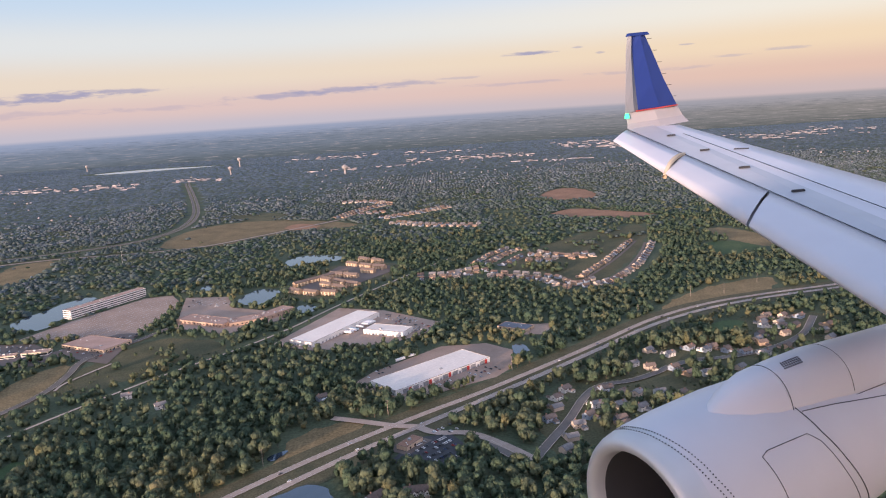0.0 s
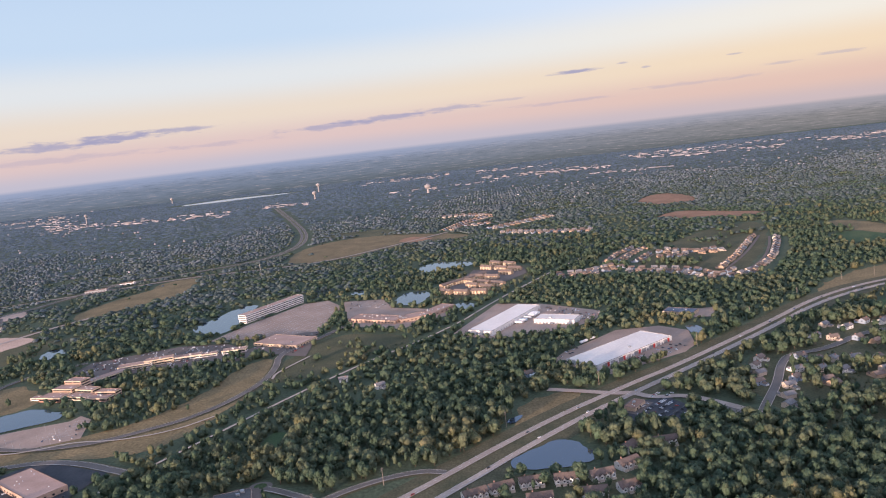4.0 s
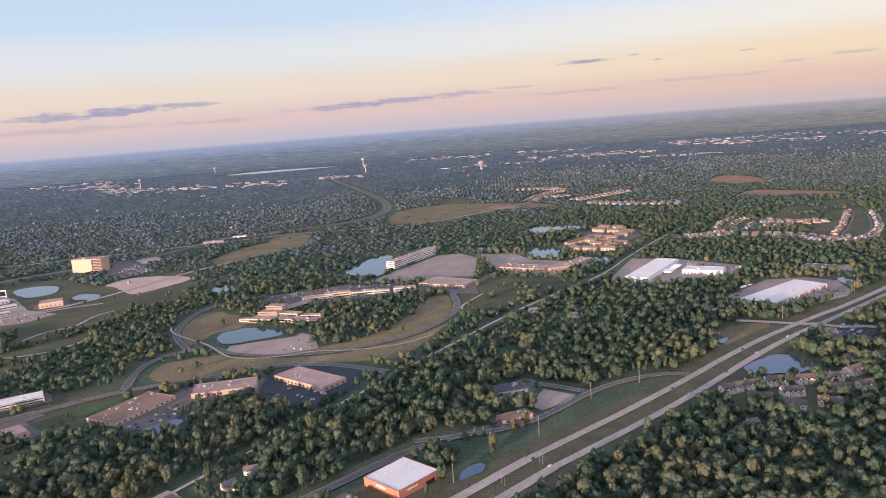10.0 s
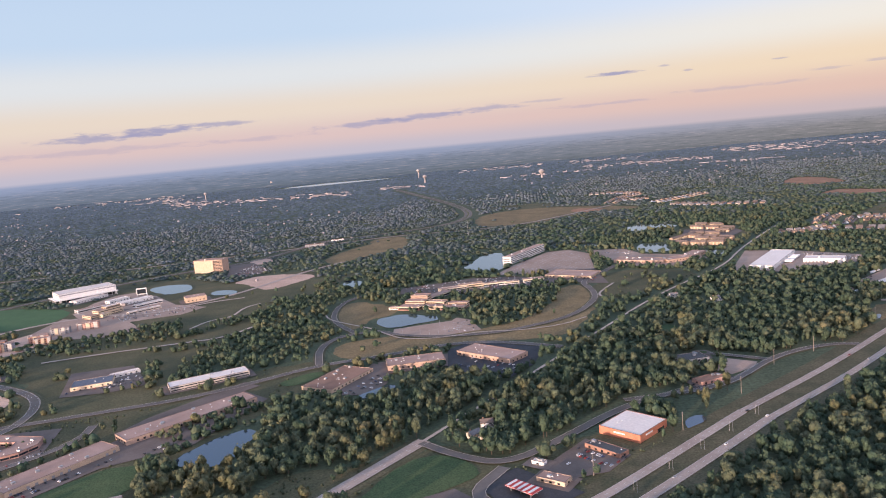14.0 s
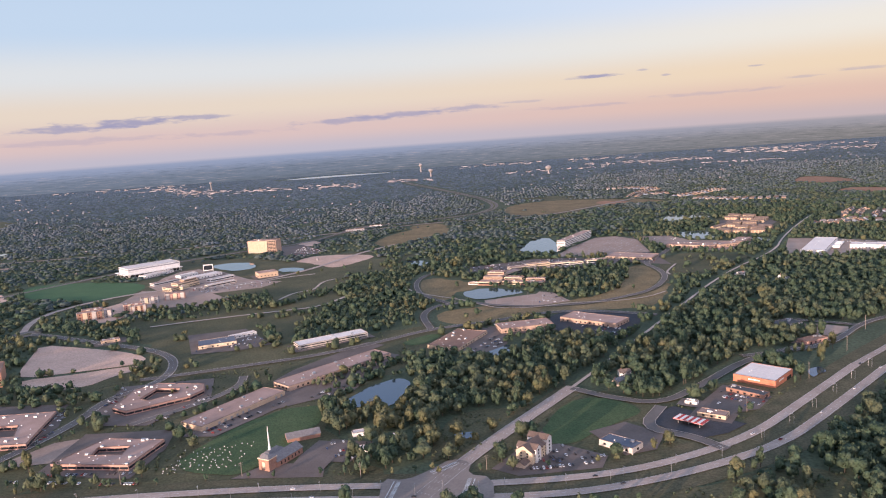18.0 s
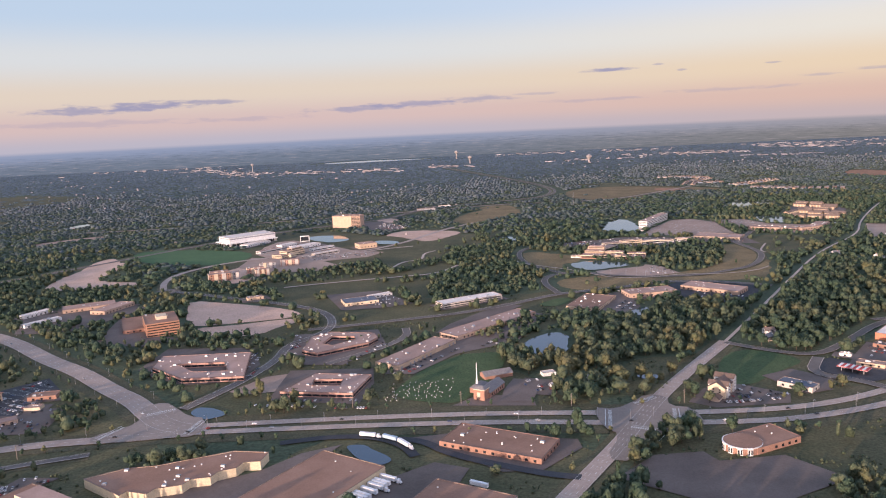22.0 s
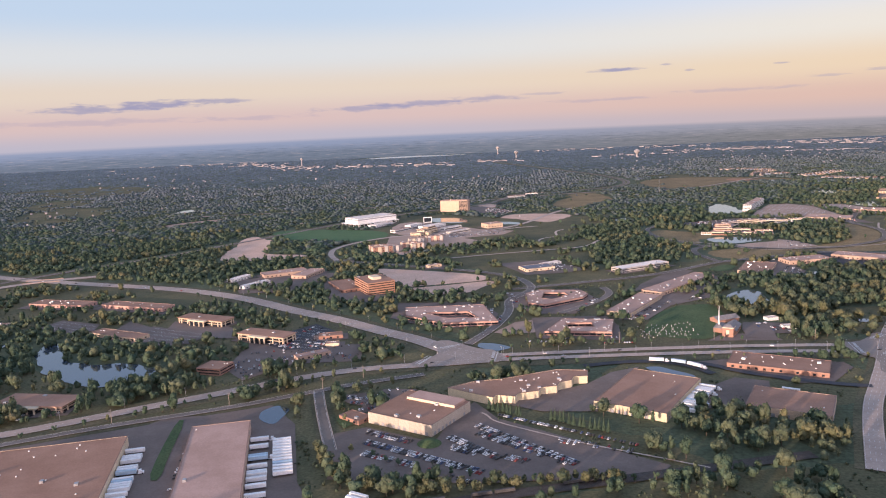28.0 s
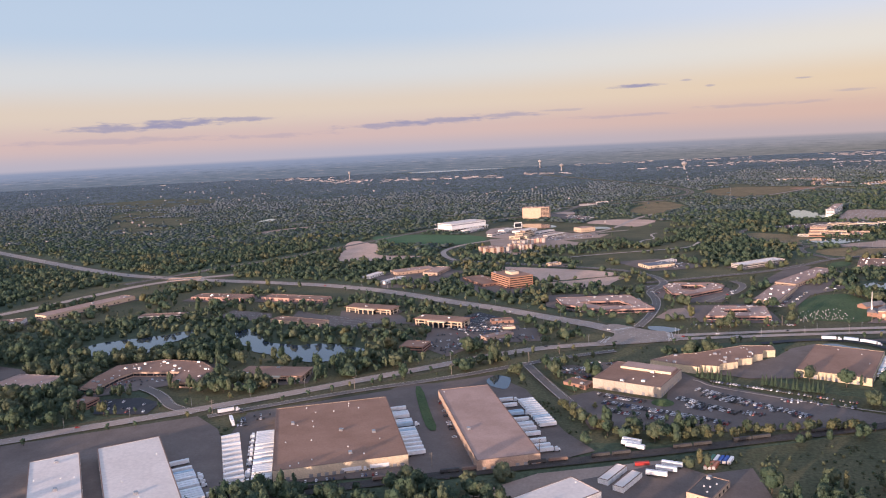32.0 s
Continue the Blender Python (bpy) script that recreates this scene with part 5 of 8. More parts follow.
for k, (x, y, w, d, r, h) in enumerate(((-1192, 632, 26, 13, 25, 9), (-1168, 615, 24, 14, 25, 10), (-1146, 655, 24, 12, 30, 9), (-1130, 640, 20, 12, 30, 9), (-1140, 694, 24, 12, 20, 9),
                                       (-1112, 716, 28, 12, 20, 9), (-1180, 604, 30, 14, 28, 11))):
    flats = bld("apartment_block", x, y, w, d, r, h, ("wall_brick", "wall_grey", "wall_pink")[k % 3], "roof_tan", "new brick and cream apartment block on a building site", "apartment building", "panes", 3, 3)
    for i in range(2 + k % 2):
        for kk in sides_seen(r):
            ln = w if kk in "sn" else d
            a = (i - 0.5 - (k % 2) * 0.5) * ln * 0.36
            part("cream_bay", block(-ln * 0.09, 0, 0, ln * 0.09, 0.7, h + 0.6), ("wall_cream", "wall_offwhite")[(k + i) % 2], flats, "cream bay with balconies", at=side_pose(kk, w, d, a, 0.0, 0))
for k, (x, y, w, d, r, h, wl, rf) in enumerate(((-1140, 800, 54, 22, 62, 6, "wall_cream", "roof_tan"), (-1136, 806, 40, 16, 62, 10, "wall_cream", "roof_tan"), (-1133, 812, 24, 11, 62, 13, "wall_tan", "roof_white"),
                                           (-1098, 858, 44, 12, 50, 5, "wall_white", "roof_white"), (-1080, 812, 50, 10, 48, 4, "wall_offwhite", "roof_white"), (-1190, 850, 48, 12, 58, 4.5, "wall_white", "roof_tan"))):
    bld("campus_hall", x, y, w, d, r, h, wl, rf, "cream stepped hall of the sports campus by a plaza", "building", "bands", max(1, int(h / 3)), 3)
# terraced campus building by its pond
for k, (x, y, w, d, r, h, wl) in enumerate(((-650, 706, 30, 16, -15, 5.5, "wall_brick"), (-644, 722, 28, 14, -15, 9, "wall_brick"), (-640, 738, 24, 14, -15, 12.5, "wall_pink"), (-618, 703, 30, 14, -20, 4.5, "wall_cream"),
                                           (-616, 716, 26, 12, -20, 7.5, "wall_cream"), (-592, 692, 32, 12, -12, 4.2, "wall_pink"), (-586, 704, 26, 10, -12, 6.6, "wall_pink"), (-672, 712, 16, 8, -10, 3.4, "wall_white"),
                                           (-625, 768, 56, 14, 55, 5, "wall_grey"), (-604, 806, 40, 14, 18, 6, "wall_white"), (-578, 818, 34, 12, 18, 7.4, "wall_cream"), (-548, 828, 40, 12, 12, 5, "wall_white"),
                                           (-520, 832, 22, 10, 8, 4.2, "wall_white"), (-488, 838, 30, 12, 5, 5, "wall_white"))):
    bld("campus_building", x, y, w, d, r, h, wl, "roof_tan", "stepped campus building with terraces and window bands", "building", "bands", max(1, int(h / 2.8)), 5, accent="wall_cream")
part("penthouse", block(-8, -5, 14, 8, 6, 17.4, 0.2), "wall_cream", orange_office, "cream plant room on the roof")


for k in sides_seen(46):
    ln = 93 if k in "sn" else 48
    part("glass_front", block(-ln / 2 + 3, -0.05, 0.6, ln / 2 - 3, 0.12, 5.2), "glass_dark", sports_hall, "dark glass ground floor", at=side_pose(k, 93, 46, 0, 0.0, 0))
    part("canopy", block(-ln / 2 - 2, 0, 6.2, ln / 2 + 2, 7.0, 6.9), "trim_white", sports_hall, "long white canopy", at=side_pose(k, 93, 46, 0, 0.0, 0))
    part("wall_band", block(-ln / 2 + 1, 0, 13.2, ln / 2 - 1, 0.14, 15.0), "wall_grey", sports_hall, at=side_pose(k, 93, 46, 0, 0.0, 0))
    n = int(ln / 8)
    for i in range(n + 1):
        part("canopy_pier", block(-0.25, 6.2, 0, 0.25, 6.7, 6.2).mesh("canopy_pier", "trim_white"), None, sports_hall, at=side_pose(k, 93, 46, (i - n / 2) * (ln - 2) / n, 0.0, 0))


def outdoor_screen(x, y, rot):
    e = thing("outdoor_screen", x, y, rot, "large dark outdoor screen in a white frame by a pond", "screen")
    part("panel", block(-7.2, -0.3, 4, 7.2, 0.3, 12), "glass_dark", e)
    for n2, q in (("frame_top", (-8.4, -0.6, 12, 8.4, 0.6, 13.6)), ("frame_bottom", (-8.4, -0.6, 2.8, 8.4, 0.6, 4)), ("post", (-8.4, -0.6, 0, -7.2, 0.6, 12)), ("post", (7.2, -0.6, 0, 8.4, 0.6, 12))):
        part(n2, block(*q), "trim_white", e)


outdoor_screen(-1152, 941, 20)
part("raised_roof", block(-16, 8.5, 7, 22, 22.5, 9.0, 0.1), "roof_tan", big_store, "raised roof strip with a pale edge")
part("raised_edge", block(-16.2, 8.2, 7, 22.2, 8.5, 9.1), "wall_cream", big_store)
patch("grass_field", "grass", [(-715, -60), (-676, 62), (-600, 70), (-540, 78), (-440, 120), (-420, 60), (-520, -60)], 0.04, density=0.12, ragged=4.0)
patch("parking_lot", "asphalt", [(-702, 0), (-676, 30), (-646, 35), (-640, 22), (-600, 30), (-575, 0), (-640, -40)], 0.12, rounded=0)
patch("grass_field", "grass", [(-672, 206), (-678, 152), (-676, 122), (-650, 142), (-614, 204), (-594, 240), (-625, 224), (-649, 226)], 0.04, density=0.04, ragged=3.0)
paint([(-1300, -275), (-1276, -238), (-1236, -228), (-1190, -214), (-1132, -208), (-1122, -222), (-1130, -262), (-1200, -290)], 0.14)
patch("parking_lot", "asphalt", [(-1338, 186), (-1305, 170), (-1262, 160), (-1270, 122), (-1300, 112), (-1336, 128)], 0.12, rounded=0)
patch("parking_lot", "asphalt", [(-1462, 184), (-1456, 216), (-1402, 196), (-1394, 172), (-1420, 160)], 0.12, rounded=0)
bld("office_building", -1355, 150, 66, 17, -22, 3.8, "wall_tan", "roof_brown", "long low office with a shallow roof by a pond", "office building", "plain", units=6)
bld("office_building", -1527, 186, 52, 14, 7, 4.0, "wall_offwhite", "roof_brown", "low pale office with a dark window band behind trees", "office building", "bands", 1, 4)
woods([(-676, 44), (-664, 70), (-641, 72), (-645, 45)])
rounded_store = bld("store_building", -606, 50, 36, 24, 30, 4.4, "wall_brick", "roof_brown", "brick store with a round white-trimmed front", "store", "plain", units=6)
end = Build()
end.tube(-18, 0, 0, 4.4, 11.6, 11.6, 28)
part("round_front", end, "wall_brick", rounded_store, "rounded brick front")
end = Build()
end.tube(-18, 0, 4.3, 4.75, 11.8, 11.8, 28)
part("white_band", end, "trim_white", rounded_store, "white band round the roof")
end = Build()
end.tube(-17.6, 0, 4.75, 4.79, 11.35, 11.35, 28)
part("round_roof", end, "roof_brown", rounded_store)
for a in range(4):
    q = radians(180 + 28 * (a - 0.6))
    bay = part("white_bay", block(-1.5, -0.4, 0, 1.5, 0.5, 5.0), "trim_white", rounded_store, "white bay of the round front", at=pose(-18 + 11.7 * math.cos(q), 11.7 * math.sin(q), 0, 0, 0, math.degrees(q) - 90))
    for wx in (-0.8, 0.8):
        part("window", block(-0.45, 0, 0.8, 0.45, 0.55, 3.8), "glass_dark", bay, at=pose(wx, 0, 0))
patch("parking_lot", "lot_pale", [(-652, 580), (-655, 604), (-629, 614), (-584, 630), (-567, 596), (-578, 570), (-604, 563), (-635, 567)], 0.12, rounded=0)
paint([(-700, 620), (-668, 590), (-650, 575), (-560, 585), (-570, 632), (-602, 640), (-625, 622), (-660, 606), (-690, 640)], 0.0)
patch("lawn", "lawn", [(-1195, -62), (-1189, -62), (-1174, -118), (-1164, -150), (-1171, -150), (-1181, -118)], 0.9, rounded=1)
bridge = thing("bridge", -1625, 434, 19, "concrete road bridge with pale parapets over a highway", "bridge")
for s in (-10.2, 10.2):
    part("parapet", block(-24, s - 0.35, 0, 24, s + 0.35, 1.6, 0.05), "lot_pale", bridge)
    for e in (-22, 0, 22):
        part("pier", block(e - 0.8, s - 0.8, 0, e + 0.8, s + 0.8, 1.9, 0.1), "lot_pale", bridge)
paint([(-392, 318), (-356, 330), (-330, 346), (-288, 396), (-255, 428), (-222, 424), (-240, 392), (-345, 296), (-378, 262)], 0.0)
woods([(-372, 300), (-364, 312), (-356, 306), (-362, 296)])
patch("parking_lot", "lot_pale", [(-334, 398), (-315, 421), (-297, 408), (-316, 385)], 0.12, rounded=0)
patch("parking_lot", "asphalt", [(-1098, -17), (-1075, -9), (-1057, -20), (-1066, -38), (-1082, -32)], 0.12, rounded=0)
bld("service_building", -1072.4, -59.1, 18.6, 12, -34, 3.2, "wall_brick", "roof_brown", "low brown-roofed annexe beside a large warehouse", "building", "plain", units=2)
patch("lawn", "lawn", [(-1087, -58), (-1081, -56), (-1070, -67), (-1077, -76)], 0.9, rounded=1)
# offices round courtyards, each of one continuous roof
def inside(px, py, ring):
    hit = False
    for (xa, ya), (xb, yb) in zip(ring, ring[1:] + ring[:1]):
        if (ya > py) != (yb > py) and px < (xb - xa) * (py - ya) / (yb - ya) + xa:
            hit = not hit
    return hit


def outline_building(name, outer, inner, h, wall, roof, label, category, units=20, band=0.36, step=6.0, grow=6.0):
    """A low building over any outline, with an open court where inner is given."""
    rng = random.Random(int(outer[0][0] * 7 + outer[0][1] * 3))
    cx, cy = sum(p[0] for p in outer) / len(outer), sum(p[1] for p in outer) / len(outer)
    e = thing(name, cx, cy, 0, label, category)
    rings = [[(x - cx, y - cy) for x, y in r] for r in (outer, inner) if r]
    for k, r in enumerate(rings):
        area = sum(xa * yb - xb * ya for (xa, ya), (xb, yb) in zip(r, r[1:] + r[:1]))
        if (area < 0) != (k == 1):
            rings[k] = r[::-1]
    rf = Build()
    flat = [p for r in rings for p in r]
    rf.v = [(x, y, h - 0.16) for x, y in flat]
    rf.f = [tuple(t) for t in geometry.tessellate_polygon([[Vector((x, y, 0)) for x, y in r] for r in rings])]
    part("roof", rf, roof, e)
    glass = {}
    for k, r in enumerate(rings):
        way = []
        for (xa, ya), (xb, yb) in zip(r, r[1:] + r[:1]):
            ln = math.hypot(xb - xa, yb - ya)
            ux, uy = (xb - xa) / ln, (yb - ya) / ln
            way.append((xa, ya, ln, ux, uy, uy, -ux))
        n = len(way)
        for nm, mt, o0, o1, z0, z1 in (("wall" if k == 0 else "court_wall", wall, -0.35, 0.0, 0.0, h), ("roof_edge", "roof_edge", -0.45, 0.3, h, h + 0.14)):
            bd = Build()
            for j in range(n):
                px, py = way[j][0], way[j][1]
                (ax, ay), (bx, by) = way[j - 1][5:7], way[j][5:7]
                q = 1.0 / max(0.3, 1 + ax * bx + ay * by)
                for o, z in ((o1, z0), (o1, z1), (o0, z1), (o0, z0)):
                    bd.v.append((px + (ax + bx) * q * o, py + (ay + by) * q * o, z))
            for j in range(n):
                a, b = 4 * j, 4 * ((j + 1) % n)
                bd.f += [(a + c, b + c, b + (c + 1) % 4, a + (c + 1) % 4) for c in range(4)]
            part(nm, bd, mt, e)
        for xa, ya, ln, ux, uy, nx, ny in way:
            n = max(1, int(ln / step))
            if ny < 0.35 and band:
                w = round(ln / n - 0.5, 1)
                if w not in glass:
                    glass[w] = block(-w / 2, 0.0, 0, w / 2, 0.12, h * band).mesh("window", "glass_dark")
                for j in range(n):
                    s = (j + 0.5) * ln / n
                    part("window", glass[w], None, e, at=pose(xa + ux * s + nx * 0.02, ya + uy * s + ny * 0.02, h * 0.28, 0, 0, math.degrees(math.atan2(-nx, ny))))
    small = block(-0.42, -0.36, 0, 0.42, 0.36, 0.5, 0.06).mesh("roof_unit", "trim_white")
    large = block(-1.3, -1.0, 0, 1.3, 1.0, 1.1, 0.12).mesh("roof_unit", "metal_grey")
    xs, ys = [p[0] for p in rings[0]], [p[1] for p in rings[0]]
    for _ in range(units * 4):
        x, y = rng.uniform(min(xs), max(xs)), rng.uniform(min(ys), max(ys))
        if units and inside(x, y, rings[0]) and not (inner and inside(x, y, rings[1])):
            units -= 1
            part("roof_unit", large if rng.random() < 0.3 else small, None, e, at=pose(x, y, h - 0.15))
    paint(outer, 0.0, grow)
    return e


PINK = "pink-brick office of one storey round an open court"
outline_building("courtyard_office", [(-1079, 200), (-1038, 169), (-986, 174), (-1004, 242), (-1085, 233)], [(-1060, 209), (-1018, 213), (-1006, 189), (-1036, 187)], 4.6, "wall_pink", "roof_tan", PINK, "office building", 34)
outline_building("courtyard_office", [(-943, 136), (-884, 131), (-878, 174), (-926, 179), (-935, 155)], [(-921, 149), (-898, 149), (-899, 164), (-923, 163)], 4.6, "wall_pink", "roof_tan", PINK, "office building", 34)
outline_building("courtyard_office", [(-957, 246), (-940, 236), (-899, 268), (-893, 284), (-899, 300), (-945, 307), (-960, 290)], [(-943, 266), (-932, 260), (-914, 279), (-917, 290), (-940, 292)], 4.6, "wall_pink", "roof_tan", "brick office bent round an open court", "office building", 26)
# bent shopping building and the curved campus
for k, (x, y, w, d, r, h) in enumerate(((-320, 935, 80, 26, -28, 5.0), (-268, 926, 42, 24, 24, 5.1), (-236, 954, 50, 22, 57, 5.2))):
    bld("shop_wing", x, y, w, d, r, h, "wall_orange", "roof_tan", "orange-fronted wing of a bent low shopping building", "building", "plain", units=12)
outline_building("campus_building", [(-1459, -75), (-1463, -52), (-1463, -16), (-1428, 2), (-1391, -5), (-1370, -26), (-1371, -63), (-1392, -61), (-1396, -34), (-1438, -34), (-1443, -48), (-1445, -78)], None, 4.7, "wall_orange", "roof_brown", "brown-roofed campus bent round a car park with orange fronts", "office building", 36)
# stepped yellow warehouse
outline_building("stepped_warehouse", [(-1015, -14), (-982, -34), (-980, -29), (-967, -32), (-965, -26), (-951, -21), (-949, -14), (-938, -11), (-936, -4), (-927, 1), (-925, 9), (-915, 10), (-914, 23), (-937, 25), (-978, 4), (-996, 0)],
                 None, 5.8, "wall_yellow", "roof_brown", "yellow-walled warehouse with a front that steps back bay by bay", "warehouse", 24, 0.0, 30.0)
# restaurants and small shops
for k, (x, y, w, d, r, h, wl, rf) in enumerate(((-1141, 80, 30, 10, 38, 3.6, "wall_orange", "roof_tan"), (-1140, 138, 22, 12, 15, 3.8, "wall_brick", "roof_brown"), (-1132, 113, 12, 8, 10, 3.2, "wall_cream", "roof_tan"),
                                           (-480, 194, 20, 10, -30, 3.6, "wall_tan", "roof_tan"), (-489, 220, 9, 5, -30, 3.0, "wall_white", "roof_white"), (-349, 425, 27, 18, 18, 4.0, "wall_offwhite", "roof_dark"),
                                           (-346, 366, 26, 12, 29, 3.8, "wall_pink", "roof_brown"), (-42, 540, 20, 10, 55, 4.0, "wall_tan", "roof_brown"), (-1336, 420, 37, 12, 68, 4.2, "wall_white", "roof_white"),
                                           (-1300, 377, 42, 10, 60, 4.6, "wall_white", "roof_white"), (-1285, 450, 60, 26, 32, 4.8, "wall_orange", "roof_tan"), (-1249, 440, 50, 22, 76, 5.0, "wall_orange", "roof_tan"),
                                           (-1655, 240, 118, 24, 66, 5.5, "wall_tan", "roof_tan"), (-1705, 160, 40, 20, 20, 5, "wall_white", "roof_brown"))):
    bld("small_shop" if w < 40 else "business_building", x, y, w, d, r, h, wl, rf, "small flat-roofed commercial building beside a parking lot", "store", "plain", units=4, apron=5)

# belts of trees, paths and paved ground round the campus
woods([(-782, 274), (-743, 296), (-724, 346), (-744, 366), (-776, 327), (-800, 300)])
ribbon("footpath", "path_pale", [(-1200, 821), (-1088, 779), (-1029, 803), (-986, 843), (-939, 861)], 6, 0.2)
patch("parking_lot", "lot_pale", [(-1200, 790), (-1150, 772), (-1075, 751), (-1020, 690), (-1052, 655), (-1130, 655), (-1190, 700)], 0.11, rounded=0)
ribbon("footpath", "path_pale", [(-846, 673), (-870, 613), (-921, 598), (-1012, 568), (-1068, 544)], 5, 0.2)

# the two big brown-roofed warehouses and the white ones by the tracks
bld("warehouse", -1226.7, -164.3, 104, 75.7, -71.1, 7.0, "wall_cream", "roof_brown", "huge warehouse with brown flat roof and cream panel walls", "warehouse", "dock", units=34)
bld("warehouse", -1136.0, -142.0, 127, 36.5, -72.3, 6.6, "wall_orange", "roof_tan", "long orange-walled warehouse with plain tan roof", "warehouse", "dock", units=3)
bld("warehouse", -1364, -244, 84, 27, -55.5, 6.6, "wall_white", "roof_white", "white-roofed warehouse with worn stains beside its twin", "warehouse", "dock", units=8)
bld("warehouse", -1325, -228, 100, 36, -55.7, 6.8, "wall_white", "roof_white", "large white-roofed warehouse with a seam across the roof", "warehouse", "dock", units=8)
bld("warehouse", -1092, -246, 42, 22, 40, 5.6, "wall_white", "roof_white", "white metal building with pale roof by the tracks", "warehouse", "none", units=2)


# ---- pitched-roof houses ----
def gable(w, d, h, rise, over=0.5, thick=0.25):
    b = Build()
    x, y, z, r = w / 2 + over, d / 2 + over, h - 0.15, h + rise
    for s in (-1, 1):
        b.face([(-x, s * y, z), (x, s * y, z), (x, 0, r), (-x, 0, r)] if s < 0 else [(x, y, z), (-x, y, z), (-x, 0, r), (x, 0, r)])
        b.face([(x, s * y, z - thick), (-x, s * y, z - thick), (-x, 0, r - thick), (x, 0, r - thick)])
        b.face([(-x, s * y, z - thick), (x, s * y, z - thick), (x, s * y, z), (-x, s * y, z)])
        for e in (-x, x):
            b.face([(e, s * y, z - thick), (e, s * y, z), (e, 0, r), (e, 0, r - thick)])
    return b


def body(w, d, h, rise):
    b = Build()
    x, y = w / 2, d / 2
    b.face([(-x, -y, 0), (x, -y, 0), (x, -y, h), (-x, -y, h)])
    b.face([(x, y, 0), (-x, y, 0), (-x, y, h), (x, y, h)])
    for s in (-x, x):
        b.face([(s, -y, 0), (s, y, 0), (s, y, h), (s, 0, h + rise - 0.2), (s, -y, h)])
    return b


def house(name, w, d, h, siding, shingle, label, garage=True, chimney=True, floors=2, category="house", windows=True):
    e = thing(name, 0, -3000, 0, label, category)
    part("wall", body(w, d, h, d * 0.3), siding, e)
    part("roof", gable(w, d, h, d * 0.3), shingle, e)
    pane = block(-0.5, -0.05, 0, 0.5, 0.08, 0.9).mesh("window", "glass_dark")
    for f in range(floors if windows else 0):
        for i in range(max(2, int(w / 4.5))):
            n = max(2, int(w / 4.5))
            for k, s in ((("s", 1), ("n", 1)) if w < 12 else (("s", 1),)):
                part("window", pane, None, e, at=side_pose(k, w, d, (i - (n - 1) / 2) * (w - 1.5) / n, 0.0, 0.7 + f * h / floors))
    for k in ("we" if windows else ""):
        part("window", pane, None, e, at=side_pose(k, w, d, 0, 0.0, h * 0.55))
    if garage:
        g = part("garage", body(4.2, 5.0, h * 0.5, 1.1), siding, e, at=pose(w / 2 - 2.3, -d / 2 - 2.2, 0, 0, 0, 90))
        part("garage_roof", gable(5.0, 4.2, h * 0.5, 1.2, 0.3), shingle, e, at=pose(w / 2 - 2.3, -d / 2 - 2.2, 0, 0, 0, 90))
        if windows:
            part("garage_door", block(-1.5, -0.05, 0, 1.5, 0.08, 1.6), "trim_white", e, at=pose(w / 2 - 2.3, -d / 2 - 4.75, 0, 0, 0, 180))
    if chimney:
        part("chimney", block(-0.4, -0.4, 0, 0.4, 0.4, h + d * 0.3 + 0.6), "wall_brick", e, at=pose(-w / 4, 1.2, 0))
    return e


HOUSES = [house("house", 9.5, 7, 4.0, s, r, l) for s, r, l in (
    ("siding_white", "shingle_grey", "white two-storey house with grey shingle roof"), ("siding_beige", "shingle_brown", "beige house with brown roof and garage"),
    ("siding_white", "shingle_brown", "white house with dark shingle roof among trees"), ("siding_beige", "shingle_grey", "cream house with grey gable roof and garage"),
    ("siding_blue", "shingle_brown", "blue-grey house with brown gable roof"))]
FAR_HOUSES = [house("house", 9.5, 7.4, 3.6, s, r, l, True, False, windows=False) for s, r, l in (
    ("siding_beige", "shingle_grey", "cream new house with grey roof on an estate"), ("siding_tan", "shingle_brown", "tan new house with brown roof on an estate"),
    ("siding_blue", "shingle_dark", "blue-grey new house with dark roof on an estate"))]
ROWHOUSE = house("townhouse", 25, 8.5, 5.6, "siding_tan", "shingle_brown", "tan townhouse row with brown gable roof", False, False, category="townhouse", windows=False)
for i in range(4):
    part("bay", body(3.2, 2.0, 4.6, 1.0), "wall_cream", ROWHOUSE, "cream bay", at=pose(-9 + i * 6, -4.6, 0, 0, 0, 90))


def gabled_row(w, d, h, label):
    """Townhouse row with a run of white front gables and porches."""
    e = house("townhouse", w, d, h, "siding_white", "shingle_dark", label, False, True, category="townhouse")
    n = int(w / 4.2)
    gab, top = body(2.6, 3.0, h * 0.86, 1.5), gable(2.6, 3.0, h * 0.86, 1.5, 0.3, 0.2)
    wall_me, roof_me = gab.mesh("front_gable", "siding_white"), top.mesh("gable_roof", "shingle_dark")
    pane = block(-0.55, -0.05, 0, 0.55, 0.08, 1.0).mesh("window", "glass_dark")
    for i in range(n):
        x = (i - (n - 1) / 2) * w / n
        part("front_gable", wall_me, None, e, at=pose(x, -d / 2 - 0.5, 0, 0, 0, 90))
        part("gable_roof", roof_me, None, e, "brown gable roof", at=pose(x, -d / 2 - 0.5, 0, 0, 0, 90))
        part("window", pane, None, e, at=pose(x, -d / 2 - 1.8, h * 0.52, 0, 0, 180))
        part("porch", block(-1.7, -1.2, 0, 1.7, 0, 1.7, 0.3), "siding_beige", e, "low porch", at=pose(x, -d / 2 - 1.75, 0))
    return e


ROWHOUSE2 = gabled_row(17, 8.0, 4.6, "brown-roofed townhouse row with white front gables")
used = set()


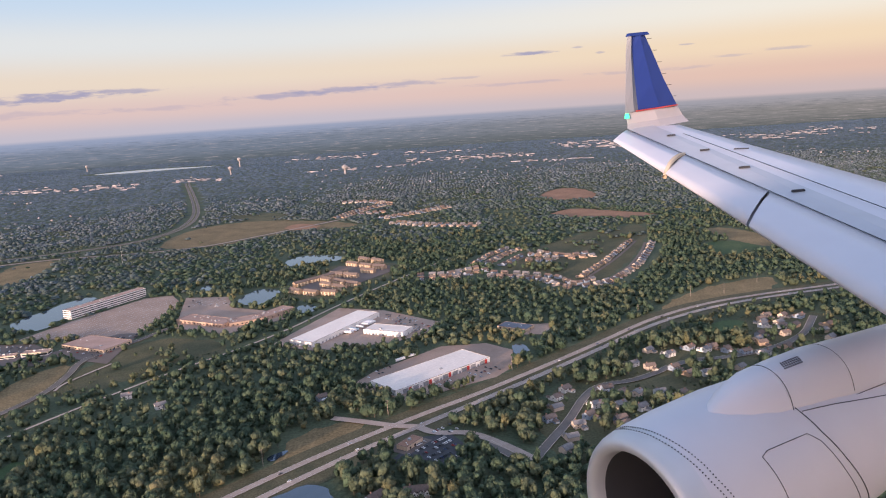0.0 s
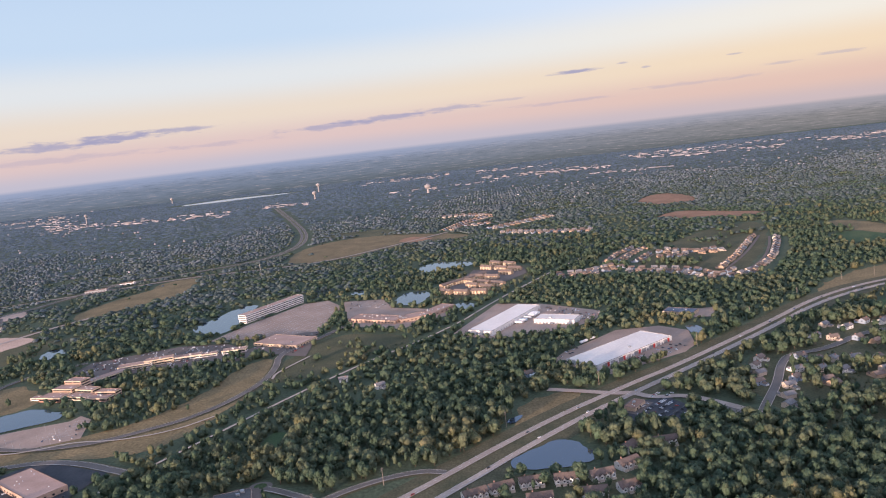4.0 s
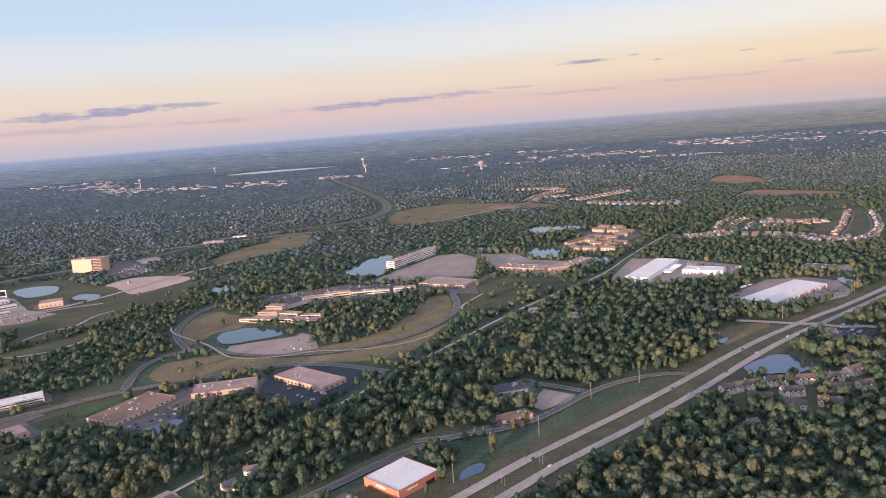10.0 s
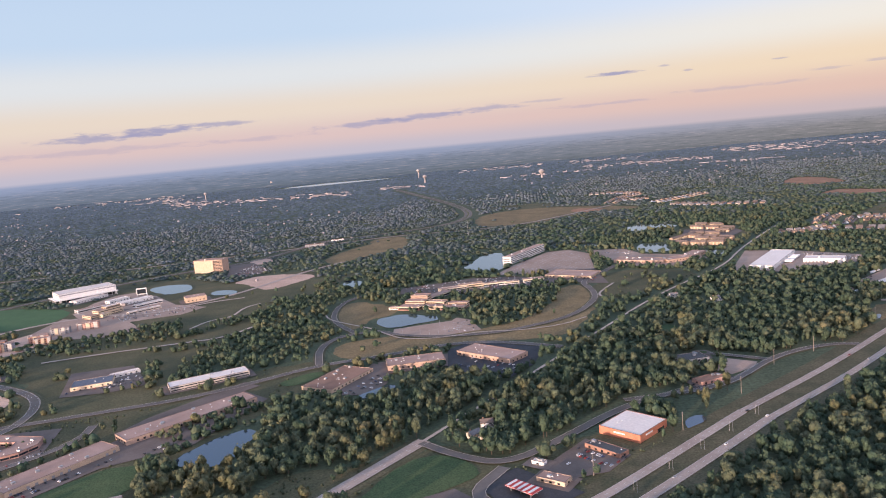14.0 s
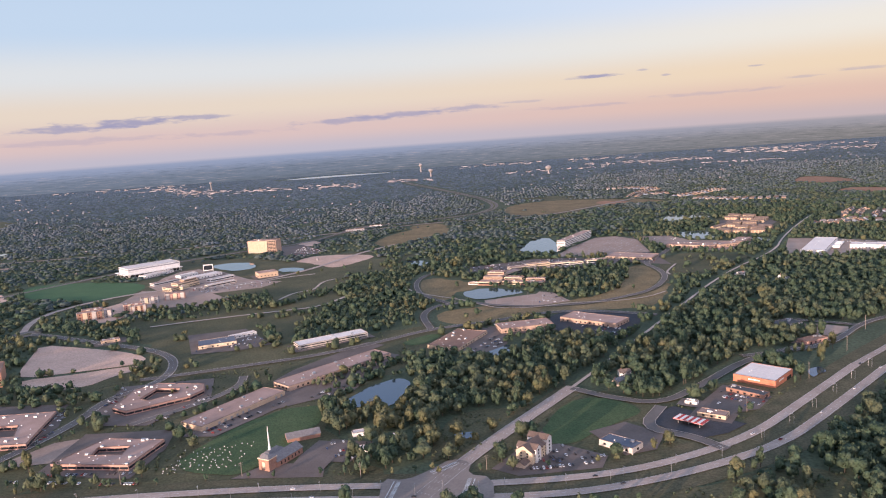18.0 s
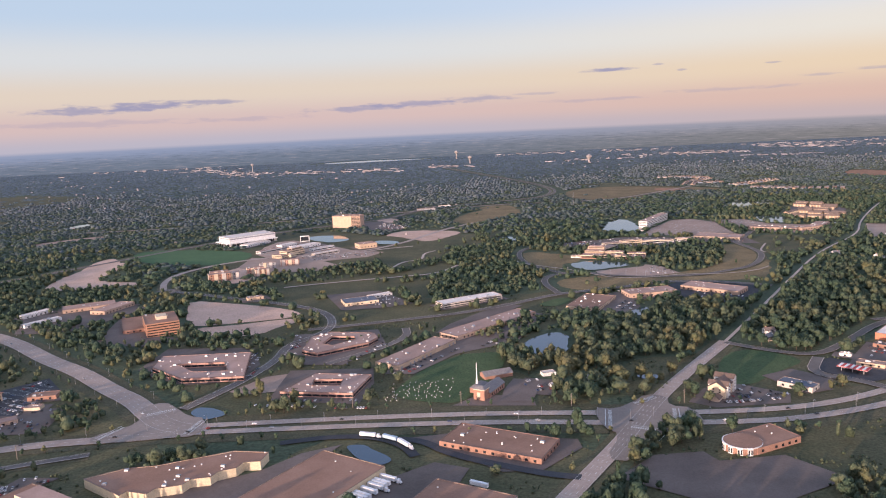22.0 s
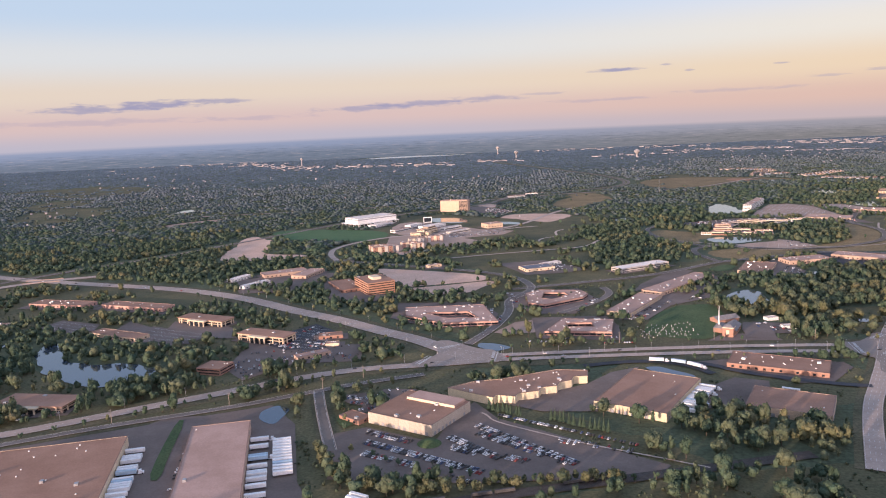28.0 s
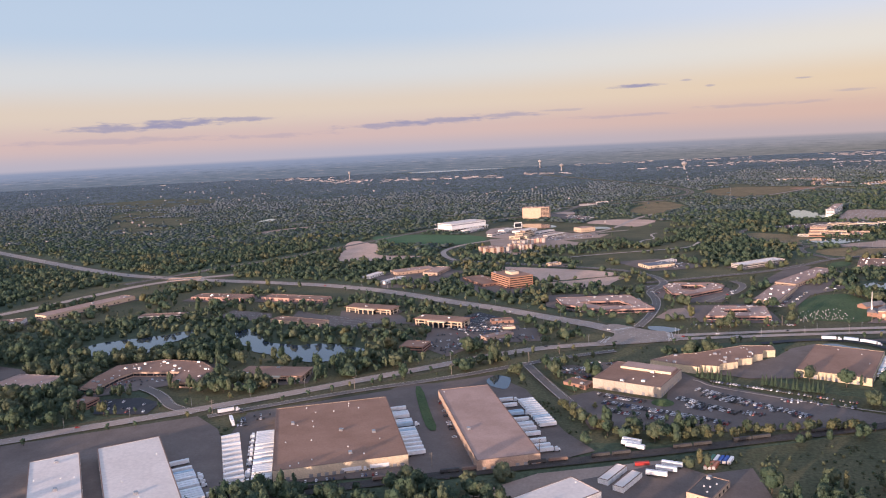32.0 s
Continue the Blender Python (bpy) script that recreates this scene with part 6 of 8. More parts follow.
def put(ob, x, y, rot, group, front=24.0):
    paint([(x - 11 - front / 12, y - front), (x + 6, y - front), (x + 8, y + 6), (x - 8, y + 6)], 0.0)
    if ob in used:
        c = copy_thing(ob, pose(x, y, 0, 0, 0, rot))
    else:
        used.add(ob)
        ob.matrix_basis = pose(x, y, 0, 0, 0, rot)
        c = ob
    return tagged(c, group=group)


def along(pts, step, offs=(0,)):
    c = np.array(smooth(pts, False, 2), float)
    out, acc = [], 0.0
    for a, b in zip(c[:-1], c[1:]):
        ln = float(np.hypot(*(b - a)))
        while acc < ln:
            u = (b - a) / max(ln, 1e-6)
            for o in offs:
                p = a + u * acc + np.array([-u[1], u[0]]) * o
                out.append((p[0], p[1], math.degrees(math.atan2(u[1], u[0])) + (0 if o >= 0 else 180)))
            acc += step
        acc -= ln
    return out


rng = random.Random(5)

ROWS_A = [
    [(-50, 1119), (-3, 1118), (41, 1149)],
    [(46, 1195), (75, 1256), (106, 1298)],
    [(58, 1108), (97, 1090), (143, 1058), (151, 1011), (174, 1005), (204, 1031)],
    [(141, 1245), (180, 1194), (234, 1215)],
    [(190, 1053), (240, 1136), (290, 1236), (322, 1306)],
    [(200, 1015), (256, 1091), (306, 1206), (333, 1285)],
    [(-3, 1106), (23, 1126)],
    [(87, 1170), (120, 1228)],
    [(127, 1202), (165, 1181)],
]
SIDES_A = ((11, -11), (11, -11), (11, -11), (11, -11), (9,), (-9,), (9,), (9,), (-9,))
for pts, sides in zip(ROWS_A, SIDES_A):
    ribbon("street", "asphalt", pts, 4.5, 0.18, clear=26)
    for x, y, r in along(pts, 16.5, sides):
        put(FAR_HOUSES[rng.randrange(3)], x + rng.uniform(-1.5, 1.5), y + rng.uniform(-1.5, 1.5), r + 180 + rng.uniform(-6, 6), "houses of the new estate", 17)
MORE = [(334, 801), (311, 751), (376, 750), (372, 727), (391, 769), (320, 708), (207, 652), (74, 515)]
MORE += [(251, 721), (302, 723), (346, 786), (330, 790), (358, 774), (78, 592), (125, 552), (81, 534), (179, 577), (166, 563), (256, 659), (188, 721)]
ROWS_B = [
    [(-272, 1834), (-231, 1969), (-162, 2052)],
    [(-157, 1784), (-78, 1846), (-8, 1919)],
    [(-125, 1700), (-46, 1627), (62, 1583)],
    [(-298, 2144), (-217, 2142), (-162, 2052)],
    [(-221, 1880), (-152, 1900)],
]
for pts in ROWS_B:
    ribbon("street", "asphalt", pts, 4.5, 0.18, clear=34)
    for x, y, r in along(pts, 18, (11, -11)):
        put(FAR_HOUSES[rng.randrange(3)], x, y, r + 180 + rng.uniform(-4, 4), "houses of the far estate", 16)
NEAR = [(91, 631), (81, 613), (69, 570), (90, 556), (101, 572), (111, 593), (127, 627), (137, 615), (150, 612), (124, 562), (130, 590), (146, 582),
        (169, 611), (186, 606), (164, 684), (177, 674), (205, 706), (198, 668), (222, 650), (229, 721), (243, 713), (261, 709), (277, 700), (292, 692),
        (326, 779), (342, 773), (343, 812), (360, 809), (377, 804), (302, 734), (336, 748)]
NEAR += [(-317, 679), (-274, 649), (-126, 645), (-180, 335), (-528, 291), (-536, 270), (235, 600), (260, 640), (300, 650), (320, 690), (200, 560), (170, 540), (220, 520), (260, 560), (300, 590)]
for x, y in MORE:
    put(FAR_HOUSES[rng.randrange(3)], x, y, rng.choice((20, 40, 200, 220)) + rng.uniform(-9, 9), "houses among the trees", 13)
for x, y in NEAR:
    put(HOUSES[rng.randrange(5)], x, y, rng.choice((20, 40, 200, 220)) + rng.uniform(-9, 9), "houses among the trees", 13)
for x, y, r in ((-231, 1070, -45), (-206, 1054, -33), (-179, 1047, -26), (-233, 1118, 48), (-215, 1138, 48), (-196, 1159, 48), (-180, 1178, 48), (-190, 1098, -46), (-168, 1076, -44),
                (-194, 1132, -43), (-172, 1112, -43), (-150, 1092, -40), (-184, 1166, -28), (-160, 1152, -28), (-168, 1242, -37), (-143, 1222, -37), (-152, 1276, -45), (-128, 1258, -45), (-136, 1180, -30), (-120, 1206, -34)):
    put(ROWHOUSE, x, y, r, "lakeside townhouse rows", 16)
for x, y, r in ((-174, 404, 24), (-156, 411, 18), (-135, 416, 8), (-111, 417, 2), (-87, 419, 16), (-67, 433, 32), (-60, 460, 48), (-34, 465, 8), (-131, 392, 6), (-95, 395, 2), (-71, 400, 17), (-158, 383, -22), (-139, 366, -25), (-112, 368, -20)):
    put(ROWHOUSE2, x, y, r, "townhouse rows by the pond", 9)
for x, y, s in ((-734, 182, 20), (-705, 171, -24), (-728, 153, 10)):
    paint([(x - 7, y - 13), (x + 5, y - 13), (x + 7, y + 4), (x - 7, y + 4)], 0.0)
    bld("shed", x, y, 11, 7, s, 3.0, "wall_white", "roof_white", "small white shed among trees", "shed", "none", units=0)
for x, y, r in ((-1061, -213, 58), (-1054, -221, 58)):
    bld("shed", x, y, 22, 6, r, 3.4, "wall_white", "roof_white", "long white storage shed by the tracks", "shed", "none", units=0)


# ---- details on single buildings ----
def wh2_details():
    red = block(-1.6, -0.1, 0, 1.6, 0.2, 4.6).mesh("red_panel", "paint_red")
    grey = block(-3.2, -0.1, 0, 3.2, 0.19, 4.4).mesh("grey_panel", "wall_grey")
    for k, w, d, st in (("s", 118, 40.5, 12),):
        n = int(w / st)
        for i in range(n):
            a = (i - (n - 1) / 2) * st
            part("grey_panel", grey, None, wh2, at=side_pose(k, w, d, a, 0.05, 0.1))
            if i % 2 == 0:
                part("red_panel", red, None, wh2, at=side_pose(k, w, d, a + 5.2, 0.08, 0.1))
    part("grey_panel", grey, None, wh2, at=side_pose("w", 118, 40.5, 6, 0.05, 0.1))
    for k, a, wd in (("s", -6, 9), ("w", 0, 9)):
        part("fascia_sign", block(-wd / 2, -0.05, 0, wd / 2, 0.15, 1.0), "trim_white", store, at=side_pose(k, 35.7, 33.4, a, 0.05, 3.4))
    part("entrance", block(-4, -0.05, 0, 4, 0.6, 2.6), "glass_dark", store, at=side_pose("s", 35.7, 33.4, 9, 0.0, 0.1))


wh2_details()


def church():
    e = thing("church", -779, 143, 66, "brick church with a square tower and a tall white spire", "church")
    part("wall", body(26, 11, 4.6, 3.4), "wall_brick", e)
    part("roof", gable(26, 11, 4.6, 3.6), "shingle_grey", e)
    part("tower", block(-20, -4.6, 0, -12.5, 4.4, 8.2), "wall_brick", e, "square brick tower with cream cornice")
    part("cornice", block(-20.4, -5.0, 8.2, -12.1, 4.8, 8.8), "wall_cream", e)
    part("tower_roof", block(-20.4, -5.0, 8.8, -12.1, 4.8, 10.6, 3.2), "shingle_grey", e)
    part("tower_window", block(-20.15, -1.2, 2.0, -19.9, 1.2, 6.4), "wall_cream", e, "tall cream window panel")
    part("side_wing", block(-8, 5.4, 0, 8, 14, 4.2, 0.0), "wall_brick", e)
    part("side_roof", block(-8.4, 5.3, 4.2, 8.4, 14.4, 6.2, 3.0), "shingle_grey", e)
    sp = Build()
    sp.tube(-2.2, 10.6, 4.0, 8.5, 1.0, 0.9, 8)
    sp.tube(-2.2, 10.6, 8.5, 23, 0.62, 0.22, 8)
    part("spire", sp, "trim_white", e, "slim white spire")
    pane = block(-0.5, -0.05, 0, 0.5, 0.1, 2.0).mesh("window", "glass_dark")
    for i in range(6):
        for k in "s":
            part("window", pane, None, e, at=side_pose(k, 26, 11, -9 + i * 3.6, 0, 1.2))
    w2 = thing("parish_hall", -776, 180, 25, "low brown-roofed hall beside the church", "building")
    part("wall", body(24, 11, 3.2, 2.4), "wall_brick", w2)
    part("roof", gable(24, 11, 3.2, 2.6), "shingle_grey", w2)
    paint([(-802, 110), (-740, 106), (-735, 168), (-758, 192), (-800, 190)], 0.0)
    patch("parking_lot", "asphalt", [(-769, 147), (-771, 122), (-748, 120), (-742, 150), (-736, 165), (-762, 172)], 0.12, rounded=0)


church()
part("pitched_roof", gable(25.5, 12.6, 0.2, 4.0), "shingle_dark", the_hotel, "dark brown pitched roof", at=pose(0, 0, 8.2))
part("gable_wall", body(24.4, 12, 0.2, 4.0), "wall_cream", the_hotel, at=pose(0, 0, 8.1))
for x, w, h in ((-6, 6.4, 10.2), (9, 7.0, 11.4)):
    for sy in (-1, 1):
        part("cross_gable", body(7.0, w, h - 0.6, 2.4), "siding_white", the_hotel, "white cross gable", at=pose(x, sy * 3.6, 0, 0, 0, 90))
        part("cross_roof", gable(7.0, w, h - 0.6, 2.4, 0.4), "shingle_dark", the_hotel, at=pose(x, sy * 3.6, 0, 0, 0, 90))
        for f in range(4):
            part("window", block(-0.7, -0.05, 0, 0.7, 0.1, 1.2).mesh("window", "glass_dark"), None, the_hotel, at=pose(x, sy * 7.12, 0.8 + f * 2.3, 0, 0, 180 if sy < 0 else 0))
porch = part("porch", body(7, 6, 2.8, 2.0), "siding_beige", the_hotel, "low entrance porch", at=pose(-16.4, -1, 0))
part("porch_roof", gable(7, 6, 2.8, 2.0), "shingle_dark", porch)

# headstones on the lawn by the church
stone = block(-0.26, -0.1, 0, 0.26, 0.1, 0.7, 0.03).mesh("headstone", "stone_white")
for i in range(13):
    for j in range(9):
        if rng.random() < 0.32 + 0.3 * noise.noise((i * 0.6, j * 0.6, 4)):
            continue
        ob = new("headstone", stone)
        ob.matrix_basis = pose(-857 + i * 3.8 + rng.uniform(-1.7, 1.7), 124 + j * 4.6 + i * 0.9 + rng.uniform(-2, 2), 0.3, 0, 0, 12)
        tagged(ob, "small white headstone in the grass", "headstone", "headstones by the church")


def canopy():
    e = thing("fuel_canopy", -499, 180, -40, "red and white fuel station canopy on posts", "canopy")
    part("roof", block(-11, -5, 3.6, 11, 5, 4.3), "paint_red", e)
    part("stripe", block(-11.1, -5.1, 3.85, 11.1, 5.1, 4.05), "trim_white", e)
    for i in range(5):
        part("roof_panel", block(-10.4 + i * 4.3, -4.6, 4.3, -8.4 + i * 4.3, 4.6, 4.42), "trim_white", e)
    for x in (-8, 0, 8):
        for y in (-3, 3):
            part("post", block(x - 0.2, y - 0.2, 0, x + 0.2, y + 0.2, 3.6), "metal_grey", e)
    paint([(-515, 165), (-483, 165), (-483, 196), (-515, 196)], 0.0)


canopy()

# solar panels on the cream building
sol = thing("solar_array", -945.6, 450, 24.1, "dark blue solar panels on a flat roof", "solar panel", z=3.75)
pv = block(-2.6, -1.1, 0, 2.6, 1.1, 0.15).mesh("panel", "roof_slate")
for i in range(5):
    for j in range(5):
        part("panel", pv, None, sol, at=pose(-13 + i * 6, -8 + j * 3.6, 0.1, 12, 0, 0))


# ---- water towers, masts, poles ----
def water_tower(x, y, h, r, kind):
    e = thing("water_tower", x, y, 0, "white water tower standing above far woods", "water tower")
    b = Build()
    b.tube(0, 0, 0, h, r * 0.35, r * 0.28, 10)
    part("column", b, "town_pale", e)
    b = Build()
    b.tube(0, 0, h - r * 0.2, h + r * 0.5, r * 0.4, r, 14)
    b.tube(0, 0, h + r * 0.5, h + r * 1.0, r, r, 14)
    b.tube(0, 0, h + r * 1.0, h + r * 1.5, r, r * 0.25, 14)
    part("tank", b, "town_pale", e)


for x, y, h, r in ((-1010, 3540, 26, 11), (-1130, 4150, 34, 11), (-430, 3200, 20, 13), (-2180, 4600, 24, 10), (-2200, 3600, 34, 8)):
    water_tower(x, y, h, r, 0)


def mast(x, y, h, name="utility_pole", mt="pole_wood", arms=1, label="tall wooden utility pole with cross arms"):
    e = thing(name, x, y, rng.uniform(30, 60), label, "pole", "poles along the roads")
    b = Build()
    b.tube(0, 0, 0, h, 0.28, 0.16, 6)
    part("pole", b, mt, e)
    for i in range(arms):
        part("cross_arm", block(-1.5, -0.1, h - 0.9 - i * 1.4, 1.5, 0.1, h - 0.7 - i * 1.4), mt, e)


for x, y in ((-63, 601), (50, 693), (130, 775), (210, 847), (294, 919), (337, 923), (397, 969), (-329, 334), (-387, 266), (-284, 400), (-240, 432), (-150, 520), (-455, 200),
             (-640, 118), (-1085, 25), (-1110, -2), (-1170, -33), (-1240, -66), (-1330, -118), (-1100, -185), (-1160, -205), (-880, 112), (-800, 118), (-720, 112)):
    mast(x, y, 14 if y > 150 else 10, arms=2)
mast(-628, 1410, 34, "radio_mast", "metal_grey", 3, "slim metal radio mast above woods")
for x, y, r in along(HW_N2, 38, (12,)) + along(HW_S2, 38, (-12,)) + along(ROAD_B[:9], 45, (14, -14)) + along(ROAD_C, 42, (-10,)) + [(x, y, 20.0) for x, y in ((-639, 572), (-619, 573), (-607, 565), (-596, 560), (-591, 578), (-573, 569), (-692, 604), (-708, 604), (-600, 606), (-582, 593))]:
    e = thing("street_lamp", x, y, r + 90, "grey steel street lamp beside the road", "street lamp", "street lamps")
    b = Build()
    b.tube(0, 0, 0, 7, 0.12, 0.08, 5)
    part("pole", b, "metal_grey", e)
    part("arm", block(-1.4, -0.05, 6.9, 0, 0.05, 7.0), "metal_grey", e)
    part("lamp_head", block(-1.9, -0.15, 6.8, -1.2, 0.15, 6.98), "metal_grey", e)


# ---- cars, trailers, train ----
def car_meshes(mt):
    b = Build()
    b.box(-1.55, -0.62, 0.18, 1.55, 0.62, 0.62, 0.06)
    cabin = Build()
    cabin.box(-0.85, -0.55, 0.62, 0.75, 0.55, 1.0, 0.16)
    b.box(-0.66, -0.4, 1.0, 0.55, 0.4, 1.05, 0.05)
    for x in (-1, 1):
        for y in (-0.62, 0.5):
            b.box(x - 0.25, y, 0, x + 0.25, y + 0.12, 0.45)
    return b.mesh("body", mt), cabin.mesh("cabin", "glass_dark")


CARS = [car_meshes(m) for m in CAR]
NAMES = ("white", "silver", "black", "dark grey", "blue", "red")


car_count = 0
JOINED = [Build() for _ in CAR] + [Build()]


def car(x, y, rot, where="parked in a marked bay"):
    global car_count
    k = rng.choices(range(6), (5, 4, 4, 4, 2, 1.4))[0]
    car_count += 1
    if car_count > 290:
        m = pose(x, y, 0.68 if "bay" in where else 1.0, 0, 0, rot)
        for src, dst in zip(CARS[k], (JOINED[k], JOINED[6])):
            n = len(dst.v)
            dst.v += [tuple(m @ v.co) for v in src.vertices]
            dst.f += [tuple(n + i for i in q.vertices) for q in src.polygons]
        return
    e = new("car", CARS[k][0])
    e.matrix_basis = pose(x, y, 0.68 if "bay" in where else 1.0, 0, 0, rot)
    tagged(e, NAMES[k] + " car " + where, "car", "cars")
    part("cabin", CARS[k][1], None, e)


def bays(x, y, rot, n, rows, gap=7.0, fill=0.75, step=2.1, paired=True):
    """Rows of parking bays with cars."""
    r = radians(rot)
    for j in range(rows):
        for i in range(n):
            if rng.random() > fill:
                continue
            u, v = (i - n / 2) * step, j * gap + (1.8 if paired and j % 2 else 0)
            car(x + u * math.cos(r) - v * math.sin(r), y + u * math.sin(r) + v * math.cos(r), rot + 90 + rng.uniform(-3, 3))




def row_cars(xa, ya, xb, yb, fill, double=True):
    """One straight row of bays, cars nose to nose where it is double."""
    n = int(math.hypot(xb - xa, yb - ya) / 1.95)
    r = math.degrees(math.atan2(yb - ya, xb - xa))
    for i in range(n + 1):
        for s in ((-1.75, 1.75) if double else (0,)):
            if rng.random() < fill:
                x, y = xa + (xb - xa) * i / n, ya + (yb - ya) * i / n
                car(x - s * math.sin(radians(r)), y + s * math.cos(radians(r)), r + 90 + rng.uniform(-3, 3))


for row in ((-1060, -81, -1030, -96, 0.8), (-1057, -97, -984, -136, 0.9), (-1055, -113, -1021, -129, 0.7), (-1006, -89, -975, -118, 0.85), (-990, -71, -932, -124, 0.88), (-989, -83, -937, -123, 0.75),
            (-940, -93, -897, -108, 0.5), (-1004, -104, -989, -112, 0.7), (-972, -116, -959, -122, 0.8), (-1020, -132, -985, -152, 0.3)):
    row_cars(*row)
row_cars(-977, -53, -895, -99, 0.9, False)
row_cars(-1086, -20, -1062, -22, 0.8)
row_cars(-1082, -30, -1066, -32, 0.6, False)
row_cars(-1172, -90, -1150, -170, 0.3, False)
row_cars(-1312, -112, -1292, -150, 0.4, False)
row_cars(-1266, -206, -1257, -222, 0.7, False)
row_cars(-1250, -232, -1190, -214, 0.4, False)
row_cars(-960, 117, -905, 112, 0.45, False)
row_cars(-1085, 188, -1040, 172, 0.4, False)
bays(-1066, -28, 22, 12, 2, 7, 0.6)
bays(-600, 118, 10, 14, 2, 8, 0.6)
bays(-455, 222, -44, 10, 1, 7, 0.6)
bays(-1180, 110, -20, 16, 2, 9, 0.4)
bays(-1165, 60, 20, 10, 2, 8, 0.4)
bays(-985, 190, 90, 16, 1, 8, 0.5)
bays(-640, 478, 14, 10, 1, 8, 0.5)
bays(-560, 445, -38, 14, 1, 8, 0.5)
bays(-850, 205, 62, 12, 1, 8, 0.5)
bays(-10, 560, 45, 12, 2, 8, 0.5)
bays(-880, 110, 0, 14, 1, 8, 0.5)
for pts, off in ((HW_N, 2.2), (HW_N2, 2.2), (HW_S, -2.2), (HW_S2, -2.2), (ROAD_B, 4), (ROAD_C, -3)):
    for x, y, r in along(pts, 62, (off,)):
        if rng.random() < 0.55:
            car(x + rng.uniform(-1, 1), y, r + (0 if off < 0 else 180), "on the highway")

def lot_cars(pts, rot, fill, gap=7.5):
    """Cars in rows over a lot with the given outline."""
    p = np.array(pts, float)
    c = p.mean(0)
    r = radians(rot)
    ext = float(np.hypot(*(p - c).T).max())
    v = -ext
    while v < ext:
        u = -ext
        while u < ext:
            x, y = c[0] + u * math.cos(r) - v * math.sin(r), c[1] + u * math.sin(r) + v * math.cos(r)
            ins = False
            for (xa, ya), (xb, yb) in zip(p, np.roll(p, -1, 0)):
                if (ya > y) != (yb > y) and x < (xb - xa) * (y - ya) / (yb - ya) + xa:
                    ins = not ins
            if ins and rng.random() < fill * (0.4 + 1.2 * max(0.0, noise.noise((x * 0.03, y * 0.03, 2)) + 0.4)):
                car(x, y, rot + 90 + rng.uniform(-3, 3))
            u += 2.1
        v += gap


def lot_lines(pts, rot, gap=8.0, z=0.76):
    """Faint bay lines over a lot."""
    p = np.array(pts, float)
    c = p.mean(0)
    r = radians(rot)
    a, b2 = np.array([math.cos(r), math.sin(r)]), np.array([-math.sin(r), math.cos(r)])
    ext = float(np.hypot(*(p - c).T).max())
    for v in np.arange(-ext, ext, gap):
        for u in np.arange(-ext, ext, 2.2):
            q = c + a * u + b2 * v
            ins = False
            for (xa, ya), (xb, yb) in zip(p, np.roll(p, -1, 0)):
                if (ya > q[1]) != (yb > q[1]) and q[0] < (xb - xa) * (q[1] - ya) / (yb - ya) + xa:
                    ins = not ins
            if ins:
                for e0, e1, w in ((a * 0, a * 2.2, b2 * 0.06), (b2 * -1.9, b2 * 1.9, a * 0.06)):
                    paint_lines.face([(*(q + e0 + w), z), (*(q + e0 - w), z), (*(q + e1 - w), z), (*(q + e1 + w), z)])


lot_cars([(-1077, -56), (-1064, -2), (-1038, -2), (-1067, -46)], 22, 0.55)
lot_cars([(-1205, 128), (-1165, 179), (-1135, 150), (-1136, 102), (-1175, 104)], -20, 0.35)
lot_cars([(-1202, 51), (-1199, 98), (-1105, 112), (-1099, 72), (-1153, 64), (-1182, 25)], 20, 0.35)
lot_cars([(-1096, 206), (-1048, 176), (-996, 170), (-998, 182), (-1043, 188)], 4, 0.5)
lot_cars([(-999, 185), (-1009, 264), (-988, 226), (-987, 173)], 90, 0.5)
lot_cars([(-950, 127), (-877, 118), (-874, 131), (-943, 133)], 0, 0.5)
lot_cars([(-970, 242), (-982, 313), (-974, 308), (-960, 233)], 60, 0.4)
lot_cars([(-911, 213), (-890, 284), (-882, 272), (-905, 209)], 40, 0.4)
lot_cars([(-963, 417), (-957, 436), (-916, 430), (-886, 445), (-910, 484), (-928, 448)], 10, 0.35)
lot_cars([(-668, 378), (-641, 434), (-626, 404), (-639, 374)], 66, 0.35)
lot_cars([(-562, 476), (-518, 414), (-494, 442), (-482, 490), (-504, 439)], -36, 0.3)
lot_cars([(-1150, 767), (-1090, 820), (-1034, 819), (-988, 810), (-1005, 780), (-1074, 745)], 25, 0.3)
lot_cars([(-1049, 1087), (-1051, 1204), (-978, 1104), (-1013, 1053)], 20, 0.5)
lot_cars([(-684, 808), (-679, 847), (-580, 888), (-513, 876), (-464, 805), (-564, 796)], 14, 0.3)
lot_cars([(-603, 582), (-582, 638), (-567, 626), (-554, 582), (-588, 565)], 20, 0.1)
lot_cars([(-91, 925), (-19, 866), (-39, 836), (-77, 826)], -26, 0.35)
lot_cars([(-42, 656), (38, 720), (45, 710), (35, 685), (-39, 639)], 41, 0.22)
lot_cars([(-95, 692), (-65, 739), (-59, 731), (-84, 690)], 41, 0.3)
lot_cars([(-51, 514), (-34, 548), (-10, 550), (3, 524), (-10, 505)], 45, 0.5)
lot_cars([(-474, 849), (-420, 887), (-394, 900), (-388, 798)], -27, 0.15)
lot_cars([(-375, 1021), (-384, 1071), (-330, 1058), (-314, 1013)], -20, 0.1)
lot_cars([(-756, 140), (-752, 172), (-722, 165), (-733, 134)], 20, 0.3)
lot_cars([(-593, 152), (-562, 131), (-568, 117), (-608, 112)], 12, 0.6)
lot_cars([(-483, 214), (-457, 248), (-431, 224), (-446, 207)], -44, 0.5)
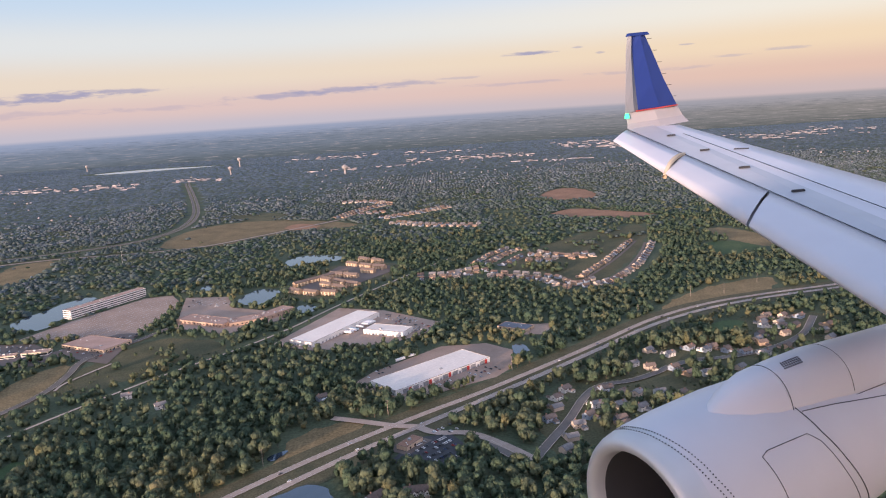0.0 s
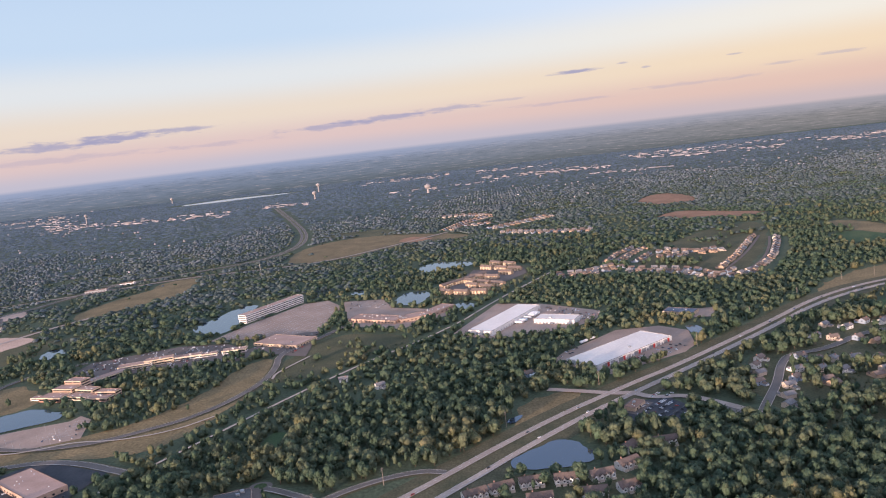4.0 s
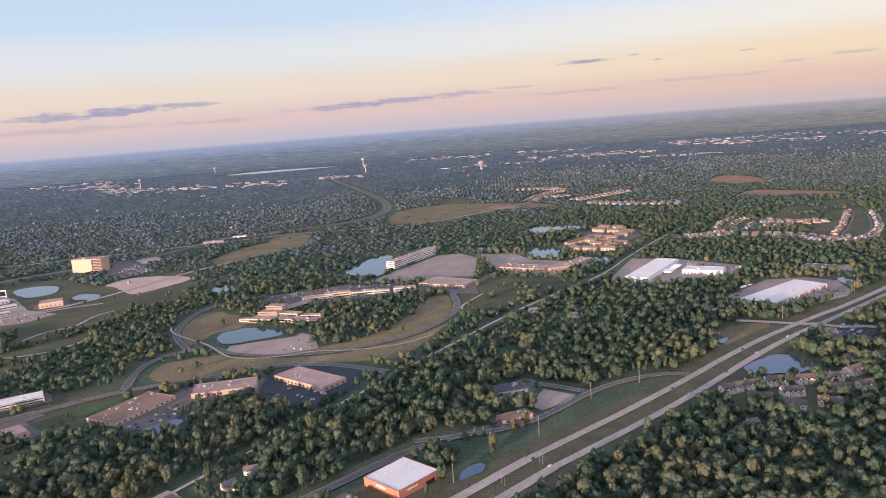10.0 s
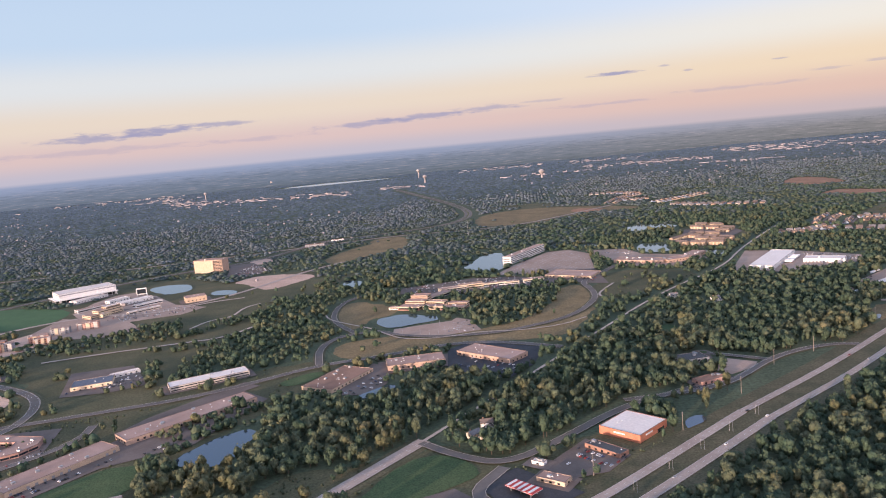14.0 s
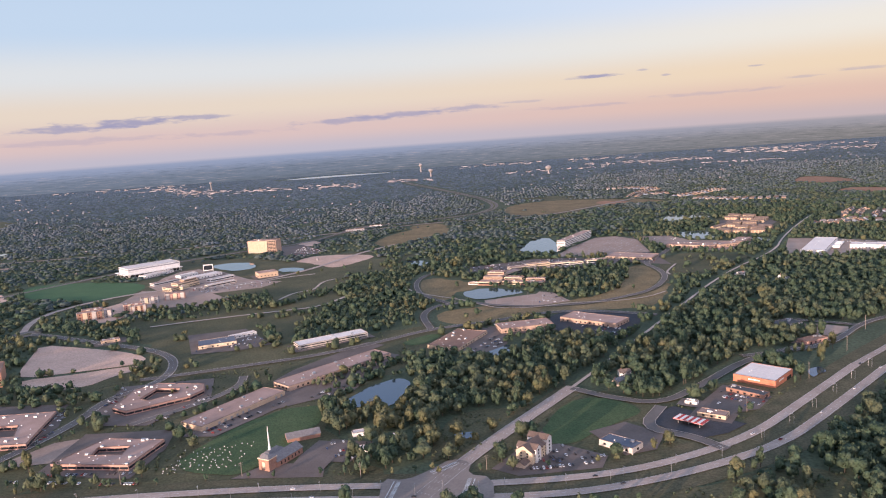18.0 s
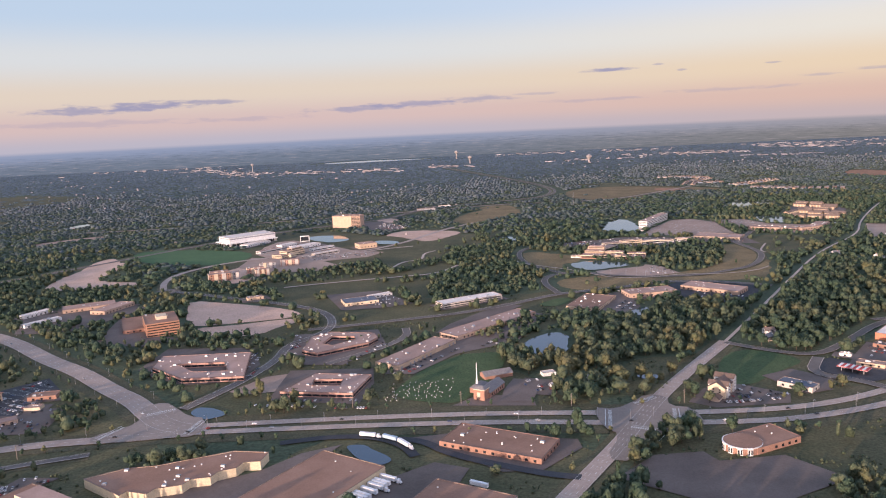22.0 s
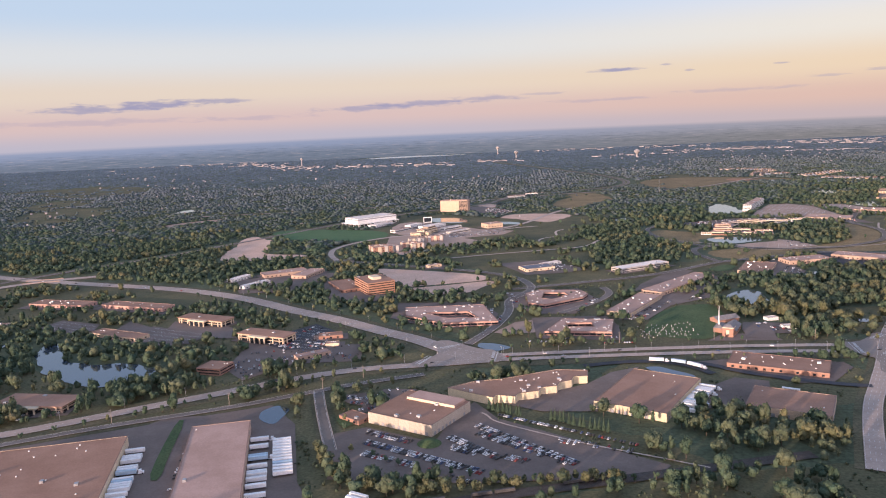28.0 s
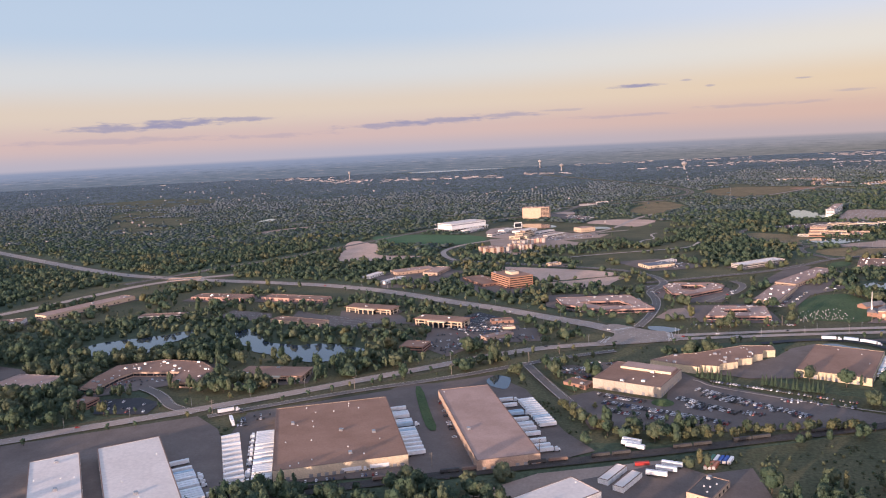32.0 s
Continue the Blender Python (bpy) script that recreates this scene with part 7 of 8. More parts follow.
lot_cars([(-867, 184), (-843, 194), (-816, 247), (-758, 282), (-760, 294), (-818, 257)], 60, 0.25)
lot_cars([(-1463, -82), (-1443, -40), (-1406, -34), (-1395, -55), (-1436, -68)], 40, 0.4)
lot_cars([(-1370, -38), (-1366, -7), (-1348, -7), (-1349, -53)], 60, 0.5)
lot_cars([(-1344, -64), (-1282, -42), (-1280, -53), (-1332, -69)], -4, 0.6)
lot_cars([(-1419, -118), (-1429, -95), (-1400, -90), (-1381, -100), (-1380, -119)], 5, 0.25)
lot_cars([(-1312, -137), (-1298, -121), (-1286, -121), (-1286, -132), (-1300, -145)], 20, 0.5)
lot_cars([(-365, 344), (-358, 368), (-329, 374), (-322, 369), (-341, 356)], 20, 0.3)
lot_lines([(-543, 907), (-515, 973), (-458, 1086), (-424, 1091), (-396, 1048), (-395, 1005), (-397, 915), (-441, 903)], 63, 9.0)
lot_lines([(-373, 1027), (-380, 1067), (-328, 1057), (-314, 1016)], 63, 9.0)
lot_lines([(-1205, 128), (-1165, 179), (-1135, 150), (-1136, 102), (-1175, 104)], -20, 8.0)
lot_lines([(-1456, 186), (-1452, 212), (-1404, 193), (-1398, 174), (-1420, 164)], -22, 8.0)
lot_lines([(-1333, 182), (-1305, 167), (-1266, 157), (-1273, 126), (-1332, 132)], -22, 9.0)
lot_lines([(-598, 578), (-579, 632), (-567, 623), (-557, 585)], 20, 8.0)
for k, b in enumerate(JOINED):
    if b.v:
        tagged(new("parked_cars", b.mesh("parked_cars", CAR[k] if k < 6 else "glass_dark")), "parked cars in the outer lots", kind="stuff")

tb, tu = Build(), Build()
tb.box(-5.6, -1.05, 0.95, 5.6, 1.05, 3.15, 0.03)
tu.box(-5.2, -0.5, 0.7, 5.2, 0.5, 0.95)
for x in (-4.6, -3.6):
    for y in (-1.0, 0.6):
        tu.box(x - 0.4, y, 0, x + 0.4, y + 0.4, 0.8)
tu.box(4.2, -0.6, 0, 4.5, -0.3, 0.75)
tu.box(4.2, 0.3, 0, 4.5, 0.6, 0.75)
TRAILER, UNDER = tb.mesh("box", "trailer_white"), tu.mesh("undercarriage", "tyre_black")
PALE_BLUE = tb.mesh("box", "trailer_blue")
CAB = block(-1.3, -0.95, 0.5, 0.5, 0.95, 2.7, 0.12).mesh("tractor", "trailer_white")
HOOD = block(0.5, -0.85, 0.5, 1.7, 0.85, 1.6, 0.1).mesh("hood", "trailer_white")
CHASSIS = block(-3.2, -0.4, 0.4, -1.3, 0.4, 0.75).mesh("chassis", "metal_grey")
WHEEL = block(-0.4, -0.2, 0, 0.4, 0.2, 0.8, 0.12).mesh("wheel", "tyre_black")


def trailer(x, y, rot, pulled=False):
    paint([(x - 6, y - 6), (x + 6, y - 6), (x + 6, y + 6), (x - 6, y + 6)], 0.0)
    e = thing("semi_trailer", x, y, rot, "white box trailer standing in a loading yard", "trailer", "white trailers", z=0.66)
    blue = rng.random() < 0.1
    part("box", PALE_BLUE if blue else TRAILER, None, e)
    if blue:
        tagged(e, "pale blue box trailer standing in a loading yard")
    part("undercarriage", UNDER, None, e)
    if pulled:
        cab = part("tractor", CAB, None, e, "white truck tractor", at=pose(8.0, 0, 0))
        part("hood", HOOD, None, cab)
        part("chassis", CHASSIS, None, cab)
        for wx in (-2.6, 1.0):
            for wy in (-0.8, 0.8):
                part("wheel", WHEEL, None, cab, at=pose(wx, wy, 0))


def dock_row(cx, cy, rot, w, d, k, a0, a1, step, fill, pulled=0.2):
    """Trailers backed up to one side of a building."""
    base = pose(cx, cy, 0, 0, 0, rot)
    a = a0
    while a < a1:
        if rng.random() < fill:
            m = base @ side_pose(k, w, d, a, 6.3, 0)
            p = m.translation
            trailer(p.x, p.y, math.degrees(m.to_euler().z) + 90, rng.random() < pulled)
        a += step


dock_row(-1226.7, -164.3, -71.1, 104, 75.7, "n", -40, 45, 3.1, 0.5)
dock_row(-1226.7, -164.3, -71.1, 104, 75.7, "s", -20, 50, 2.8, 0.7, 0.4)
dock_row(-1136, -142, -72.3, 127, 36.5, "n", -50, 40, 2.8, 0.42)
dock_row(-1325, -228, -55.7, 100, 36, "n", -45, 20, 2.9, 0.55)
dock_row(-875.6, -18.5, 62.1, 75.5, 48.8, "s", -20, 34, 2.9, 0.7)
dock_row(-142.9, 865.5, 59.9, 128.8, 33.3, "s", -50, 40, 3.4, 0.4)
for x, y, r in ((-858, 58, -12), (-842, 53, -28), (-831, 44, -48)):
    trailer(x, y, r, True)
for i in range(12):
    trailer(-1110 + i * 1.35, -98 - i * 4.0, 18 + rng.uniform(-2, 2))
for i in range(11):
    trailer(-1296 + i * 3.1, -166 - i * 6.7, 36 + rng.uniform(-5, 5))
for x, y, r in ((-1047, -172, -25), (-1046, -168, -25), (-1045, -176, -25), (-838, 250, 62), (-842, 243, 62), (-1320, -118, 30), (-1190, -206, 18), (-1205, -211, 18),
                (-120, 640, 40), (-60, 738, 42), (-48, 750, 42), (-1308, -136, -60), (-780, -12, -25), (-786, -22, -25), (-792, -30, -25)):
    trailer(x, y, r, rng.random() < 0.3)


# ---- yard beyond the tracks ----
def container(x, y, rot, material, label):
    e = thing("shipping_container", x, y, rot, label, "container", "shipping containers", z=0.7)
    part("box", block(-4.2, -0.85, 0.1, 4.2, 0.85, 1.85, 0.02), material, e)
    ribs = Build()
    for k in range(13):
        ribs.box(-3.95 + k * 0.65, -0.9, 0.2, -3.7 + k * 0.65, 0.9, 1.78)
    part("ribs", ribs, material, e)
    part("door_frame", block(-4.26, -0.86, 0.1, -4.2, 0.86, 1.87), "metal_grey", e)


for k in range(3):
    container(-1009.5 + 2.2 * k, -199.5, 63, "paint_orange", "orange ribbed shipping container in a rail yard")
for k, (m, l) in enumerate((("leaves", "dull green"), ("trailer_white", "white"), ("paint_blue", "blue"), ("paint_blue", "blue"), ("trailer_white", "white"))):
    container(-1005 + 2.3 * k, -190.5 - 0.6 * k, 63, m if m != "leaves" else "container_green", l + " ribbed shipping container in a rail yard")
container(-1044, -198, 12, "paint_red", "red ribbed freight box beside the tracks")
for x, y in ((-1028, -200), (-1032, -206), (-1038, -212)):
    trailer(x, y, -18 + rng.uniform(-3, 3))
bld("workshop_building", -1015, -230, 24, 13, 57, 4.0, "wall_tan", "roof_dark", "low workshop with a black flat roof in a yard", "building", "plain", units=8)
mound = Build()
for k in range(24):
    a, b2 = 6.2832 * k / 24, 6.2832 * (k + 1) / 24
    for r0, z0, r1, z1 in ((7.5, 0.7, 5.0, 2.0), (5.0, 2.0, 2.2, 3.0), (2.2, 3.0, 0.01, 3.3)):
        mound.face([(r0 * math.cos(a), r0 * math.sin(a), z0), (r0 * math.cos(b2), r0 * math.sin(b2), z0), (r1 * math.cos(b2), r1 * math.sin(b2), z1), (r1 * math.cos(a), r1 * math.sin(a), z1)])
ob = tagged(new("grass_mound", mound.mesh("grass_mound", "lawn")), kind="structure")
ob.matrix_basis = pose(-1018, -98, 0)
ribbon("path", "path_pale", [(-989, -49), (-985, -53), (-981, -63), (-956, -79), (-924, -98), (-893, -112), (-860, -128)], 1.3, 0.35, clear=None)


def conifer(x, y, s, rot):
    if not CONIFER:
        e = thing("conifer", 0, -3000, 0, "dark narrow conifer in a row by a lot", "tree", "conifers")
        t = Build()
        t.tube(0, 0, 0, 2, 0.2, 0.15, 6)
        part("trunk", t, "bark", e)
        g3 = random.Random(8)
        c = Build()
        for k in range(9):
            z, r = 0.9 + k * 0.85, 2.1 * (1 - k / 9.6)
            n = 11
            for i in range(n):
                a = 6.2832 * i / n + k
                q = r * g3.uniform(0.75, 1.2)
                w = 6.2832 / n * 0.62
                c.face([(q * math.cos(a), q * math.sin(a), z - 0.35), (0.55 * r * math.cos(a + w), 0.55 * r * math.sin(a + w), z + 0.1), (0, 0, z + 1.5), (0.55 * r * math.cos(a - w), 0.55 * r * math.sin(a - w), z + 0.1)])
        part("crown", c, "leaves", e)
        CONIFER.append(e)
        e.matrix_basis = pose(x, y, 0, 0, 0, rot)
        return
    copy_thing(CONIFER[0], pose(x, y, 0, 0, 0, rot))


CONIFER = []
for pts in ([(-984, -42), (-973, -48), (-962, -56)], [(-944, -60), (-934, -66), (-924, -72), (-908, -80)]):
    for x, y, r in along(pts, 3.4):
        conifer(x + rng.uniform(-1, 1), y + rng.uniform(-1.4, 1.4), 1, rng.uniform(0, 360))
hop = Build()
hop.box(-5.5, -0.95, 0.8, 5.5, 0.95, 2.2, 0.2)
hop.box(-5.7, -0.5, 0.5, 5.7, 0.5, 0.9)
hop_mesh, hop_pale = hop.mesh("hopper", "wagon_grey"), hop.mesh("hopper", "roof_edge")
bog = Build()
for x in (-4.2, 4.2):
    bog.box(x - 0.9, -0.9, 0, x + 0.9, 0.9, 0.55)
bog_mesh = bog.mesh("bogie", "tyre_black")
for i, (x, y, r) in enumerate(along(RAIL[1:], 12.4, (2.15,))[2:32]):
    if i % 7 in (2, 5, 6):
        continue
    e = thing("freight_wagon", x, y, r, "grey freight wagon of a standing train", "wagon", "freight wagons", z=0.85)
    part("hopper", (hop_mesh, hop_pale)[i % 4 == 3], None, e)
    part("bogie", bog_mesh, None, e)
tagged(new("lane_lines", paint_lines.mesh("lane_lines", "road_paint")), kind="stuff")


# ---- woods ----
paint([(-990, -40), (-905, -92), (-860, -116), (-840, -90), (-895, -62), (-960, -28)], 0.0)
paint([(-1010, 44), (-970, 50), (-900, 58), (-900, 36), (-960, 26), (-1010, 20)], 0.02)
paint([(-1000, 118), (-860, 110), (-860, 126), (-944, 128), (-1000, 140)], 0.03)


def lump(sub, seed, rough):
    bm = bmesh.new()
    bmesh.ops.create_icosphere(bm, subdivisions=sub, radius=1.0)
    v = np.array([x.co[:] for x in bm.verts])
    f = np.array([[x.index for x in q.verts] for q in bm.faces])
    bm.free()
    for p in v:
        n = noise.noise(Vector(p * 1.7) + Vector((seed * 9.1, seed * 3.3, 0))) + 0.6 * noise.noise(Vector(p * 3.9) + Vector((0, seed * 5.7, seed)))
        p *= 1 + rough * n
    v[:, 2] = np.where(v[:, 2] < -0.55, -0.55 + (v[:, 2] + 0.55) * 0.3, v[:, 2])
    return v, f


def scatter(x0, x1, y0, y1, step, test, seed):
    g = np.random.RandomState(seed)
    X, Y = np.meshgrid(np.arange(x0, x1, step), np.arange(y0, y1, step))
    X = X + g.uniform(-0.48, 0.48, X.shape) * step
    Y = Y + g.uniform(-0.48, 0.48, Y.shape) * step
    P = np.stack([X.ravel(), Y.ravel()], 1)
    keep = test(P[:, 0], P[:, 1])
    P = P[keep]
    dens = np.ones(len(P))
    for grid, gx, gy, cell in ((far_mask, FX0, FY0, FCELL), (mask, GX0, GY0, CELL)):
        i, j = ((P[:, 1] - gy) / cell).astype(int), ((P[:, 0] - gx) / cell).astype(int)
        ok = (i >= 0) & (i < grid.shape[0]) & (j >= 0) & (j < grid.shape[1])
        dens[ok] = grid[i[ok], j[ok]]
    # thin belts and gaps by slow noise
    nz = np.array([noise.noise((x * 0.018, y * 0.018, 3.0)) for x, y in P])
    thr = np.where(dens > 0.9, 0.97, np.where(dens > 0, np.clip(dens + nz * 1.9 * (dens > 0.05), 0, 0.95), 0.0))
    return P[g.uniform(0, 1, len(P)) < thr], g


def near_line(x, y):
    """Metres beyond the nearest ground that comes into view."""
    return y - np.where(x > -20, 415, np.maximum(0.672 * x + 430, -310 + 0 * x))


def fray(x, y, edge, wide=260):
    """Metres past a wide, mixed edge."""
    return near_line(x, y) - edge + np.random.RandomState(3).uniform(-wide, wide, np.shape(x)) + 120 * np.sin(x * 0.009)


def wedge(x, y):
    return (x < 260 + 0.66 * np.maximum(y - 300, 0)) & (x > -1500 - 0.86 * np.maximum(y + 240, 0))


def foliage(name, X, Y, R, H, lobes, sprays, size, material, label, seed):
    """Upright crowns: a rough core, smaller lobes on it and leafy sprays over its skin."""
    g = np.random.RandomState(seed + 50)
    n = len(X)
    if not n:
        return
    wide, tall = R, np.maximum(0.48 * H, 1.05 * R)
    mid = np.maximum(H - tall, 0.55 * tall)
    cores = [np.stack([X, Y, mid, 0.76 * wide, 0.86 * tall], 1)]
    for k in range(lobes):
        a, u = g.uniform(0, 6.283, n), g.uniform(-0.1, 0.95, n)
        q = np.sqrt(1 - u * u) * g.uniform(0.45, 0.8, n)
        s = g.uniform(0.34, 0.6, n)
        cores.append(np.stack([X + np.cos(a) * q * wide, Y + np.sin(a) * q * wide, mid + u * 0.7 * tall, s * wide, s * tall * 0.85], 1))
    Q = np.concatenate(cores)
    kinds = [lump(1, seed * 10 + k, 0.42) for k in range(7)]
    pick = g.randint(0, 7, len(Q))
    vs, fs, base = [], [], 0
    for k, (v, f) in enumerate(kinds):
        q = Q[pick == k]
        a = g.uniform(0, 6.283, len(q))
        c, s = np.cos(a)[:, None], np.sin(a)[:, None]
        vs.append(np.stack([(v[None, :, 0] * c - v[None, :, 1] * s) * q[:, 3:4] + q[:, 0:1], (v[None, :, 0] * s + v[None, :, 1] * c) * q[:, 3:4] + q[:, 1:2],
                            v[None, :, 2] * q[:, 4:5] + q[:, 2:3]], 2).reshape(-1, 3))
        fs.append((f[None] + (np.arange(len(q)) * len(v))[:, None, None] + base).reshape(-1, 3))
        base += len(q) * len(v)
    if sprays:
        who = np.repeat(np.arange(len(Q)), np.where(np.arange(len(Q)) < n, sprays, max(3, sprays // 4)))
        m = len(who)
        u, a = g.uniform(-0.35, 1.0, m), g.uniform(0, 6.283, m)
        w = np.sqrt(np.maximum(0, 1 - u * u))
        d = np.stack([np.cos(a) * w, np.sin(a) * w, u], 1)
        C = Q[who, :3] + d * np.stack([Q[who, 3], Q[who, 3], Q[who, 4]], 1) * (0.86 + 0.62 * g.beta(1.5, 2.6, m))[:, None]
        nrm = d + g.normal(0, 0.6, (m, 3)) + np.array([0, 0, 0.25])
        nrm /= np.linalg.norm(nrm, axis=1)[:, None]
        t1 = np.cross(nrm, g.normal(0, 1, (m, 3)))
        t1 /= np.maximum(np.linalg.norm(t1, axis=1), 1e-6)[:, None]
        t2 = np.cross(nrm, t1)
        s = (size * g.uniform(0.6, 1.4, m))[:, None]
        t1[:, 2] *= 1.5
        tri3 = np.stack([C + t1 * s, C + (-0.55 * t1 + 0.8 * t2) * s, C + (-0.5 * t1 - 0.8 * t2) * s], 1)
        vs.append(tri3.reshape(-1, 3))
        fs.append(np.arange(3 * m).reshape(-1, 3) + base)
    V, Fc = np.concatenate(vs).astype(np.float32), np.concatenate(fs).astype(np.int32)
    me = bpy.data.meshes.new(name)
    me.vertices.add(len(V)); me.vertices.foreach_set("co", V.ravel())
    me.loops.add(Fc.size); me.loops.foreach_set("vertex_index", Fc.ravel())
    me.polygons.add(len(Fc)); me.polygons.foreach_set("loop_start", np.arange(0, Fc.size, 3, dtype=np.int32))
    me.update(calc_edges=True)
    me.materials.append(M[material])
    tagged(new(name, me), label, kind="stuff")


def stands(P, g):
    """Species in loose drifts: 0 green, 1 olive, 2 yellowing."""
    nz = np.array([noise.noise((x * 0.013, y * 0.013, 12.0)) for x, y in P]) + g.normal(0, 0.22, len(P)) + 0.2 * np.exp(-((P[:, 0] + 660) / 130) ** 2 - ((P[:, 1] - 200) / 150) ** 2)
    return np.where(nz > 0.5, 2, np.where(nz > 0.1, 1, 0))


KINDS = (("woods", "leaves", "dense dark green summer woods"), ("olive_woods", "leaves_olive", "olive-green broadleaf trees in the woods"), ("yellowing_trees", "leaves_yellow", "trees turning yellow among the woods"))


def plant(P, g, R, H, slim, lobes, sprays, size, seed):
    """A wood of mixed species, sizes and habits."""
    thin = g.uniform(0, 1, len(P)) < slim
    R[thin] *= 0.66
    H[thin] *= 1.2
    sp = stands(P, g)
    for k, (nm, mt, lb) in enumerate(KINDS):
        foliage(nm, P[sp == k, 0], P[sp == k, 1], R[sp == k], H[sp == k], lobes, sprays, size, mt, lb, seed + k)


# broad old crowns, then the smaller trees between them
P, g = scatter(-1800, 520, -300, 1200, 9.8, lambda x, y: (near_line(x, y) > -110) & (near_line(x, y) < 350) & wedge(x, y), 1)
P = P[g.uniform(0, 1, len(P)) < 0.8]
R = 3.4 + 3.3 * g.beta(1.5, 2.2, len(P))
Hh = (6.8 + 1.0 * R) * g.uniform(0.82, 1.18, len(P))
tv = Build()
for x, y, h in zip(P[:, 0], P[:, 1], Hh):
    tv.tube(x, y, 0, h * 0.6, 0.3, 0.14, 4)
plant(P, g, R, Hh, 0.2, 6, 48, 0.6, 1)
P, g = scatter(-1800, 520, -300, 1200, 7.9, lambda x, y: (near_line(x, y) > -110) & (near_line(x, y) < 350) & wedge(x, y), 11)
R = 1.9 + 2.8 * g.beta(1.3, 2.2, len(P))
Hh = (5.4 + 1.0 * R) * g.uniform(0.72, 1.2, len(P))
plant(P, g, R, Hh, 0.3, 2, 18, 0.62, 14)
tagged(new("tree_trunks", tv.mesh("tree_trunks", "bark")), "brown trunks below the crowns", kind="stuff")
# uneven yellowing trees between the car park and the tracks
g = np.random.RandomState(31)
Q = np.array([(x, y) for x, y, r in along([(-1086, -104), (-1064, -147), (-1038, -160), (-1000, -157), (-955, -147), (-905, -142)], 3.2)])
Q = Q + g.normal(0, 1.8, Q.shape)
q = 1.2 + 3.2 * g.beta(1.2, 2.0, len(Q))
for k, (mt, lb) in enumerate((("leaves_yellow", "yellow-green trees in a hedge by the tracks"), ("leaves_olive", "olive trees in a hedge by the tracks"))):
    foliage("hedge", Q[k::2, 0], Q[k::2, 1], q[k::2], (3.0 + 1.4 * q[k::2]) * g.uniform(0.8, 1.2, len(q[k::2])), 5, 60, 0.5, mt, lb, 40 + k)
# shrubs on the open ground
g = np.random.RandomState(21)
S = np.stack([g.uniform(-1750, 420, 90000), g.uniform(-280, 1150, 90000)], 1)
S = S[(near_line(S[:, 0], S[:, 1]) > -60) & (near_line(S[:, 0], S[:, 1]) < 560)]
dn = mask[((S[:, 1] - GY0) / CELL).astype(int), ((S[:, 0] - GX0) / CELL).astype(int)]
S = S[(dn > 0.03) & (dn < 0.9)]
S = S[np.array([noise.noise((x * 0.03, y * 0.03, 8.0)) > -0.05 for x, y in S])][:12000]
q = g.uniform(0.4, 1.4, len(S))
foliage("shrubs", S[:, 0], S[:, 1], q, q * g.uniform(1.2, 2.0, len(S)), 0, 7, 0.4, "leaves_olive", "low shrubs over rough grass", 8)
# middle distance
P, g = scatter(-2400, 900, 0, 1700, 9.4, lambda x, y: (near_line(x, y) >= 350) & (fray(x, y, 1000, 170) < 0) & wedge(x, y), 2)
R = 2.2 + 5.2 * g.beta(1.2, 2.4, len(P))
Hh = (3.6 + 0.9 * R) * g.uniform(0.76, 1.22, len(P))
plant(P, g, R, Hh, 0.25, 2, 6, 1.0, 4)


def domes(name, P, R, H, material, label, seed, levels=((1.0, 0.30), (0.74, 0.78))):
    """Uneven rounded crowns of one or two rings for far woods."""
    g = np.random.RandomState(seed)
    n, m, top = len(P), 5, len(levels) * 5
    a = g.uniform(0, 6.283, n)[:, None] + np.arange(m)[None] * 6.2832 / m
    V = np.zeros((n, top + 1, 3), np.float32)
    for k, (q, z) in enumerate(levels):
        r = R[:, None] * q * g.uniform(0.66, 1.25, (n, m))
        V[:, k * m:k * m + m, 0], V[:, k * m:k * m + m, 1] = P[:, 0:1] + np.cos(a + 0.5 * k) * r, P[:, 1:2] + np.sin(a + 0.5 * k) * r
        V[:, k * m:k * m + m, 2] = H[:, None] * z * g.uniform(0.8, 1.2, (n, m))
    V[:, top, :2], V[:, top, 2] = P + g.normal(0, 0.15, (n, 2)) * R[:, None], H
    F = [(top - m + k, top - m + (k + 1) % m, top) for k in range(m)]
    for j in range(0, top - m, m):
        for k in range(m):
            b = (k + 1) % m
            F += [(j + k, j + b, j + m + b), (j + k, j + m + b, j + m + k)]
    F = np.array(F, np.int32)[None] + (np.arange(n, dtype=np.int32) * (top + 1))[:, None, None]
    me = bpy.data.meshes.new(name)
    me.vertices.add(V.size // 3); me.vertices.foreach_set("co", V.ravel())
    me.loops.add(F.size); me.loops.foreach_set("vertex_index", F.ravel())
    me.polygons.add(F.size // 3); me.polygons.foreach_set("loop_start", np.arange(0, F.size, 3, dtype=np.int32))
    me.polygons.foreach_set("use_smooth", np.ones(F.size // 3, bool))
    me.update(calc_edges=True)
    me.materials.append(M[material])
    tagged(new(name, me), label, kind="stuff")


# far woods take paler, bluer leaf colours with distance, haze painted into them
P, g = scatter(-3700, 1900, 400, 3300, 10.6, lambda x, y: (fray(x, y, 1000, 170) >= 0) & (fray(x, y, 2150, 420) < 0) & wedge(x, y), 3)
swell = np.array([noise.noise((x * 0.011, y * 0.011, 6.0)) + 0.6 * noise.noise((x * 0.03, y * 0.03, 4.0)) for x, y in P])
on = g.uniform(0, 1, len(P)) < np.clip(1.02 + 1.1 * swell, 0.12, 1)
P, swell = P[on], swell[on]
R = (3.4 + 5.8 * g.beta(1.1, 2.2, len(P))) * (1 + 0.35 * swell)
H = (3.2 + 0.3 * R) * g.uniform(0.78, 1.22, len(P)) * (1 + 0.25 * swell)
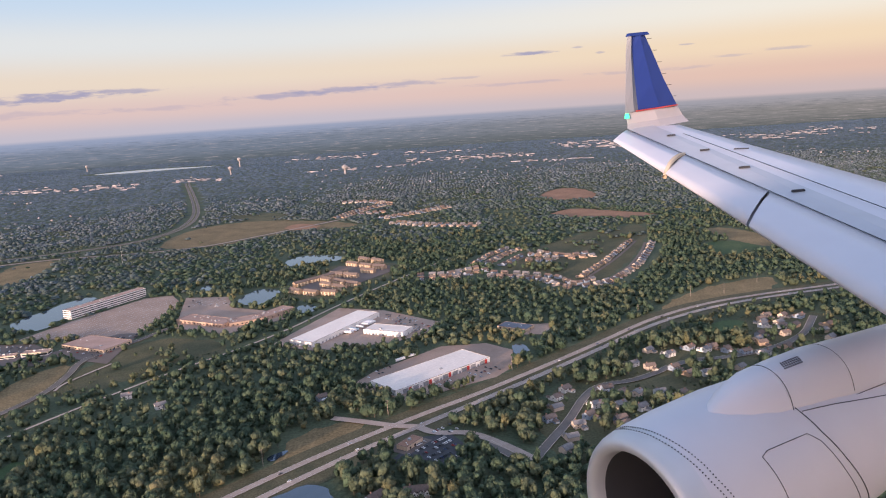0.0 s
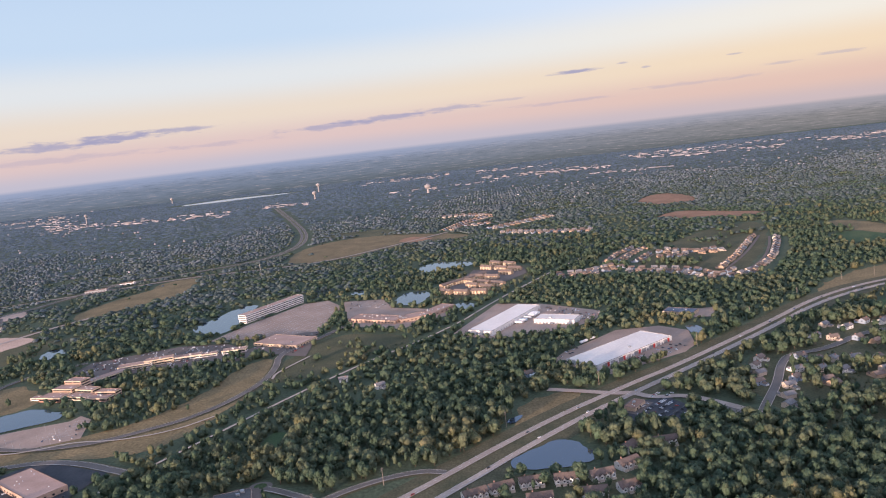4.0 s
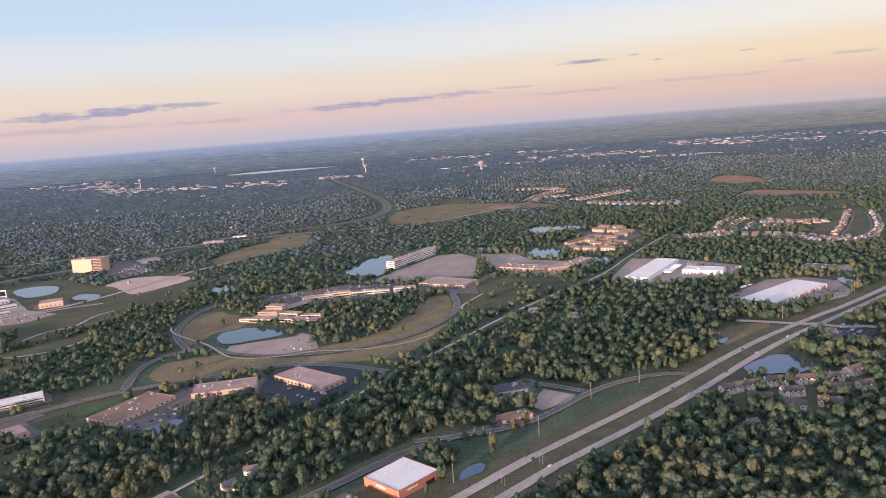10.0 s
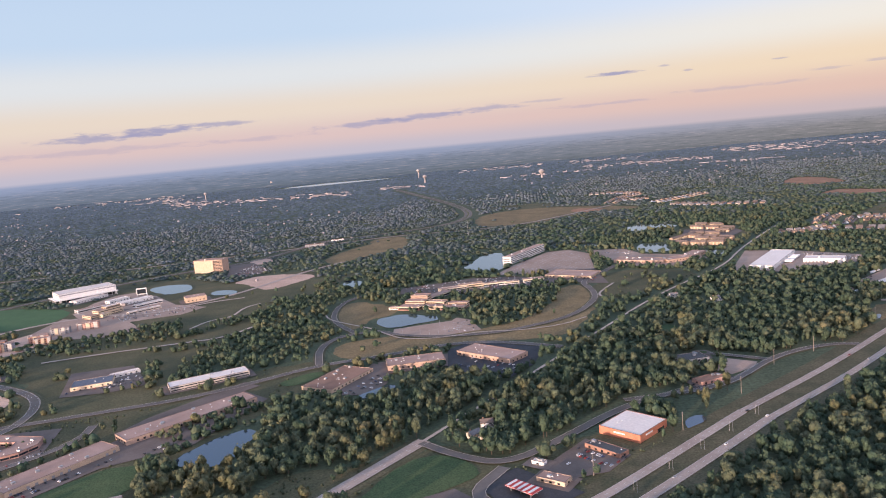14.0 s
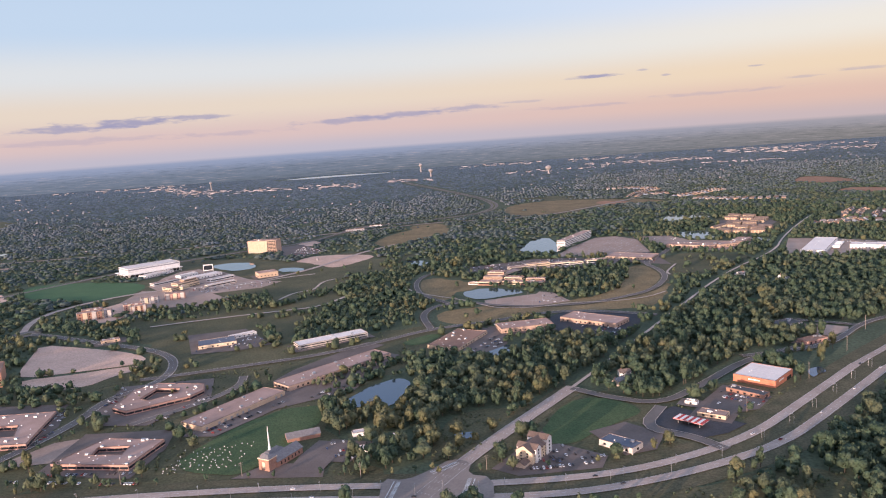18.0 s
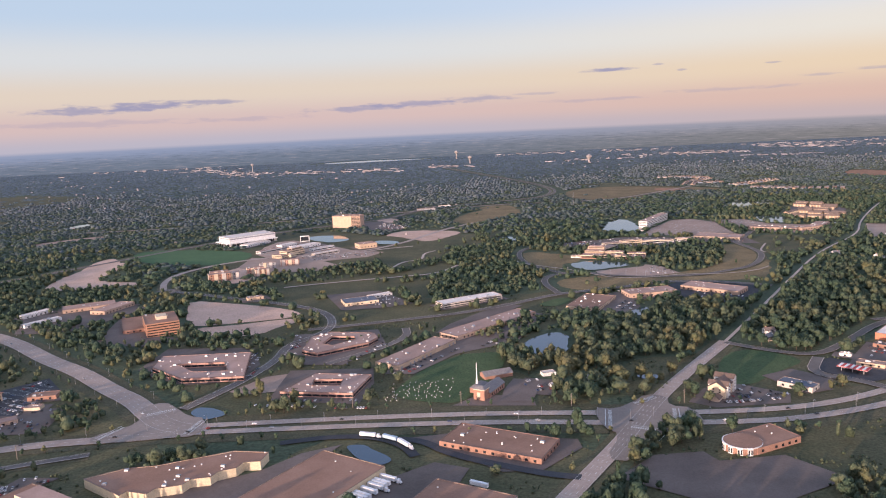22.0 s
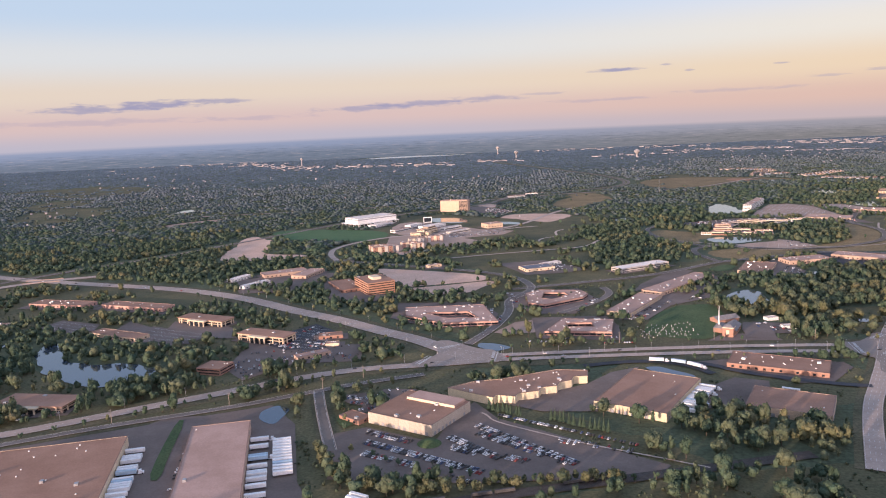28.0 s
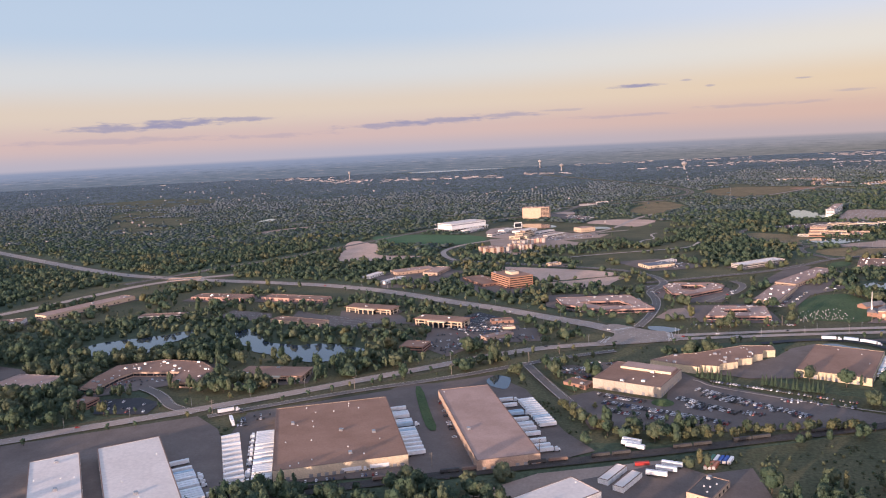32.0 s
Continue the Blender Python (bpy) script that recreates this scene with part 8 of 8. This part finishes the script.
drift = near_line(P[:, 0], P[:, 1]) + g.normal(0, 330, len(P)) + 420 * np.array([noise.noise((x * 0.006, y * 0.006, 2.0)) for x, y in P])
for k, (mt, lb, lo, hi) in enumerate((("leaves", "dark green far woods", -9e9, 1180), ("leaves_far_hazed", "blue-green far woods", 1180, 1950), ("leaves_distant_hazed", "pale blue-green far woods", 1950, 9e9))):
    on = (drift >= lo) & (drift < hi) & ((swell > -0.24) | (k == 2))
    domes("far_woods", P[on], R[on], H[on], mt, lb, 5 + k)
on = (swell <= -0.24) & (drift < 1950)
domes("far_woods", P[on], R[on], H[on], "leaves_olive", "olive groves in the far woods", 9)
P, g = scatter(-5600, 3300, 1200, 5000, 21, lambda x, y: (fray(x, y, 2150, 420) >= 0) & wedge(x, y), 4)
R = 7.5 + 9.5 * g.beta(1.4, 2.0, len(P))
H = g.uniform(1.6, 3.8, len(P))
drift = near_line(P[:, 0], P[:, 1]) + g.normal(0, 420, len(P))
# outermost woods: haze again carried by the leaf colour
for k, (mt, lb, lo, hi) in enumerate((("leaves_far_hazed", "dark far woods", -9e9, 2350), ("leaves_distant_hazed", "wide distant woods", 2350, 3600), ("leaves_hazy", "pale distant woods", 3600, 9e9))):
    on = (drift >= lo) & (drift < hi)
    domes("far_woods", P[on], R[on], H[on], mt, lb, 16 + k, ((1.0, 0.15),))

# ---- single trees along roads and lots ----
def single_tree(seed, material, label):
    g2 = np.random.RandomState(seed)
    e = thing("tree", 0, -3000, 0, label, "tree")
    b = Build()
    b.tube(0, 0, 0, 2.2, 0.22, 0.14, 6)
    for k in range(4):
        a = g2.uniform(0, 6.28)
        b.face([(0.1 * math.cos(a + 1.5), 0.1 * math.sin(a + 1.5), 1.6), (-0.1 * math.cos(a + 1.5), -0.1 * math.sin(a + 1.5), 1.6), (1.2 * math.cos(a), 1.2 * math.sin(a), 3.0)])
    part("trunk", b, "bark", e)
    v, f, n = [], [], 0
    for k in range(11):
        lv, lf = lump(1, seed * 20 + k, 0.5)
        r = g2.uniform(0.55, 1.15)
        a, q, z = g2.uniform(0, 6.28), g2.uniform(0, 1.5), g2.uniform(1.9, 5.2)
        q *= 1.0 - 0.16 * abs(z - 3.2)
        v += [(p[0] * r + q * math.cos(a), p[1] * r + q * math.sin(a), p[2] * r + z) for p in lv]
        f += [tuple(int(i) + n for i in t) for t in lf]
        n += len(lv)
    me = bpy.data.meshes.new("crown")
    me.from_pydata(v, [], f)
    me.materials.append(M[material])
    part("crown", me, None, e)
    return e


def on_road(x, y):
    """Whether a spot lies on or hard beside a carriageway."""
    for c, w in ROADS:
        a, d = c[:-1], c[1:] - c[:-1]
        u = np.clip(((x - a[:, 0]) * d[:, 0] + (y - a[:, 1]) * d[:, 1]) / np.maximum((d * d).sum(1), 1e-6), 0, 1)
        if np.hypot(a[:, 0] + u * d[:, 0] - x, a[:, 1] + u * d[:, 1] - y).min() < w:
            return True
    return False


TREES = [single_tree(k, m, l) for k, (m, l) in enumerate((("leaves", "young green tree beside a road"), ("leaves", "round green tree at a lot's edge"), ("leaves_yellow", "yellow-green tree beside a lot"), ("leaves", "tall green tree by a building")))]
for pts, step, offs in ((ROAD_C, 17, (13, -16)), (ROAD_B[3:9], 22, (18, -18)), (HW_N2[4:], 15, (-17,)), (HW_S2[4:], 13, (17,)), (ROAD_D[2:], 24, (13,)),
                        ([(-1050, -118), (-1000, -140), (-930, -150), (-880, -140)], 11, (0,)), ([(-1100, -20), (-1085, -70), (-1070, -120)], 12, (8, -8)),
                        ([(-960, 270), (-900, 300), (-860, 270), (-880, 230)], 14, (0,)), ([(-1090, 160), (-1000, 150), (-960, 190), (-960, 240)], 15, (0,)), ([(-960, 110), (-900, 106), (-860, 112)], 12, (0,))):
    for x, y, r in along(pts, step, offs):
        i, j = int((y - GY0) / CELL), int((x - GX0) / CELL)
        if 0 <= i < GNY and 0 <= j < GNX and rng.random() < 0.75:
            if any(abs(x - q[0]) < 26 and abs(y - q[1]) < 26 for q in ((-672, 88), (-1012, 82))) or on_road(x, y):
                continue
            t = TREES[rng.randrange(4)]
            m = pose(x + rng.uniform(-2, 2), y + rng.uniform(-2, 2), 0, 0, 0, rng.uniform(0, 360))
            if t in used:
                t = copy_thing(t, m)
            else:
                used.add(t)
                t.matrix_basis = m
            tagged(t, group="single trees")


# ---- far roofs among the trees ----
def far_roofs(name, material, spots, label):
    b = Build()
    for x, y, w, d, h in spots:
        b.box(x - w / 2, y - d / 2, 0, x + w / 2, y + d / 2, h, 0.2)
    tagged(new(name, b.mesh(name, material)), label, kind="stuff")


g = np.random.RandomState(9)
spots = []
for _ in range(300):
    y = g.uniform(760, 3600)
    x = g.uniform(-1700 - 0.7 * y, -650 - 0.16 * y)
    if noise.noise((x * 0.0035, y * 0.0035, 5)) > 0.0 and near_line(x, y) > 1150:
        spots.append((x, y, g.uniform(3, 7), g.uniform(3, 6), g.uniform(3.8, 5.2)))
for _ in range(160):
    x, y = g.uniform(-600, 1500), g.uniform(2200, 3600)
    spots.append((x, y, g.uniform(3, 7), g.uniform(3, 6), g.uniform(3.4, 4.6)))
far_roofs("far_houses", "roofs_far", spots, "pale and grey house roofs among far suburban trees")
spots = []
for xa, ya, xb, yb, wide, n in ((-2750, 4150, -2100, 3330, 110, 70), (-2100, 3330, -1300, 3210, 70, 80), (-1240, 3420, -960, 3270, 60, 30), (-200, 3760, 420, 3680, 90, 70), (300, 3250, 640, 3230, 40, 26),
                                (700, 3950, 1300, 3800, 90, 60), (1500, 3900, 2300, 4100, 160, 90), (-900, 4420, 200, 4380, 120, 60), (-3500, 4150, -2700, 4350, 140, 50), (600, 4300, 1500, 4350, 120, 70), (-600, 3420, -150, 3500, 50, 20)):
    for _ in range(n):
        u = g.uniform(0, 1)
        spots.append((xa + (xb - xa) * u + g.normal(0, 18), ya + (yb - ya) * u + g.normal(0, wide), g.uniform(8, 52) * g.uniform(0.3, 1), g.uniform(6, 16), g.uniform(2.8, 4.6)))
far_roofs("far_town", "roofs_far", spots, "pale commercial roofs of far towns")


# ---- the airliner's right wing and engine at the start of the flight line ----
# local axes: x outboard, y forward, z up; origin at the cabin window
FLY = Vector((-0.8734551, -0.4835581, -0.0569894))
OUT = Vector((-0.4843452, 0.8748770, 0.0))
WING = Matrix((OUT, FLY, OUT.cross(FLY))).transposed().to_4x4()
WING.translation = Vector((-0.69, -0.74, 252.68))


def lerp(a, b, t):
    return tuple(p + (q - p) * t for p, q in zip(a, b))


def strip(rows, closed=False):
    """Quads between rows of points."""
    b = Build()
    n = len(rows[0])
    b.v = [tuple(p) for r in rows for p in r]
    for j in range(len(rows) - 1):
        for i in range(n if closed else n - 1):
            k = (i + 1) % n
            b.f.append((j * n + i, j * n + k, (j + 1) * n + k, (j + 1) * n + i))
    return b


def smooth_part(ob):
    for q in ob.data.polygons:
        q.use_smooth = True
    return ob


def rod(points, r, name, material, parent, label=""):
    """A thin seam or line along points."""
    cu = bpy.data.curves.new(name, "CURVE")
    cu.dimensions, cu.bevel_depth, cu.bevel_resolution = "3D", r, 1
    sp = cu.splines.new("POLY")
    sp.points.add(len(points) - 1)
    for p, q in zip(sp.points, points):
        p.co = (*q, 1)
    cu.materials.append(M[material])
    ob = new(name, cu)
    ob.parent = parent
    return tagged(ob, label)


PLANE = new("airliner")
PLANE.matrix_basis = WING
tagged(PLANE, "white twin-jet airliner in flight with a blue winglet", "aircraft")


def build_wing():
    e = PLANE
    LE = ((9.02, -7.88, -1.14), (1.98, -3.90, -1.63))
    SL = ((9.50, -8.62, -1.07), (2.53, -4.97, -1.55))
    BD = ((9.45, -9.02, -1.07), (2.64, -5.18, -1.55))
    SP = ((9.42, -9.25, -1.08), (2.94, -5.76, -1.53))
    TE = ((9.36, -9.62, -1.10), (3.55, -6.94, -1.51))
    n = 24
    st = [i / n for i in range(n + 1)]

    def at(line, t, dz=0.0):
        x, y, z = lerp(line[0], line[1], t)
        return (x, y, z + dz)

    rows = []
    for t in st:
        c = 0.25 + 0.75 * t
        rows.append([at(SL, t), at(BD, t, 0.012 * c), at(SP, t, 0.02 * c), lerp(at(SP, t, 0.02 * c), at(TE, t), 0.5), at(TE, t), lerp(at(SP, t, -0.16 * c), at(TE, t, -0.05), 0.5), at(SP, t, -0.25 * c), at(SL, t, -0.2 * c)])
    e = smooth_part(part("wing", strip(rows, True), "wing_white", PLANE))
    band = [[at(SL, t, 0.004), at(BD, t, 0.018 + 0.012 * t), lerp(at(BD, t, 0.012), at(SP, t, 0.024), 0.5)] for t in st]
    part("shroud_band", strip([[(x, y, z + 0.004) for x, y, z in r] for r in band]), "wing_grey", e, "duller grey band behind the slats")
    for a, b in ((0.0, 0.345), (0.352, 0.655), (0.662, 1.0)):
        rows = []
        for i in range(9):
            t = a + (b - a) * i / 8
            c = 0.35 + 0.65 * t
            top, nose = at(SL, t, 0.015), at(LE, t)
            mid1, mid2 = lerp(top, nose, 0.35), lerp(top, nose, 0.75)
            rows.append([top, (mid1[0], mid1[1], mid1[2] + 0.035 * c), (mid2[0], mid2[1], mid2[2] + 0.03 * c), nose,
                         (nose[0] + 0.02, nose[1] - 0.05, nose[2] - 0.06 * c), lerp(at(LE, t, -0.10 * c), at(SL, t, -0.14 * c), 0.6)])
        smooth_part(part("slat", strip(rows, True), "wing_white", e))
    rod([at(SP, t, 0.026 + 0.012 * t) for t in st[4:]], 0.004, "seam", "seam_dark", e)
    rod([at(SL, t, 0.02) for t in st], 0.0035, "seam", "seam_dark", e)
    for t in (0.17, 0.36, 0.53, 0.7):
        x, y, z = at(BD, t, 0.03)
        part("hinge_bracket", block(-0.022, -0.06, 0, 0.022, 0.06, 0.02, 0.006), "seam_dark", e, at=pose(x, y, z, 0, 0, -35))
    x, y, z = lerp(at(SP, 0.42), at(TE, 0.42), 0.4)
    part("vent", block(-0.09, -0.02, 0, 0.09, 0.02, 0.012), "seam_dark", e, at=pose(x, y, z + 0.02, 0, 0, 20))
    ring = []
    for i in range(9):
        s = i / 8
        x, y, z = lerp(at(SL, 0.347), at(LE, 0.347), s)
        ring.append((x, y, z + 0.05 * math.sin(math.pi * s) + 0.012 - 0.06 * max(0, s - 0.8) * 5))
    rod(ring, 0.03, "joint_cuff", "wall_cream", e, "cream cuff between two slats")
    # winglet: rows from the root fillet to the tip
    prof = []
    for s, yl, yt, z, x in ((0.0, -8.62, -10.02, -1.09, 9.50), (0.08, -8.74, -10.0, -0.98, 9.62), (0.2, -8.74, -9.92, -0.80, 9.66), (0.5, -8.82, -9.68, -0.33, 9.70), (0.8, -8.90, -9.48, 0.16, 9.74), (1.0, -8.97, -9.36, 0.42, 9.76)):
        prof.append((s, yl, yt, z, x))

    def slab(i0, i1, y0, y1, out, z0=None, z1=None):
        rows = []
        for _, yl, yt, z, x in prof[i0:i1 + 1]:
            a, b = yl + (yt - yl) * y0, yl + (yt - yl) * y1
            rows.append([(x - out, a, z), (x - 0.05 - out, (a + b) / 2, z), (x - out, b, z), (x + 0.05, (a + b) / 2, z)])
        return strip(rows, True)

    part("winglet_root", slab(0, 2, 0.0, 1.0, 0.0), "winglet_shade_grey", e)
    part("winglet", slab(2, 5, 0.22, 1.0, 0.0), "tail_blue", e, "deep blue winglet face")
    part("winglet_edge", slab(2, 5, 0.0, 0.24, 0.004), "metal_blue_grey", e, "bare grey leading edge")
    part("stripe", block(-0.075, -0.46, 0, 0.055, 0.46, 0.018), "paint_red", e, at=pose(9.66, -9.40, -0.80, 0, 0, 0))
    part("tip_cap", block(-0.05, -0.24, 0, 0.05, 0.20, 0.05, 0.02), "tail_blue", e, at=pose(9.76, -9.18, 0.42))
    for i in range(6):
        s = i / 5
        rod([(9.72, -9.37 - 0.5 * (1 - s), 0.36 - 1.0 * (1 - s)), (9.72, -9.47 - 0.5 * (1 - s), 0.355 - 1.0 * (1 - s))], 0.004, "static_wick", "seam_dark", e)
    gl = bpy.data.materials.new("nav_green")
    gl.use_nodes = True
    gp = gl.node_tree.nodes["Principled BSDF"]
    gp.inputs["Base Color"].default_value = (0.02, 0.5, 0.12, 1)
    gp.inputs["Emission Color"].default_value, gp.inputs["Emission Strength"].default_value = (0.1, 1.0, 0.35, 1), 1.5
    part("navigation_light", block(-0.03, -0.03, -0.03, 0.03, 0.03, 0.05, 0.01), gl, e, "glowing green lamp", at=pose(9.62, -8.74, -0.86))


def build_engine():
    x0, y0, z0, R = 3.505, -3.059, -2.976, 0.60

    def rings(profile, n=56):
        return [[(x0 + R * q * math.sin(6.28319 * i / n), y0 - s * R, z0 + R * q * math.cos(6.28319 * i / n)) for i in range(n)] for s, q in profile]

    e = smooth_part(part("engine_cowl", strip(rings([(0.28, 0.99), (0.4, 1.01), (0.8, 1.04), (1.6, 1.06), (2.6, 1.02), (3.6, 0.92), (4.6, 0.78)]), True), "wing_white", PLANE))
    smooth_part(part("intake_lip", strip(rings([(0.28, 0.99), (0.15, 0.965), (0.06, 0.925), (0.01, 0.88), (0.0, 0.84), (0.02, 0.79), (0.08, 0.76), (0.18, 0.74)]), True), "intake_metal", e, "polished intake lip"))
    # dark duct colour stands in for the shade inside the intake
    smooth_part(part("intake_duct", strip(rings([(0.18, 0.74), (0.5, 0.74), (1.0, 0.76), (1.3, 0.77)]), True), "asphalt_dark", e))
    part("fan_face", strip(rings([(1.3, 0.77), (1.28, 0.3), (0.95, 0.02)]), True), "seam_dark", e)
    rows = []
    for y, zc, w in ((-3.6, -2.40, 0.04), (-3.75, -2.30, 0.14), (-3.9, -2.235, 0.2), (-4.1, -2.195, 0.25), (-4.44, -2.19, 0.27), (-4.8, -2.2, 0.28), (-5.3, -2.25, 0.28), (-6.3, -2.33, 0.26), (-7.2, -2.36, 0.2)):
        rows.append([(x0 + w * math.cos(math.pi * i / 12) - 0.08, y, -2.75 + (zc + 2.75) * math.sin(math.pi * i / 12) ** 0.55) for i in range(13)])
    smooth_part(part("pylon", strip(rows), "wing_white", e))

    def on_cowl(ang, s, lift=1.004):
        q = float(np.interp(s, (0.28, 0.4, 0.8, 1.6, 2.6, 3.6, 4.6), (0.99, 1.01, 1.04, 1.06, 1.02, 0.92, 0.78))) * lift
        return (x0 + R * q * math.sin(ang), y0 - s * R, z0 + R * q * math.cos(ang))

    rod([on_cowl(radians(a), float(np.interp(-a, (24, 36, 50, 70, 94, 110), (1.95, 2.0, 2.07, 2.25, 2.52, 2.7)))) for a in range(-110, -22, 4)], 0.0035, "seam", "seam_dark", e)
    rod([on_cowl(radians(a), t) for a, t in ((-34, 2.02), (-36, 2.3), (-38, 2.55), (-42, 3.0), (-46, 3.45), (-49, 4.0))], 0.0028, "seam", "seam_dark", e)

    def on_pylon(y, k, lift=0.004):
        top = float(np.interp(-y, (3.6, 3.75, 3.9, 4.1, 4.44, 4.8, 5.3, 6.3, 7.2), (-2.40, -2.30, -2.235, -2.195, -2.19, -2.2, -2.25, -2.33, -2.36)))
        w = float(np.interp(-y, (3.6, 3.75, 3.9, 4.1, 4.44, 4.8, 5.3, 6.3, 7.2), (0.04, 0.14, 0.2, 0.25, 0.27, 0.28, 0.28, 0.26, 0.2)))
        return (x0 + (w + lift) * math.cos(k) - 0.08, y, -2.75 + (top + 2.75 + lift) * math.sin(k) ** 0.55)

    rod([on_pylon(-4.22, math.pi * (1 - 0.03 * i)) for i in range(1, 22)], 0.0022, "seam", "seam_dark", e)
    rod([on_pylon(-4.22 - 0.15 * i, math.pi * 0.93) for i in range(14)], 0.0026, "seam", "seam_dark", e)
    rod([on_pylon(-4.85, math.pi * (1 - 0.03 * i)) for i in range(3, 22)], 0.0016, "seam", "seam_dark", e)
    dots = Build()
    for i in range(13):
        px, py, pz = on_pylon(-4.3 - 0.16 * i, math.pi * 0.95)
        dots.box(px - 0.004, py - 0.004, pz - 0.004, px + 0.004, py + 0.004, pz + 0.004)
    for i in range(9):
        for j in range(4):
            px, py, pz = on_pylon(-4.33 - 0.022 * i - 0.008 * j, math.pi * (0.62 - 0.022 * j))
            dots.box(px - 0.0045, py - 0.004, pz - 0.004, px + 0.0045, py + 0.004, pz + 0.004)
    part("perforated_grille", dots, "seam_dark", e, "dark perforated grille on the pylon")
    rv = Build()
    for s in (0.46, 0.54):
        for k in range(64):
            a = -112 + 2.2 * k + (1.1 if s > 0.5 else 0)
            px, py, pz = on_cowl(radians(a), float(np.interp(-a, (-12, 12, 28, 48, 60, 112), (0.2, 0.26, 0.32, 0.4, 0.48, 0.7))) + s - 0.5, 1.002)
            rv.box(px - 0.0035, py - 0.0035, pz - 0.0035, px + 0.0035, py + 0.0035, pz + 0.0035)
    part("rivet_row", rv, "seam_dark", e)
    hatch = [(-62 + 0.0 * i, 0.0) for i in range(0)]
    corners = [(-106, 1.2), (-74, 1.2), (-60, 1.15), (-48, 1.1), (-46, 1.2), (-47, 1.85), (-54, 1.98), (-76, 2.18), (-106, 2.5), (-106, 1.2)]
    for (a0, s0), (a1, s1) in zip(corners, corners[1:]):
        hatch += [(a0 + (a1 - a0) * k / 6, s0 + (s1 - s0) * k / 6) for k in range(6)]
    hatch.append(corners[0])
    rod([on_cowl(radians(a), s) for a, s in hatch], 0.0022, "hatch_seam", "seam_dark", e)


def build_fuselage():
    n = 40
    rows = []
    for y, r in ((11.5, 0.05), (11.2, 0.45), (10.2, 0.85), (8.6, 1.2), (6.5, 1.36), (2, 1.36), (-4, 1.36), (-9, 1.36), (-13, 1.1), (-17, 0.5), (-19, 0.08)):
        rows.append([(-1.82 + r * math.sin(6.28319 * i / n), y, -0.35 + r * 1.05 * math.cos(6.28319 * i / n)) for i in range(n)])
    f = smooth_part(part("fuselage", strip(rows, True), "wing_white", PLANE))
    root = strip([[(-1.2, -3.2, -1.45), (3.0, -5.0, -1.56), (3.0, -6.9, -1.52), (-1.2, -7.0, -1.45)], [(-1.2, -3.2, -1.65), (3.0, -5.0, -1.72), (3.0, -6.9, -1.6), (-1.2, -7.0, -1.6)]], True)
    part("wing_root", root, "wing_white", PLANE)
    pane = block(-0.02, -0.11, 0, 0.02, 0.11, 0.3, 0.02).mesh("cabin_window", "glass_dark")
    for i in range(24):
        if abs(5 - i * 0.55) > 0.3:
            part("cabin_window", pane, None, f, at=pose(-0.46, 5 - i * 0.55, -0.25))


build_wing()
build_engine()
build_fuselage()
